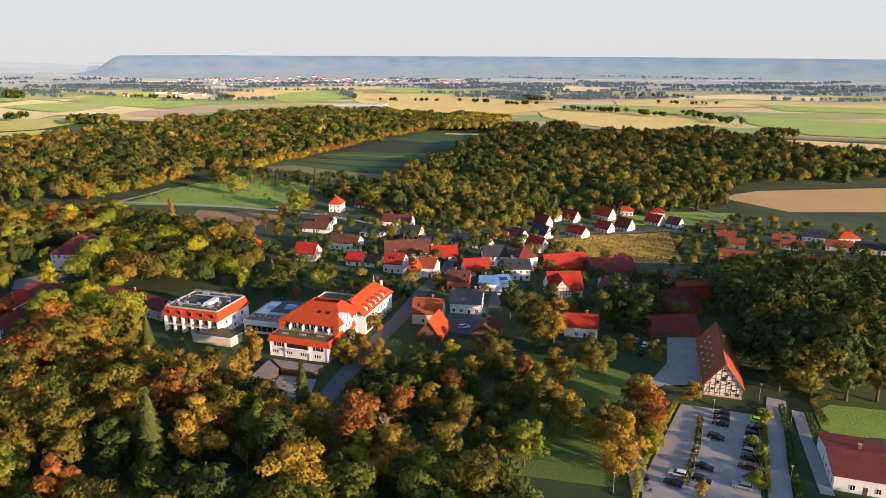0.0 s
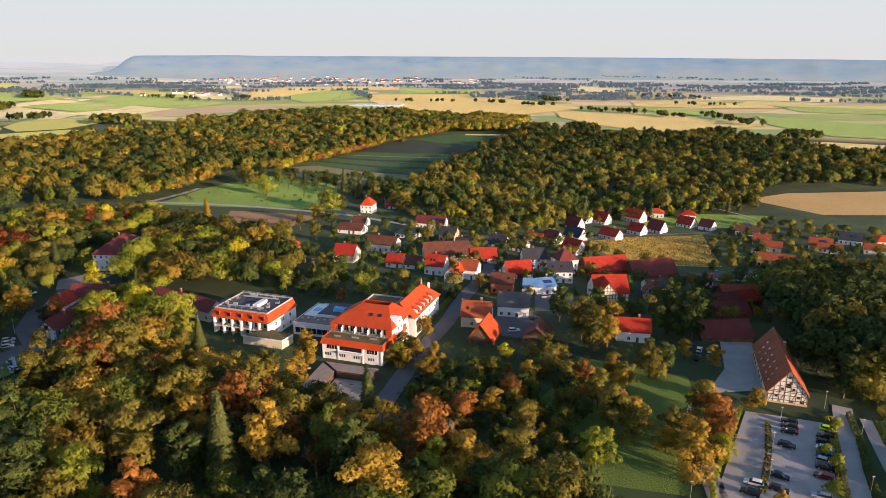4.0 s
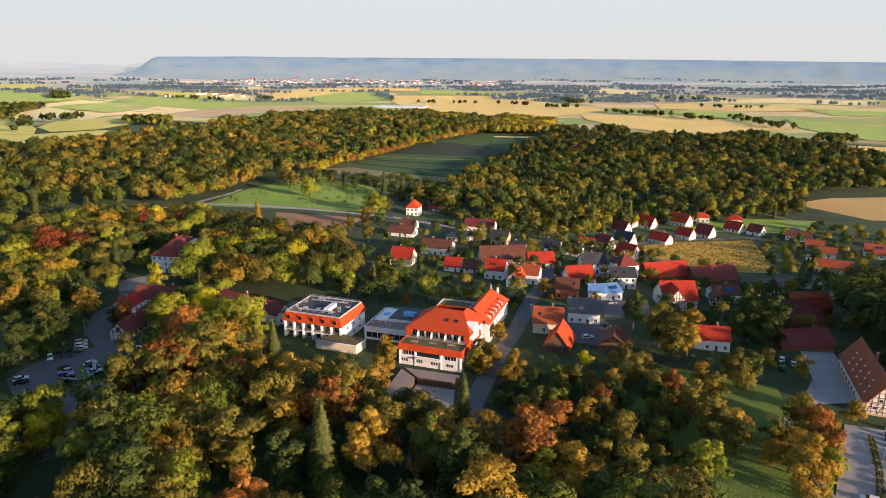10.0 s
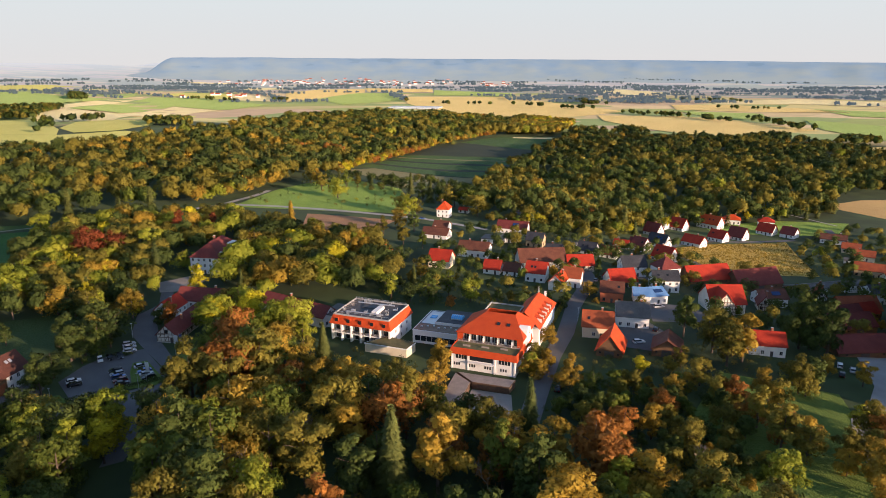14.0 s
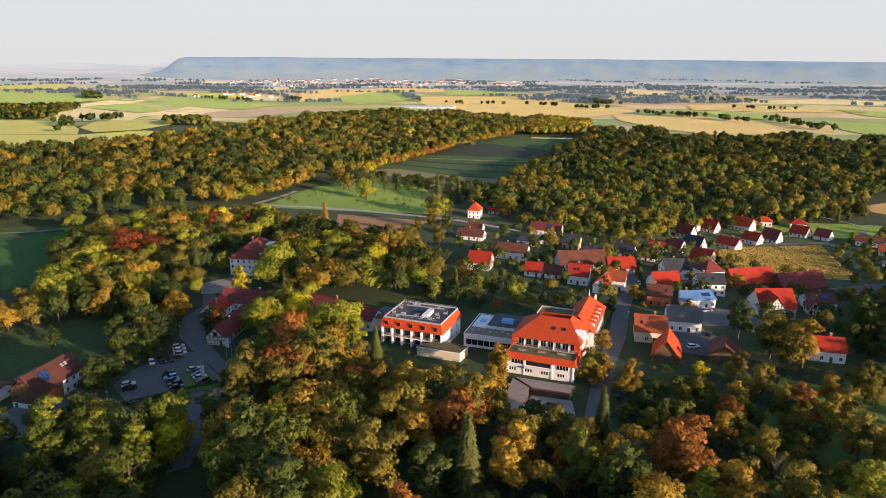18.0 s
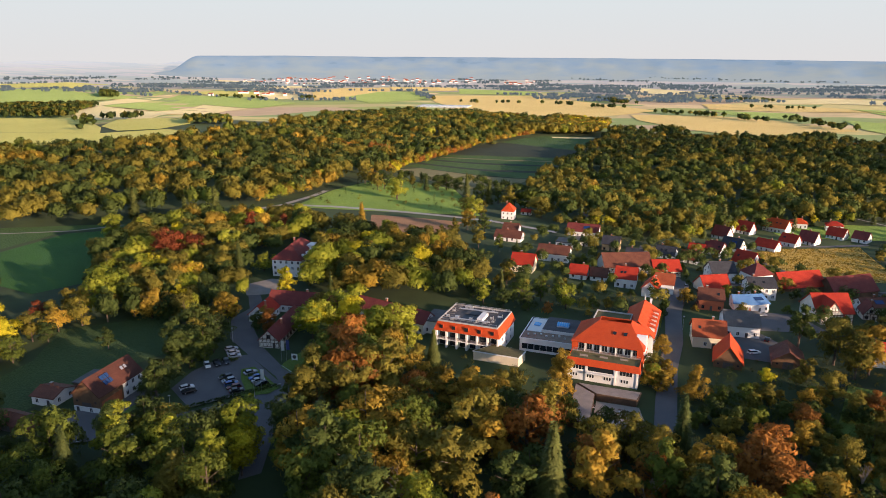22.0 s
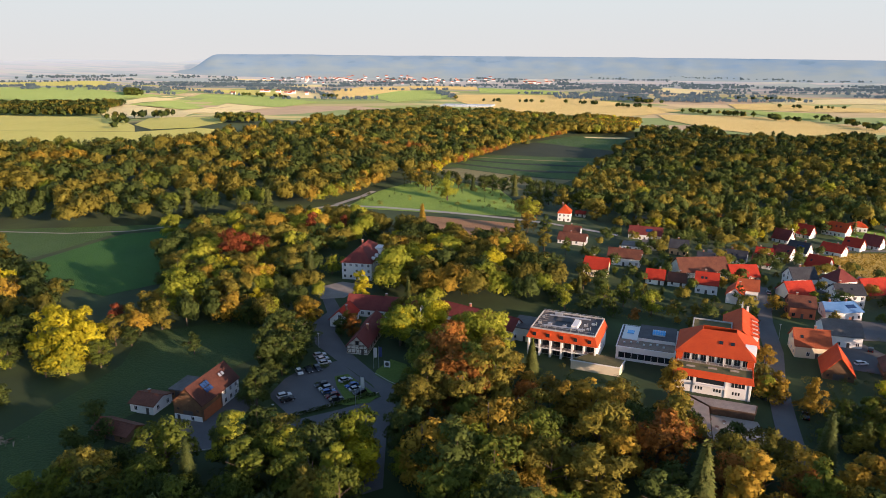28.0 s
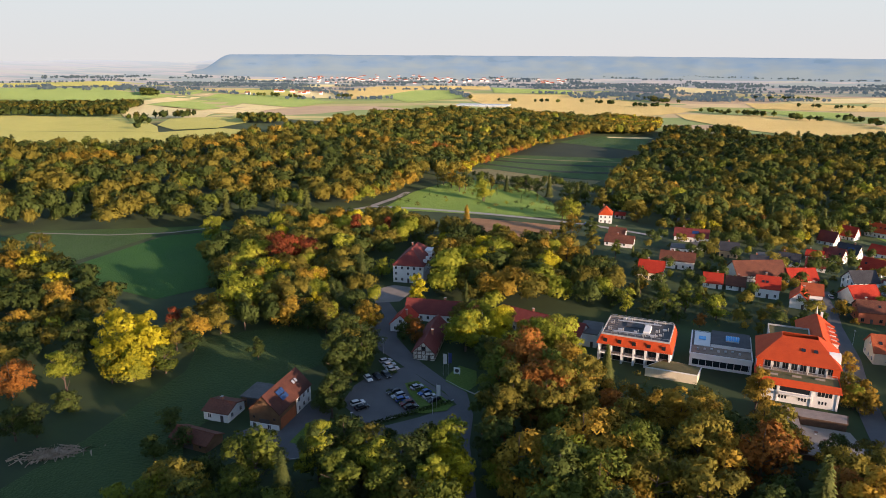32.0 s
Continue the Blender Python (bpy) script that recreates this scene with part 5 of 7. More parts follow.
# ---- cars ----
CARPAINT = {"black": ((0.012, 0.012, 0.014), "black"), "white": ((0.75, 0.75, 0.74), "white"), "silver": ((0.38, 0.39, 0.41), "silver"), "blue": ((0.03, 0.09, 0.28), "blue"), "maroon": ((0.12, 0.012, 0.012), "dark red"), "lime": ((0.36, 0.62, 0.02), "lime green")}
M_TYRE = plain("tyre", (0.015, 0.015, 0.015), 0.9)
M_LAMP = plain("headlight", (0.8, 0.8, 0.78), 0.1)
M_TAIL = plain("tail_light", (0.35, 0.01, 0.01), 0.2)


def profile(bm, pts, y0, y1, inset=0.0):
    lo = [bm.verts.new((x, y0 + (inset if z > 0.9 else 0), z)) for x, z in pts]
    hi = [bm.verts.new((x, y1 - (inset if z > 0.9 else 0), z)) for x, z in pts]
    bm.faces.new(lo)
    bm.faces.new(hi[::-1])
    for i in range(len(pts)):
        j = (i + 1) % len(pts)
        bm.faces.new((lo[i], hi[i], hi[j], lo[j]))
    bmesh.ops.recalc_face_normals(bm, faces=bm.faces)
    return bm


def car_model(estate):
    body = profile(bmesh.new(), [(-2.2, 0.3), (2.2, 0.3), (2.25, 0.6), (2.1, 0.78), (1.1, 0.92), (-1.9, 0.96), (-2.2, 0.86), (-2.25, 0.6)], -0.88, 0.88, 0.05)
    bmesh.ops.bevel(body, geom=body.edges[:], offset=0.05, segments=2, affect="EDGES")
    back = -2.1 if estate else -1.7
    glass = profile(bmesh.new(), [(1.1, 0.9), (0.35, 1.40), (back + 0.35, 1.42), (back, 0.92)], -0.80, 0.80, 0.0)
    top = profile(bmesh.new(), [(0.38, 1.39), (0.3, 1.47), (back + 0.45, 1.48), (back + 0.34, 1.41)], -0.72, 0.72)
    return body, glass, top


CARMESH = {}


def car(x, y, turn, paint, estate=True):
    if not CARMESH:
        for e in (True, False):
            b, g, tp = car_model(e)
            CARMESH["body", e], CARMESH["glass", e], CARMESH["top", e] = mesh_of("body", b, None), mesh_of("windows", g, M_GLASS), mesh_of("roof", tp, None)
        CARMESH["wheel"] = mesh_of("wheel", cone(bmesh.new(), (0, -0.11, 0), (0, 0.11, 0), 0.33, 0.33, 14), M_TYRE)
        CARMESH["rim"] = mesh_of("rim", cone(bmesh.new(), (0, -0.125, 0), (0, 0.125, 0), 0.2, 0.2, 10), M_METAL)
        CARMESH["head"] = mesh_of("headlight", boxed(-0.06, 0.06, -0.2, 0.2, -0.08, 0.08, bevel=0.02), M_LAMP)
        CARMESH["tail"] = mesh_of("tail_light", boxed(-0.05, 0.05, -0.14, 0.14, -0.12, 0.12, bevel=0.02), M_TAIL)
        for k, (c, _) in CARPAINT.items():
            CARMESH["paint", k] = plain("car_paint_" + k, c, 0.25)
    t = empty("car", pose(x, y, ground(x, y) + 0.18, 0, 0, turn), CARPAINT[paint][1] + (" parked estate car" if estate else " parked saloon car") + " on the paving", "car", "parked cars")
    for nm in ("body", "top"):
        key = nm, estate, paint
        if key not in CARMESH:
            me = CARMESH[nm, estate].copy()
            me.materials.clear()
            me.materials.append(CARMESH["paint", paint])
            CARMESH[key] = me
        shared("body" if nm == "body" else "roof", CARMESH[key], t, Matrix())
    shared("glasshouse", CARMESH["glass", estate], t, Matrix())
    for sx in (-1.35, 1.4):
        for sy in (-0.8, 0.8):
            wh = shared("wheel", CARMESH["wheel"], t, pose(sx, sy, 0.33))
            shared("rim", CARMESH["rim"], wh, Matrix())
    for sy in (-0.6, 0.6):
        shared("headlight", CARMESH["head"], t, pose(2.2, sy, 0.66))
        shared("tail_light", CARMESH["tail"], t, pose(-2.22, sy, 0.7))


for x, y, c in ((90.1, 169.9, "black"), (88.7, 167.2, "black"), (87.2, 164.5, "black"), (82.8, 157.7, "black"), (73.7, 144.2, "black"), (70.8, 139.1, "black"), (66.0, 141.9, "white"), (63.3, 138.3, "black"),
                (98.6, 165.6, "lime"), (95.6, 161.6, "black"), (93.6, 158.4, "black")):
    car(x, y, -34 + random.uniform(-4, 4) + 180 * random.randrange(2), c, random.random() < 0.6)
for x, y, c in ((91.8, 155.4, "white"), (90.1, 152.6, "blue"), (88.5, 149.9, "silver"), (86.9, 147.2, "black"), (84.3, 143.6, "maroon"), (79.3, 136.0, "silver")):
    car(x, y, -34 + random.uniform(-4, 4) + 180 * random.randrange(2), c, random.random() < 0.6)
for x, y, c in ((-168.9, 209.8, "white"), (-167.2, 207.2, "black"), (-158.8, 217.2, "black"), (-157.2, 214.9, "silver"), (-155.7, 212.6, "blue"), (-154.1, 210.3, "maroon"), (-152.6, 208.0, "black"),
                (-151.9, 220.8, "silver"), (-149.2, 217.2, "blue"), (-147.6, 214.9, "silver"), (-146.0, 212.6, "black")):
    car(x, y, 33 + random.uniform(-4, 4) + 180 * random.randrange(2), c, random.random() < 0.6)
for x, y, c in ((-168.2, 226.2, "white"), (-165.4, 227.6, "black"), (-162.6, 229.0, "black"), (-164.2, 239.6, "silver"), (-162.6, 236.5, "silver"), (-161.2, 233.4, "silver"), (-183.7, 292.3, "white")):
    car(x, y, (-60 if y < 232 else 30) + random.uniform(-5, 5), c, random.random() < 0.6)
for x, y, a, c in ((-14, 203, 70, "black"), (22, 240, 10, "white"), (32, 252, 60, "black"), (42, 280, 10, "silver"), (24, 318, 70, "silver"), (84, 226, 60, "silver"), (86, 222, 60, "white"), (88, 218, 60, "silver"), (82, 214, 60, "black"), (-62, 452, 10, "blue")):
    car(x, y, a, c, random.random() < 0.5)


# ---- lamps, flags, signs ----
def street_lamp(x, y, h=6.0):
    t = empty("street_lamp", pose(x, y, ground(x, y)), "slim pale street lamp beside the road", "lamp", "street lamps")
    part("pole", cone(bmesh.new(), (0, 0, -0.4), (0, 0, h), 0.08, 0.05, 8), M_METAL, t)
    part("lamp_head", boxed(-0.35, 0.35, -0.14, 0.14, h, h + 0.22, bevel=0.05), M_METAL, t)


for x, y in ((106, 179), (87, 169), (78, 156), (71, 144), (106, 162), (91, 136), (-168, 195), (-166, 247), (-146, 205), (-8, 214), (4, 262), (48, 136)):
    street_lamp(x, y, 5.5)


def flag(x, y, colour, name, word):
    t = empty("flagpole", pose(x, y, ground(x, y)), "tall flagpole with a hanging " + word + " banner", "flagpole")
    part("pole", cone(bmesh.new(), (0, 0, -0.3), (0, 0, 8), 0.07, 0.04, 8), M_METAL, t)
    bm = bmesh.new()
    vs = [[bm.verts.new((0.06 + 0.28 * i, 0.08 * math.sin(i * 1.4 + j * 0.5), 7.6 - 0.6 * j)) for i in range(5)] for j in range(7)]
    for j in range(6):
        for i in range(4):
            bm.faces.new((vs[j][i], vs[j][i + 1], vs[j + 1][i + 1], vs[j + 1][i]))
    bmesh.ops.solidify(bm, geom=bm.faces[:], thickness=0.015)
    part("banner", bm, plain(name, colour, 0.8), t)


flag(-144, 231, (0.7, 0.68, 0.66), "banner_white", "white")
flag(-142.4, 231.6, (0.10, 0.12, 0.30), "banner_blue", "blue")
flag(-145, 209, (0.7, 0.7, 0.68), "banner_pale", "pale")
sign = empty("sign_board", pose(-139.5, 231, ground(-139.5, 231), 0, 0, -10), "white square sign board with a dark round emblem", "sign")
part("board", boxed(-1.1, 1.1, -0.08, 0.08, 0.6, 2.8, bevel=0.03), M_PLASTER, sign)
bm = bmesh.new()
bmesh.ops.create_cone(bm, cap_ends=True, segments=20, radius1=0.7, radius2=0.7, depth=0.03, matrix=Matrix.Translation((0, -0.1, 1.7)) @ pose(0, 0, 0, 90))
part("emblem", bm, M_DOOR, sign, "dark round emblem")
for s in (-0.9, 0.9):
    part("post", boxed(s - 0.06, s + 0.06, -0.06, 0.06, -0.4, 0.6), M_METAL, sign)
ring = bmesh.new()
for k in range(20):
    a0, a1 = k * math.pi / 10, (k + 1) * math.pi / 10
    cone(ring, (2 * math.cos(a0), 2 * math.sin(a0), 0.3), (2 * math.cos(a1), 2 * math.sin(a1), 0.3), 0.3, 0.3, 6)
ro = new("stone_ring", mesh_of("stone_ring", ring, M_KERB))
ro.matrix_world = pose(-175, 192, ground(-175, 192))
tagged(ro, "low pale stone ring round a planting bed", "planter")


def kerb(line, name="kerb", label="pale stone kerb along the lane"):
    bm = bmesh.new()
    for (x0, y0), (x1, y1) in zip(line, line[1:]):
        d = Vector((x1 - x0, y1 - y0, 0))
        m = Matrix.Translation(((x0 + x1) / 2, (y0 + y1) / 2, ground((x0 + x1) / 2, (y0 + y1) / 2) + 0.16)) @ pose(0, 0, 0, 0, 0, math.degrees(math.atan2(d.y, d.x)))
        bmesh.ops.create_cube(bm, size=1, matrix=m @ Matrix.Diagonal((d.length, 0.22, 0.3, 1)))
    tagged(new(name, mesh_of(name, bm, M_KERB)), label, "kerb", kind="structure")


kerb([(-143, 227), (-138, 221.5), (-133.5, 218), (-131.5, 221), (-130, 226)])
kerb([(-190, 177.6), (-168, 184), (-152, 185.6), (-142, 182)])
kerb([(-164, 198), (-152, 206), (-140, 214)])

# ---- distance: ridge, sky, far town ----
def ridge():
    bm = bmesh.new()
    rows = []
    for j, (r, f) in enumerate(((3660, -0.12), (3770, 0.06), (3815, 0.28), (3850, 0.50), (3880, 0.74), (3905, 0.92), (3930, 1.0), (4060, 0.99))):
        row = []
        for i in range(241):
            b = -30 + 80 * i / 240
            a = radians(b)
            n = noise.noise(Vector((a * 22, 3.1, 0))) * 0.9 + noise.noise(Vector((a * 60, 1.0, j * 0.2))) * 0.35
            crest = 121.0 - 0.33 * (b + 20) - 0.010 * max(0, b) ** 2 + 1.6 * n + 2.5 * math.exp(-((b + 13.5) / 2.5) ** 2)
            crest = 10 + (crest - 10) * (0.28 * ease(-25.5, -22.6, b) + 0.72 * ease(-22.6, -20.2, b))
            spur = 0.16 * noise.noise(Vector((a * 34, 5.0, 0)))
            x, y = -66 + (r - 60 * noise.noise(Vector((a * 30, 0.4, 0))) * (1 - f)) * math.sin(a), r * math.cos(a)
            z = 8 + (crest - 8) * min(1.0, f + (spur if 0.1 < f < 0.9 else 0))
            row.append(bm.verts.new((x, y, z)))
        rows.append(row)
    for p, q in zip(rows, rows[1:]):
        for i in range(240):
            bm.faces.new((p[i], p[i + 1], q[i + 1], q[i]))
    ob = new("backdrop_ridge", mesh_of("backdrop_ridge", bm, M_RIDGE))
    for p in ob.data.polygons:
        p.use_smooth = True
    tagged(ob, "long wooded ridge with painted blue haze on the horizon", "hills", kind="structure")


ridge()


def sky_backdrop():
    m, n, l, b = nodes_of("pale_sky", 1.0)
    geo, sep = n.new("ShaderNodeNewGeometry"), n.new("ShaderNodeSeparateXYZ")
    l.new(geo.outputs["Position"], sep.inputs[0])
    ramp = n.new("ShaderNodeValToRGB")
    mr = n.new("ShaderNodeMapRange")
    mr.inputs["From Min"].default_value, mr.inputs["From Max"].default_value = 80, 620
    l.new(sep.outputs["Z"], mr.inputs["Value"])
    l.new(mr.outputs[0], ramp.inputs[0])
    ramp.color_ramp.elements[0].color, ramp.color_ramp.elements[1].color = (0.755, 0.76, 0.69, 1), (0.715, 0.81, 0.765, 1)
    em = n.new("ShaderNodeEmission")
    em.inputs["Strength"].default_value = SKYGLOW
    l.new(ramp.outputs[0], em.inputs["Color"])
    l.new(em.outputs[0], n["Material Output"].inputs["Surface"])
    bm = bmesh.new()
    lo, hi = [], []
    for i in range(49):
        a = radians(-60 + 120 * i / 48)
        for row, z in ((lo, -120), (hi, 900)):
            row.append(bm.verts.new((-66 + 4740 * math.sin(a), 4740 * math.cos(a), z)))
    for i in range(48):
        bm.faces.new((lo[i], lo[i + 1], hi[i + 1], hi[i]))
    tagged(new("backdrop_sky", mesh_of("backdrop_sky", bm, m)), "pale hazy evening sky above the horizon", "sky", kind="structure")


sky_backdrop()

# ---- trees ----
rng = np.random.default_rng(7)


def leaf_cloud(centres, radii, count, size, squash=0.8, seed=0, middle=None, whole=0.55):
    """Leaf clumps over the skins of many overlapping lobes: corners and rounded normals, both count x 3 x 3."""
    g = np.random.default_rng(seed)
    centres, radii = np.array(centres, float), np.array(radii, float)
    pick = g.choice(len(radii), count, p=radii ** 2 / (radii ** 2).sum())
    d = g.normal(size=(count, 3))
    d[:, 2] = np.abs(d[:, 2]) * np.where(g.random(count) < 0.25, -0.7, 1)
    d /= np.linalg.norm(d, axis=1)[:, None]
    r = radii[pick] * (1.14 - 0.5 * g.random(count) ** 1.8)
    p = centres[pick] + d * r[:, None] * np.array((1, 1, squash))
    mid = centres.mean(0) if middle is None else np.array(middle)
    out = p - mid
    out /= np.linalg.norm(out, axis=1)[:, None] + 1e-6
    soft = d * 0.8 + out * whole + g.normal(size=(count, 3)) * 0.22
    soft /= np.linalg.norm(soft, axis=1)[:, None]
    return clumps(p, soft, size, 0.62, g), np.repeat(soft[:, None], 3, 1)


def clumps(p, soft, size, tilt, g):
    """Three-cornered leaf clumps at p that face roughly along soft."""
    count = len(p)
    nrm = soft + g.normal(size=(count, 3)) * tilt
    nrm *= np.sign((nrm * soft).sum(1))[:, None]
    nrm /= np.linalg.norm(nrm, axis=1)[:, None]
    u = np.cross(nrm, g.normal(size=(count, 3)))
    u /= np.linalg.norm(u, axis=1)[:, None]
    v = np.cross(nrm, u)
    s = size * (0.55 + 0.9 * g.random(count))[:, None]
    k = (0.7 + 0.6 * g.random(count))[:, None]
    return np.stack([p - u * s - v * s * 0.5, p + u * s - v * s * k * 0.6, p + v * s * k * 1.1], 1)


def broad(height, width, boughs, count, size, seed, twigs=4):
    """A broad crown: boughs in an uneven egg above the clear stem, each with a few smaller lobes of leaves."""
    g = np.random.default_rng(seed)
    base = height * 0.12
    ch, c, r = height - base, [], []
    lean = g.normal(0, 0.06 * width, 2)
    for i in range(boughs):
        f = (i + 0.5) / boughs
        a = i * 2.39996 + g.uniform(-0.6, 0.6)
        z = base + ch * (0.14 + 0.70 * f + g.uniform(-0.06, 0.06))
        env = width / 2 * math.sqrt(max(0.05, 1 - ((f - 0.36) / 0.70) ** 2))
        rr = env * g.uniform(0.22, 0.92)
        x, y = math.cos(a) * rr + lean[0] * f, math.sin(a) * rr + lean[1] * f
        lr = width * g.uniform(0.42, 0.80) / boughs ** 0.5 * (1.1 - 0.25 * f)
        c.append((x, y, z))
        r.append(lr)
        for k in range(twigs):
            w = g.normal(size=3)
            w[2] = w[2] * 0.5 + 0.15
            w /= np.linalg.norm(w)
            c.append((x + w[0] * lr, y + w[1] * lr, z + w[2] * lr * 0.8))
            r.append(lr * g.uniform(0.32, 0.62))
    c.append((lean[0], lean[1], base + ch * 0.88))
    r.append(width * 0.13)
    return leaf_cloud(c, r, count, size, 0.78, seed, (lean[0] / 2, lean[1] / 2, base + ch * 0.34))


def dome(height, width, count, size, seed):
    """A closed rounded crown, as forest trees have: one large mass with a few bulges."""
    g = np.random.default_rng(seed)
    zc, rx, rz = height * 0.60, width / 2, height * 0.40
    c, r = [(0, 0, zc)], [rx * 0.74]
    bulges = int(g.integers(6, 10))
    for i in range(bulges):
        f = (i + 0.5) / bulges
        a, up = i * 2.39996 + g.uniform(-0.5, 0.5), -0.45 + 1.35 * f
        w = math.sqrt(max(0.04, 1 - min(0.98, abs(up)) ** 2))
        k = g.uniform(0.55, 0.80)
        c.append((math.cos(a) * w * rx * k, math.sin(a) * w * rx * k, zc + up * rz * 0.62))
        r.append(rx * g.uniform(0.30, 0.52))
    return leaf_cloud(c, r, count, size, rz / rx * 0.75, seed, (0, 0, zc - rz * 0.3), 1.1)


def fir(height, width, count, size, seed):
    g = np.random.default_rng(seed)
    f = g.random(count) ** 0.7
    tier = np.floor(f * 11) / 11 * 0.6 + f * 0.4
    z = height * (0.06 + 0.94 * (1 - f))
    rad = width / 2 * tier * (0.55 + 0.45 * g.random(count))
    a = g.random(count) * 2 * math.pi
    p = np.stack([np.cos(a) * rad, np.sin(a) * rad, z - rad * 0.25], 1)
    out = np.stack([np.cos(a), np.sin(a), np.full(count, -0.35)], 1)
    side = np.stack([-np.sin(a), np.cos(a), np.zeros(count)], 1)
    s = (size * (0.6 + 0.7 * g.random(count)))[:, None]
    up = np.array((0, 0, 1.0))
    q = np.stack([p - out * s - side * s * 0.5, p + side * s * 0.6 + up * s * g.normal(0, 0.25, (count, 1)), p + out * s * 1.1], 1)
    soft = out + up * 0.75 + g.normal(size=(count, 3)) * 0.3
    soft /= np.linalg.norm(soft, axis=1)[:, None]
    face = np.cross(q[:, 1] - q[:, 0], q[:, 2] - q[:, 0])
    away = (face * soft).sum(1) < 0
    q[away] = q[away][:, ::-1]
    return q, np.repeat(soft[:, None], 3, 1)


def quads_mesh(name, q, mats, index=None, soft=None):
    """One mesh of loose faces from an array of faces x corners x 3, with rounded normals where given."""
    n, k = q.shape[:2]
    me = bpy.data.meshes.new(name)
    me.vertices.add(n * k)
    me.vertices.foreach_set("co", np.ascontiguousarray(q, dtype=np.float32).ravel())
    me.loops.add(n * k)
    me.loops.foreach_set("vertex_index", np.arange(n * k, dtype=np.int32))
    me.polygons.add(n)
    me.polygons.foreach_set("loop_start", np.arange(0, n * k, k, dtype=np.int32))
    for m in mats:
        me.materials.append(m)
    if index is not None:
        me.polygons.foreach_set("material_index", np.ascontiguousarray(index, dtype=np.int32))
    me.update()
    if soft is not None:
        at = me.attributes.new("custom_normal", "FLOAT_VECTOR", "POINT")
        at.data.foreach_set("vector", np.ascontiguousarray(soft, dtype=np.float32).ravel())
        me.update()
    return me


def stem(height, radius, limbs, seed, mat, reach=0.25):
    g = random.Random(seed)
    bm = bmesh.new()
    cone(bm, (0, 0, -0.6), (0, 0, height * 0.45), radius, radius * 0.6, 8)
    cone(bm, (0, 0, height * 0.45), (0.2, 0.1, height * 0.85), radius * 0.6, radius * 0.15, 6)
    for k in range(limbs):
        a = k * 2.4 + g.uniform(-0.3, 0.3)
        z = height * g.uniform(0.22, 0.6)
        e = height * reach * g.uniform(0.7, 1.2)
        cone(bm, (0, 0, z), (math.cos(a) * e, math.sin(a) * e, z + e * g.uniform(0.6, 1.1)), radius * 0.35, radius * 0.08, 5)
    return mesh_of("trunk", bm, mat)


# prototypes: crown shapes by kind, for near trees (dense) and for mid-distance ones
SHAPES = {}
for dens, cnt, sz in (("near", 3200, 0.40), ("mid", 1250, 0.56)):
    SHAPES[dens] = [
        (broad(15, 12, 11, cnt, sz, 11), 15), (broad(17, 11, 13, cnt, sz, 12), 17), (broad(13, 13, 10, cnt, sz, 13), 13),
        (broad(18, 9.5, 12, cnt, sz, 14), 18), (broad(14, 10, 8, int(cnt * 0.75), sz, 15), 14), (broad(16, 13, 9, cnt, sz, 20), 16)]
    SHAPES[dens + "_fir"] = [(fir(18, 7, int(cnt * 0.8), sz * 1.9, 16), 18), (fir(21, 6.5, int(cnt * 0.8), sz * 1.9, 17), 21)]
    SHAPES[dens + "_small"] = [(broad(6, 5.4, 6, int(cnt * 0.3), sz * 0.85, 18, 2), 6), (broad(7, 4.8, 6, int(cnt * 0.3), sz * 0.85, 19, 2), 7)]
TRUNKS = {"broad": stem(15, 0.42, 7, 1, M_BARK), "fir": stem(17, 0.28, 0, 2, M_BARK), "small": stem(5.5, 0.16, 5, 3, M_BARK)}
CROWN = {}
PLANTED = []


def tree(x, y, form, leaf, dens="near", size=1.0, variant=None):
    key = dens if form == "broad" else dens + "_" + form
    v = random.randrange(len(SHAPES[key])) if variant is None else variant
    if (key, v, leaf) not in CROWN:
        q, soft = SHAPES[key][v][0]
        CROWN[key, v, leaf] = quads_mesh("crown", q, [SPRAY[leaf]], None, soft)
    kind = {"broad": "deciduous tree with a broad crown", "fir": "conifer with drooping branches", "small": "small orchard tree"}[form]
    tall = "tall " if size > 1.15 else "low " if size < 0.7 else ""
    t = empty({"broad": "park_tree" if dens == "mid" else "tree", "fir": "conifer", "small": "fruit_tree"}[form], pose(x, y, ground(x, y) - 0.1, 0, 0, random.uniform(0, 360)), tall + LEAF_WORD[leaf] + " " + kind, "tree", "trees")
    wide = random.uniform(0.9, 1.12)
    shared("trunk", TRUNKS[form], t, Matrix.Diagonal((size, size, size, 1)))
    shared("crown", CROWN[key, v, leaf], t, Matrix.Diagonal((size * wide, size * wide, size, 1)))
    PLANTED.append((x, y))
    return t


def bare_tree(x, y, height, seed, mat):
    g = random.Random(seed)
    bm = bmesh.new()

    def grow(p, d, ln, r, lvl):
        q = p + d * ln
        cone(bm, p, q, r, r * 0.65, 5 if lvl < 2 else 3)
        if lvl < 4:
            for k in range(3 if lvl else 5):
                nd = (d + Vector((g.uniform(-1, 1), g.uniform(-1, 1), g.uniform(-0.2, 0.7))) * 0.75).normalized()
                grow(p + d * ln * g.uniform(0.6, 1.0), nd, ln * g.uniform(0.55, 0.8), r * 0.6, lvl + 1)

    grow(Vector((0, 0, -0.3)), Vector((0, 0, 1)), height * 0.35, 0.25, 0)
    t = empty("bare_tree", pose(x, y, ground(x, y)), "bare tree with pale reddish twigs", "tree", "trees")
    part("branchwork", bm, mat, t)


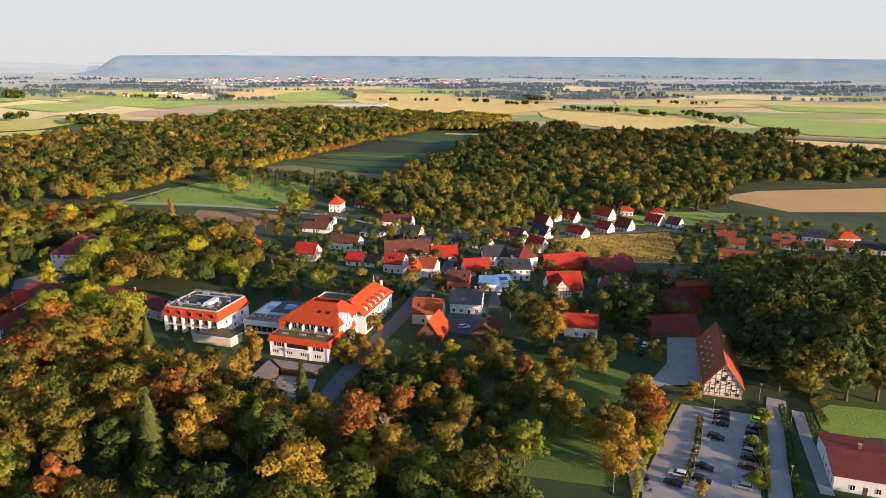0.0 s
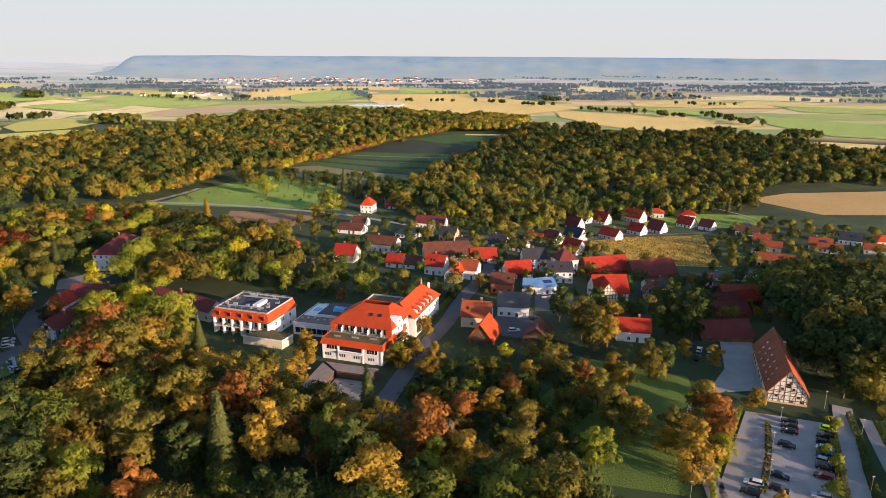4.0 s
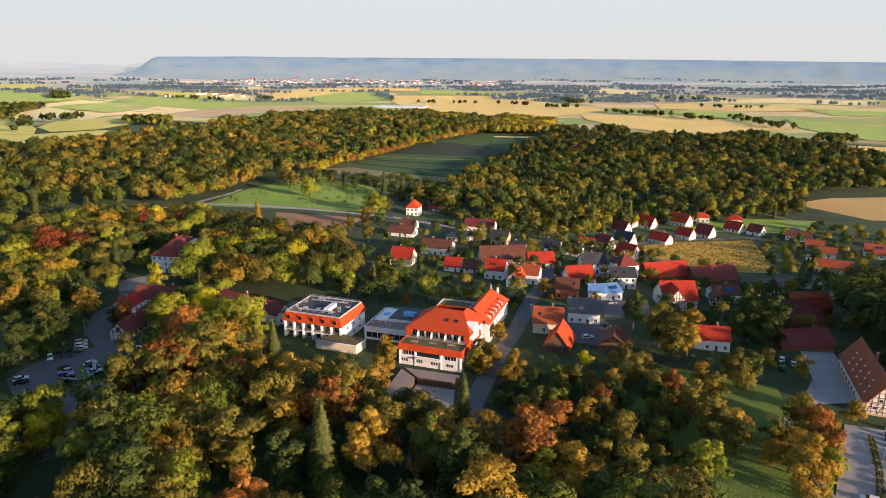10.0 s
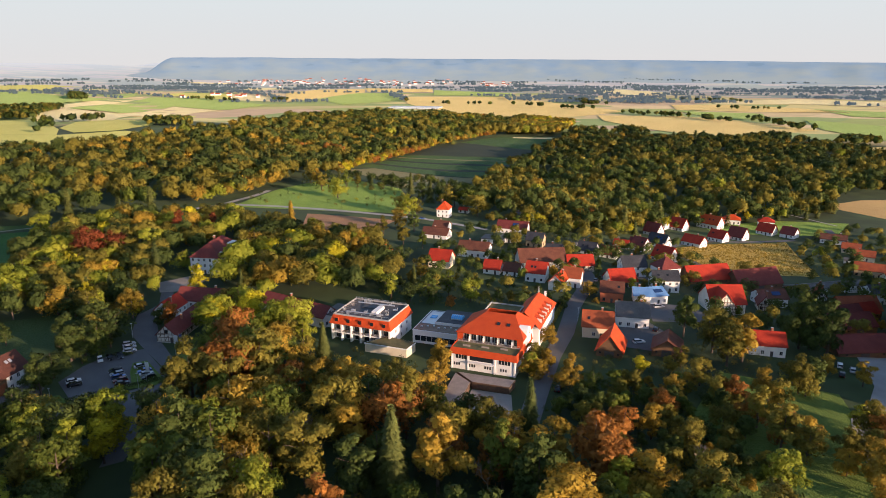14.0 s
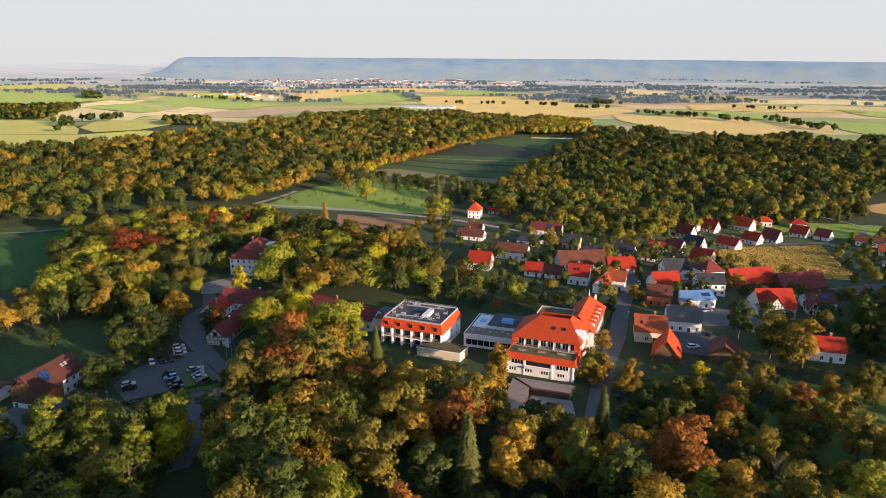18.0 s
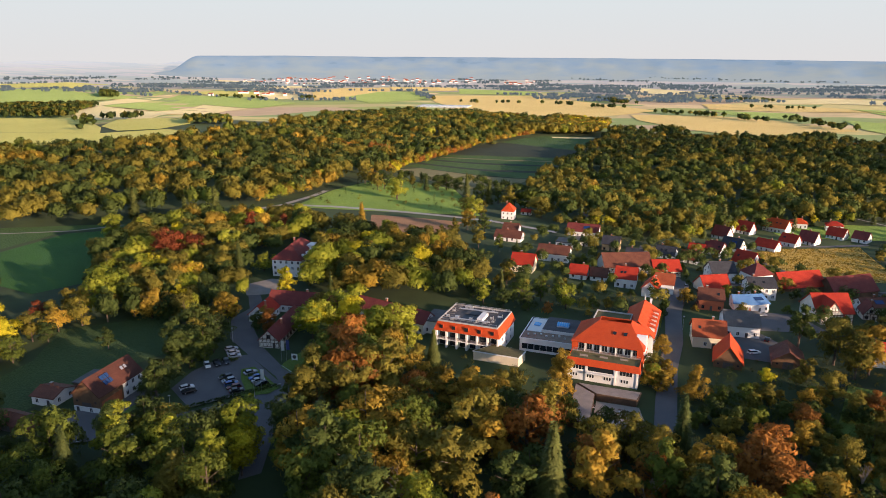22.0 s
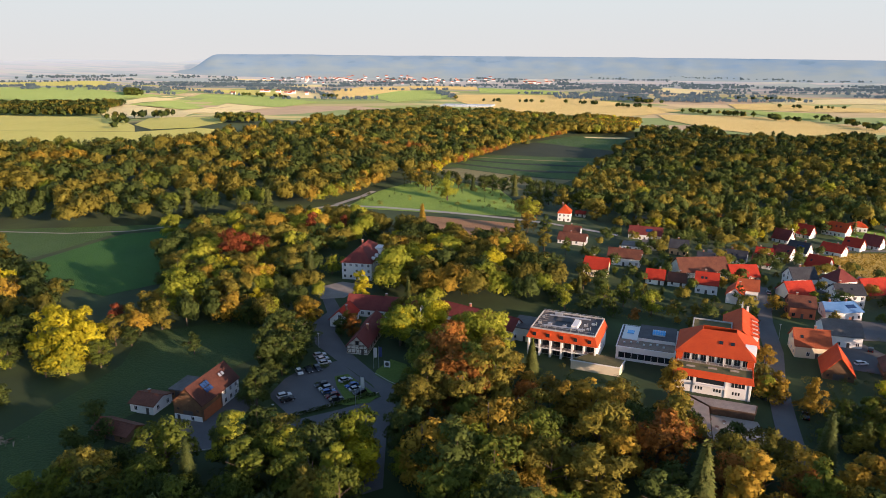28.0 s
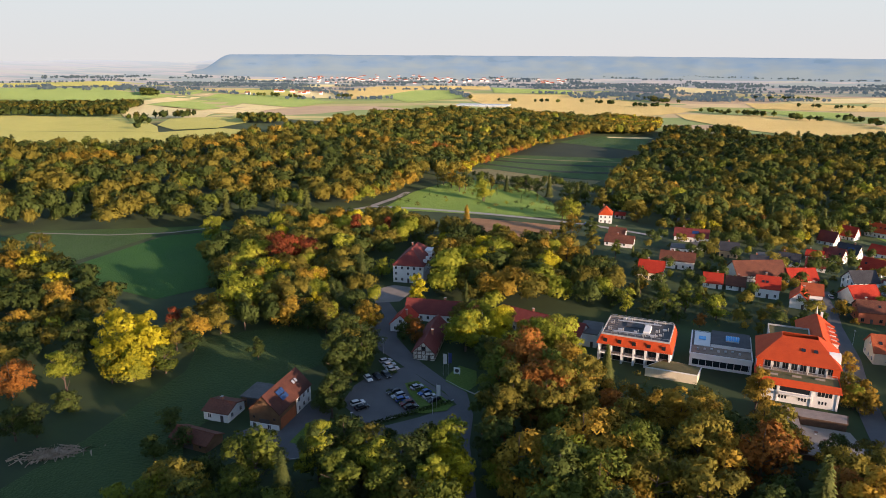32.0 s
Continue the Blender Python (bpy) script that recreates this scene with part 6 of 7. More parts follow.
def scatter(poly, step, seed, keep=1.0, margin=0.0):
    g = random.Random(seed)
    x0, x1 = min(p[0] for p in poly), max(p[0] for p in poly)
    y0, y1 = min(p[1] for p in poly), max(p[1] for p in poly)
    out, row, y = [], 0, y0
    while y <= y1:
        x = x0 + (step / 2 if row % 2 else 0)
        while x <= x1:
            px, py = x + g.uniform(-0.38, 0.38) * step, y + g.uniform(-0.38, 0.38) * step
            if inside(px, py, poly) and g.random() < keep:
                out.append((px, py))
            x += step
        y += step * 0.87
        row += 1
    return out


def free(x, y, room=2.0):
    if any(math.hypot(x - bx, y - by) < r * 0.8 + room for bx, by, r in BLOCK):
        return False
    return not any(inside(x, y, p) for p in CLEAR)


def grove(poly, step, seed, mix, dens="near", size=(0.8, 1.1), keep=1.0, limit=None):
    """Single trees over a plan outline; mix is a list of (form, leaf, weight)."""
    g = random.Random(seed)
    for x, y in scatter(poly, step, seed, keep):
        if not free(x, y):
            continue
        form, leaf, _ = g.choices(mix, [m[2] for m in mix])[0]
        s = g.uniform(*size) * (0.85 if leaf == "rust" else 1)
        tree(x, y, form, leaf, dens, min(s, limit(x, y)) if limit else s)


FOREST_MATS = ["green", "dark", "olive", "lime", "yellow", "gold", "orange", "rust", "fir"]


def forest(name, spots, count, size, label, weights, hmin=11, hmax=21, firs=0.06, seed=1, near=False, mats=None):
    """One joined wood: crown prototypes set at many spots, each tree with its own leaf colour."""
    g = np.random.default_rng(seed)
    count, size = int(count * 1.5), size * 0.86
    protos = [dome(1.0, 0.80, count, size / 15, 40 + k) for k in range(8)]
    firp = [fir(1.0, 0.34, count, size / 11, 50 + k) for k in range(2)]
    qs, ns, idx = [], [], []
    w = np.array(weights, float) / sum(weights)
    for x, y in spots:
        # stands of one colour and of one height: both drift with the place
        drift = noise.noise(Vector((x * 0.012, y * 0.012, seed))) * 0.5 + 0.5
        m = int(np.searchsorted(np.cumsum(w), min(0.999, max(0.0, 0.4 * drift + 0.6 * g.random()))))
        m = min(m, len(FOREST_MATS) - 1)
        stand = min(1.0, max(0.0, 0.5 + 0.85 * noise.noise(Vector((x * 0.011, y * 0.016, 7.0)))))
        h = hmin + (hmax - hmin) * (0.5 * stand + 0.5 * g.random())
        if g.random() < firs:
            (p, pn), m, k = firp[g.integers(2)], 8, h * 1.15
        else:
            (p, pn), k = protos[g.integers(8)], h * g.uniform(0.66, 1.12)
        a = g.uniform(0, 2 * math.pi)
        c, s = math.cos(a), math.sin(a)
        turn = np.array(((c, s, 0), (-s, c, 0), (0, 0, 1.0)))
        qs.append(p * np.array((k, k, h)) @ turn + np.array((x, y, ground(x, y) - 0.3)))
        ns.append(pn @ turn)
        idx.append(np.full(len(p), m))
    mats = mats or [(SPRAY if near else BOUGH if count > 100 else LEAF)[k] for k in FOREST_MATS]
    ob = new(name, quads_mesh(name, np.concatenate(qs), mats, np.concatenate(idx), np.concatenate(ns)))
    return tagged(ob, label, "woodland", kind="stuff")


W1 = [(-140, 635), (-150, 700), (-100, 850), (30, 1065), (80, 1090), (140, 1150), (190, 1260), (150, 1330), (46, 1437), (-60, 1560), (-228, 1560), (-305, 1250), (-340, 980), (-372, 870), (-420, 770), (-485, 735), (-570, 745), (-700, 745), (-810, 745), (-800, 430), (-402, 410), (-304, 420), (-282, 440), (-255, 438), (-212, 470), (-232, 480), (-205, 500), (-196, 545)]
W2 = [(-30, 492), (-22, 600), (-2, 690), (35, 790), (70, 880), (130, 1000), (150, 1090), (185, 1200), (215, 1150), (300, 1170), (285, 1070), (340, 1100), (415, 1055), (470, 1105), (525, 1000), (530, 880), (565, 800), (700, 760), (760, 650), (440, 635), (330, 625), (270, 560), (230, 535), (150, 515), (120, 500), (75, 455), (40, 440), (0, 456), (-16, 470)]
MIXW = (22, 26, 30, 1, 0, 8, 8, 5, 0)
MIXF = (23, 28, 28, 2, 0, 8, 9, 4, 0)
spots1, spots2 = scatter(W1, 14.6, 3, 0.96), scatter(W2, 14.6, 5, 0.96)
far1, far2 = [p for p in scatter(W1, 14.8, 4, 0.96) if p[1] >= 800], [p for p in scatter(W2, 14.8, 6, 0.96) if p[1] >= 800]
MIXD = (20, 32, 30, 1, 0, 6, 7, 5, 0)
forest("woods", [p for i, p in enumerate(spots1) if p[1] < 560 and i % 9], 330, 1.1, "mixed autumn woodland in green, olive and orange", MIXF, 10, 25, seed=3)
forest("woods", [p for p in spots1 if 560 <= p[1] < 800], 180, 1.45, "mixed autumn woodland rising behind the meadow", MIXW, 10, 25, seed=13)
forest("woods", far1, 80, 2.2, "distant mixed autumn woodland on a low hill", MIXW, 9, 24, seed=4)
forest("woods", [p for p in spots2 if p[1] < 580], 320, 1.1, "dark green woodland edged with conifers behind the village", MIXD, 10, 23, firs=0.10, seed=5)
forest("woods", [p for p in spots2 if 580 <= p[1] < 800], 180, 1.45, "dark green woodland rising beyond the village", MIXD, 10, 23, firs=0.06, seed=15)
forest("woods", far2, 80, 2.2, "distant dark green woodland", MIXD, 9, 22, seed=6)

# trees that stand out, one by one
tree(-246.2, 225.7, "broad", "lime", "near", 0.80)
slender = tree(-255.5, 205.0, "broad", "lime", "near", 0.85, 4)
for c in slender.children:
    if c.name.startswith("crown"):
        c.matrix_local = Matrix.Translation((0, 0, 7.5)) @ Matrix.Diagonal((0.85, 0.85, 0.8, 1))
    else:
        c.matrix_local = Matrix.Diagonal((0.8, 0.8, 1.45, 1))
tree(-362.9, 341.7, "broad", "olive", "mid", 1.07)
tree(-356.9, 352.8, "broad", "olive", "mid", 1.07)
tree(-346.8, 315.7, "broad", "gold", "mid", 1.00)
tree(-336.4, 316.2, "broad", "yellow", "mid", 1.00)
tree(-313.9, 294.5, "broad", "yellow", "mid", 0.93)
tree(-304.9, 256.8, "broad", "gold", "near", 0.87)
tree(-275.8, 209.5, "broad", "orange", "near", 0.93)
tree(-258.7, 185.3, "broad", "dark", "near", 0.80)
tree(-254.2, 187.6, "broad", "dark", "near", 0.67)
tree(-253.1, 201.8, "broad", "dark", "near", 0.60)
tree(-249.2, 266.9, "broad", "rust", "mid", 0.67)
tree(-243.6, 264.2, "broad", "olive", "mid", 0.67)
tree(-243.0, 276.5, "broad", "olive", "mid", 0.67)
tree(-239.8, 283.3, "broad", "gold", "mid", 0.67)
tree(-235.3, 290.4, "broad", "olive", "mid", 0.67)
tree(-243.5, 249.0, "broad", "dark", "near", 0.60)
tree(-234.0, 245.7, "broad", "dark", "near", 0.53)
tree(-243.8, 311.8, "broad", "lime", "mid", 1.00)
tree(-262.2, 387.7, "broad", "lime", "mid", 0.87)
tree(-259.6, 408.0, "broad", "yellow", "mid", 0.87)
tree(-243.5, 351.5, "broad", "green", "mid", 0.93)
tree(-226.1, 321.2, "broad", "yellow", "mid", 1.00)
tree(-217.8, 314.9, "broad", "yellow", "mid", 0.93)
tree(-218.2, 348.3, "broad", "rust", "mid", 1.07)
tree(-203.7, 309.2, "broad", "gold", "mid", 0.87)
tree(-199.5, 347.1, "broad", "lime", "mid", 1.13)
tree(-185.1, 319.2, "fir", "fir", "mid", 0.89)
tree(-197.6, 277.0, "broad", "yellow", "mid", 0.73)
tree(-216.9, 281.0, "broad", "gold", "mid", 0.67)
tree(-212.1, 284.5, "broad", "dark", "mid", 0.67)
tree(-198.3, 319.6, "broad", "dark", "mid", 0.80)
tree(-204.3, 276.7, "broad", "dark", "mid", 0.60)
tree(-190.1, 278.9, "broad", "dark", "mid", 0.53)
tree(-191.8, 378.6, "broad", "gold", "mid", 0.87)
tree(-183.5, 397.8, "broad", "rust", "mid", 0.87)
tree(-163.5, 388.3, "broad", "dark", "mid", 0.80)
tree(-157.5, 296.0, "broad", "yellow", "mid", 0.87)
tree(-173.8, 268.9, "broad", "yellow", "mid", 0.60)
tree(-155.4, 256.9, "broad", "orange", "near", 0.67)
tree(-136.8, 251.9, "broad", "yellow", "near", 0.93)
tree(-124.5, 259.1, "broad", "yellow", "near", 1.00)
tree(-118.1, 245.5, "broad", "lime", "near", 0.80)
tree(-105.5, 246.4, "broad", "lime", "near", 1.13)
tree(-91.4, 228.0, "fir", "fir", "near", 0.74)
tree(-101.2, 241.4, "broad", "lime", "near", 0.80)
tree(-137.3, 291.5, "fir", "fir", "mid", 0.63)
tree(-176.2, 234.3, "broad", "dark", "near", 0.87)
tree(-173.4, 246.5, "broad", "dark", "near", 0.87)
tree(-173.5, 224.4, "broad", "dark", "near", 0.60)
tree(-177.7, 227.1, "broad", "dark", "near", 0.67)
tree(-208.6, 239.6, "broad", "dark", "near", 0.53)
tree(-218.1, 191.4, "broad", "dark", "near", 0.53)
tree(-211.8, 183.9, "small", "dark", "near", 1.08)
tree(-190.5, 174.9, "broad", "dark", "near", 0.60)
tree(-198.5, 169.6, "broad", "dark", "near", 0.60)
tree(-177.6, 205.2, "broad", "dark", "near", 0.60)
tree(-216.8, 178.2, "small", "dark", "near", 1.08)
tree(-156.5, 188.4, "small", "dark", "near", 0.77)
tree(-148.9, 188.8, "small", "dark", "near", 0.77)
tree(-171.5, 171.7, "broad", "lime", "near", 1.0)
tree(-166.5, 176.5, "broad", "dark", "near", 1.1)
tree(-161.5, 172.5, "broad", "olive", "near", 1.1)
tree(-139.2, 174.4, "broad", "yellow", "near", 0.80)
tree(-117.2, 172.9, "broad", "yellow", "near", 0.80)
tree(-105.2, 171.1, "broad", "lime", "near", 0.80)
tree(-127.6, 188.6, "broad", "rust", "near", 0.60)
tree(-72.0, 289.3, "broad", "lime", "mid", 0.73)
tree(-55.9, 290.0, "broad", "green", "mid", 0.73)
tree(-46.9, 293.8, "broad", "green", "mid", 0.73)
tree(-37.6, 284.3, "broad", "lime", "mid", 0.73)
tree(-46.4, 276.4, "small", "orange", "mid", 0.92)
tree(-76.0, 297.7, "broad", "dark", "mid", 0.67)
tree(-63.5, 286.4, "broad", "dark", "mid", 0.60)
tree(-53.5, 282.0, "broad", "dark", "mid", 0.53)
tree(-21.0, 213.5, "broad", "lime", "near", 0.53)
tree(-11.3, 237.3, "broad", "gold", "near", 0.53)
tree(-51.0, 159.7, "broad", "orange", "near", 0.93)
tree(-37.8, 156.0, "broad", "orange", "near", 1.00)
tree(-38.6, 173.0, "fir", "olive", "near", 0.6)
tree(-86.0, 189.7, "broad", "gold", "near", 1.00)
tree(-78.3, 193.2, "broad", "gold", "near", 1.00)
tree(-97.7, 171.4, "broad", "olive", "near", 0.93)
tree(-74.9, 179.4, "broad", "gold", "near", 0.80)
tree(-156.6, 167.7, "broad", "lime", "near", 0.93)
tree(-143.4, 159.5, "broad", "lime", "near", 0.93)
tree(-137.5, 164.0, "broad", "yellow", "near", 0.80)
tree(-140.7, 175.1, "broad", "yellow", "near", 0.73)
tree(-127.3, 170.1, "broad", "lime", "near", 0.67)
tree(-114.5, 172.2, "broad", "olive", "near", 0.80)
tree(-92.4, 161.5, "broad", "lime", "near", 0.67)
tree(-53.9, 186.9, "broad", "green", "near", 0.73)
tree(-51.0, 210.5, "broad", "gold", "near", 0.88, 3)
tree(-52.5, 197.8, "broad", "gold", "near", 0.73)
tree(-11.5, 206.2, "broad", "gold", "near", 0.55)
tree(-27.7, 181.6, "broad", "olive", "near", 0.45)
tree(45.6, 231.7, "broad", "olive", "near", 1.13)
tree(40.6, 246.3, "broad", "dark", "near", 1.00)
tree(51.4, 228.4, "broad", "olive", "near", 0.93)
tree(62.2, 207.2, "broad", "olive", "near", 0.60)
tree(77.7, 215.1, "small", "gold", "near", 1.08)
tree(37.3, 183.0, "broad", "orange", "near", 0.60)
tree(38.8, 167.9, "broad", "olive", "near", 0.87)
tree(42.5, 161.9, "broad", "olive", "near", 0.80)
tree(47.7, 191.6, "broad", "gold", "near", 0.60)
tree(65.9, 174.1, "broad", "olive", "near", 0.73)
tree(59.1, 164.1, "broad", "olive", "near", 0.73)
tree(69.4, 170.0, "broad", "orange", "near", 0.80)
tree(52.9, 146.3, "broad", "gold", "near", 0.93)
tree(28.9, 148.4, "broad", "lime", "near", 0.80)
tree(-6.4, 146.1, "broad", "olive", "near", 1.00)
tree(-11.4, 141.6, "broad", "lime", "near", 0.93)
tree(-1.8, 172.4, "broad", "orange", "near", 0.80)
tree(6.5, 174.4, "broad", "gold", "near", 0.67)
tree(14.5, 168.4, "broad", "olive", "near", 0.67)
tree(33.1, 195.4, "broad", "olive", "near", 0.60)
tree(31.7, 206.0, "broad", "olive", "near", 0.67)
tree(25.0, 215.4, "small", "olive", "near", 0.92)
tree(15.6, 215.6, "small", "yellow", "near", 0.92)
tree(-14.9, 219.1, "small", "gold", "near", 1.08)
tree(-18.9, 210.4, "small", "gold", "near", 1.08)
tree(-21.3, 213.4, "broad", "gold", "near", 0.53)
tree(13.8, 290.9, "broad", "gold", "mid", 0.60)
tree(3.0, 300.6, "broad", "dark", "mid", 0.53)
tree(79.9, 287.3, "broad", "dark", "mid", 0.67)
tree(101.4, 255.0, "broad", "dark", "near", 0.87)
tree(83.5, 237.5, "broad", "dark", "near", 0.67)
tree(118.8, 294.6, "broad", "dark", "mid", 0.80)
tree(154.5, 332.5, "broad", "dark", "mid", 0.67)
tree(-0.2, 188.6, "broad", "green", "near", 0.48)
tree(-9.5, 192.2, "broad", "dark", "near", 0.42)
tree(-16.5, 187.9, "broad", "green", "near", 0.38)
tree(53.9, 163.2, "broad", "olive", "near", 0.60)
tree(54.4, 152.8, "broad", "gold", "near", 0.80)
tree(51.2, 142.5, "broad", "gold", "near", 0.80)
tree(64.9, 159.0, "broad", "orange", "near", 0.73)
tree(62.6, 152.3, "broad", "lime", "near", 0.53)
tree(73.3, 184.3, "small", "gold", "near", 0.92)
tree(66.4, 179.7, "small", "lime", "near", 1.08)
tree(84.3, 179.1, "small", "gold", "near", 1.08)
tree(61.4, 198.4, "broad", "olive", "near", 0.53)
tree(47.0, 196.5, "broad", "gold", "near", 0.67)
tree(49.5, 191.5, "broad", "olive", "near", 0.60)
tree(90.2, 147.1, "small", "lime", "near", 0.77)
tree(82.6, 136.6, "small", "lime", "near", 0.77)
tree(101.5, 166.7, "small", "lime", "near", 0.62)
tree(68.3, 133.8, "small", "gold", "near", 0.62)
tree(90.5, 153.4, "small", "lime", "near", 0.62)
tree(110.8, 150.1, "small", "dark", "near", 0.62)
tree(211.5, 349.7, "broad", "rust", "mid", 0.93)
tree(198.4, 311.4, "broad", "olive", "mid", 0.93)
tree(217.6, 320.2, "broad", "gold", "mid", 0.80)
tree(165.7, 299.7, "broad", "gold", "mid", 1.00)
tree(245.9, 346.6, "broad", "olive", "mid", 0.80)
tree(259.5, 347.3, "broad", "olive", "mid", 0.80)
tree(29.8, 218.3, "broad", "olive", "near", 0.53)
tree(37.5, 194.1, "broad", "orange", "near", 0.60)
tree(28.2, 179.4, "broad", "olive", "near", 0.60)
tree(20.2, 200.4, "broad", "gold", "near", 0.53)
tree(13.8, 187.5, "broad", "orange", "near", 0.60)
tree(9.3, 201.0, "broad", "olive", "near", 0.53)
tree(3.8, 202.5, "small", "green", "near", 1.08)
tree(-3.5, 201.6, "broad", "green", "near", 0.53)
tree(-9.2, 209.4, "broad", "gold", "near", 0.60)

# trees round meadow, strip field and the white house
for x, y, form, leaf, size in (
        (-127.8, 519.7, "broad", "lime", 1.15), (-141.6, 564, "broad", "dark", 0.95), (-128.5, 574, "broad", "green", 0.9), (-146, 556, "broad", "olive", 0.9), (-107.8, 578.8, "fir", "fir", 0.75), (-98, 585, "broad", "dark", 0.95), (-91, 590, "broad", "dark", 1.0),
        (-153, 574, "broad", "gold", 0.9), (-160, 586, "broad", "olive", 1.0), (-120, 584, "broad", "olive", 0.75), (-82, 580, "broad", "dark", 0.8), (-74, 570, "fir", "fir", 0.9),
        (-57.6, 530, "fir", "fir", 1.05), (-63.3, 534, "broad", "dark", 1.1), (-50, 536, "broad", "dark", 1.2), (-71, 460, "broad", "lime", 1.0), (-76, 468, "broad", "olive", 0.95), (-66, 470, "broad", "olive", 0.8), (-38.8, 518, "broad", "dark", 1.35), (-44, 505, "broad", "olive", 1.15), (-30, 508, "broad", "green", 1.2),
        (-138.6, 404, "fir", "gold", 1.15), (-136, 400, "broad", "gold", 0.8), (-179, 420, "broad", "olive", 0.75), (-172, 414, "broad", "gold", 0.7), (-166, 424, "broad", "olive", 0.6), (-23.3, 481, "broad", "olive", 0.9), (7.4, 492, "broad", "olive", 0.9), (-76.4, 421.8, "broad", "gold", 0.85), (-66, 412, "broad", "dark", 0.8), (-84, 404, "broad", "olive", 0.7),
        (-178, 334, "broad", "lime", 0.8), (-152, 322, "broad", "olive", 0.95), (-148, 334, "broad", "olive", 1.15), (-146, 348, "broad", "gold", 1.2), (-156, 360, "broad", "olive", 1.0), (-151, 312, "broad", "green", 0.6)):
    tree(x, y, form, leaf, "mid", size)

# trees that half hide the lodge and its wings
for x, y, leaf, size in ((-139, 272, "olive", 0.75), (-131, 270, "lime", 0.85), (-157.5, 262, "gold", 0.55), (-123, 262, "olive", 0.8), (-116, 256, "gold", 0.75), (-160, 258, "dark", 0.5)):
    tree(x, y, "broad", leaf, "near", size)

# gardens between the park and the first houses, and the wood's edge behind the village
for x, y, form, leaf, size in ((-90.8, 334.6, "broad", "gold", 1.2), (-72, 346, "broad", "dark", 0.7), (-71, 378, "broad", "olive", 0.8), (-60, 372, "broad", "green", 0.6), (-74, 325, "broad", "dark", 0.7), (-60, 316, "broad", "olive", 0.7), (-92, 385, "broad", "olive", 0.7), (-107, 367, "broad", "olive", 1.0), (-114, 356, "broad", "gold", 1.1),
                              (48, 466, "broad", "gold", 1.15), (40, 470, "broad", "gold", 1.0), (56, 470, "broad", "orange", 0.9), (70, 492, "fir", "fir", 1.0), (79, 486, "fir", "fir", 1.1), (84, 478, "fir", "fir", 0.85), (30, 466, "broad", "lime", 0.8), (22, 460, "broad", "olive", 0.9), (64, 478, "broad", "olive", 0.9)):
    tree(x, y, form, leaf, "mid", size)

# ---- near wood, parks, orchard ----
CLEAR.append([(99, 423), (128, 447), (191, 465), (163, 371), (134, 365), (97, 375), (90, 400)])
NEARMIX = [("broad", "green", 3), ("broad", "dark", 3), ("broad", "olive", 7), ("broad", "lime", 2.5), ("broad", "gold", 5), ("broad", "orange", 2.2), ("broad", "rust", 0.3), ("fir", "fir", 0.2)]


def apart_from_others(x, y, room):
    return all((x - a) ** 2 + (y - b) ** 2 > room * room for a, b in PLANTED)


def open_front(x, y):
    """Trees stay low before the hotel's south front."""
    lim = 2.0
    if -104 < x < -50:
        lim = (0.34 * (234 - y) + 1.5) / 16
    if -56 <= x < -14:
        lim = (0.34 * (208 - y) + 3) / 16
    # low sun reaches the front across the garden
    for fx, fy in ((-36, 210), (-28, 208), (-46, 212)):
        along, across = (x - fx) * SUN.x + (y - fy) * SUN.y, (x - fx) * SUN.y - (y - fy) * SUN.x
        if along > 0 and abs(across) < 9:
            lim = min(lim, (2.5 + 0.165 * along) / 16)
    return max(0.3, lim)


DIMMIX = [("broad", "green", 4), ("broad", "dark", 7), ("broad", "olive", 5), ("broad", "lime", 1), ("broad", "gold", 1.2), ("broad", "orange", 0.5), ("fir", "fir", 0.3)]
grove([(-124, 138), (-124, 180), (-127, 214), (-118, 232), (-106, 222), (-86, 218), (-62, 212), (-58, 190), (-50, 182), (-30, 180), (-24, 160), (0, 150), (22, 140), (22, 138)], 11.6, 21, NEARMIX, "near", (0.95, 1.45), 0.95, open_front)
grove([(-122, 108), (-124, 136), (24, 136), (24, 104), (-60, 96)], 11.0, 23, DIMMIX, "near", (0.85, 1.3), 0.95)
grove([(-235, 112), (-208, 156), (-178, 172), (-150, 172), (-138, 158), (-128, 112)], 10.5, 22, [("broad", "dark", 6), ("broad", "green", 4), ("broad", "olive", 3), ("broad", "lime", 1.2), ("fir", "fir", 0.6)], "near", (0.8, 1.15))
# unseen tall wood, added to throw shade over the farm valley
forest("woods", scatter([(-300, 10), (-100, -10), (-64, 78), (-120, 96), (-240, 96)], 11, 57), 210, 1.4, "unseen tall woodland added to shade the valley", MIXW, 30, 37, 0.05, 57)
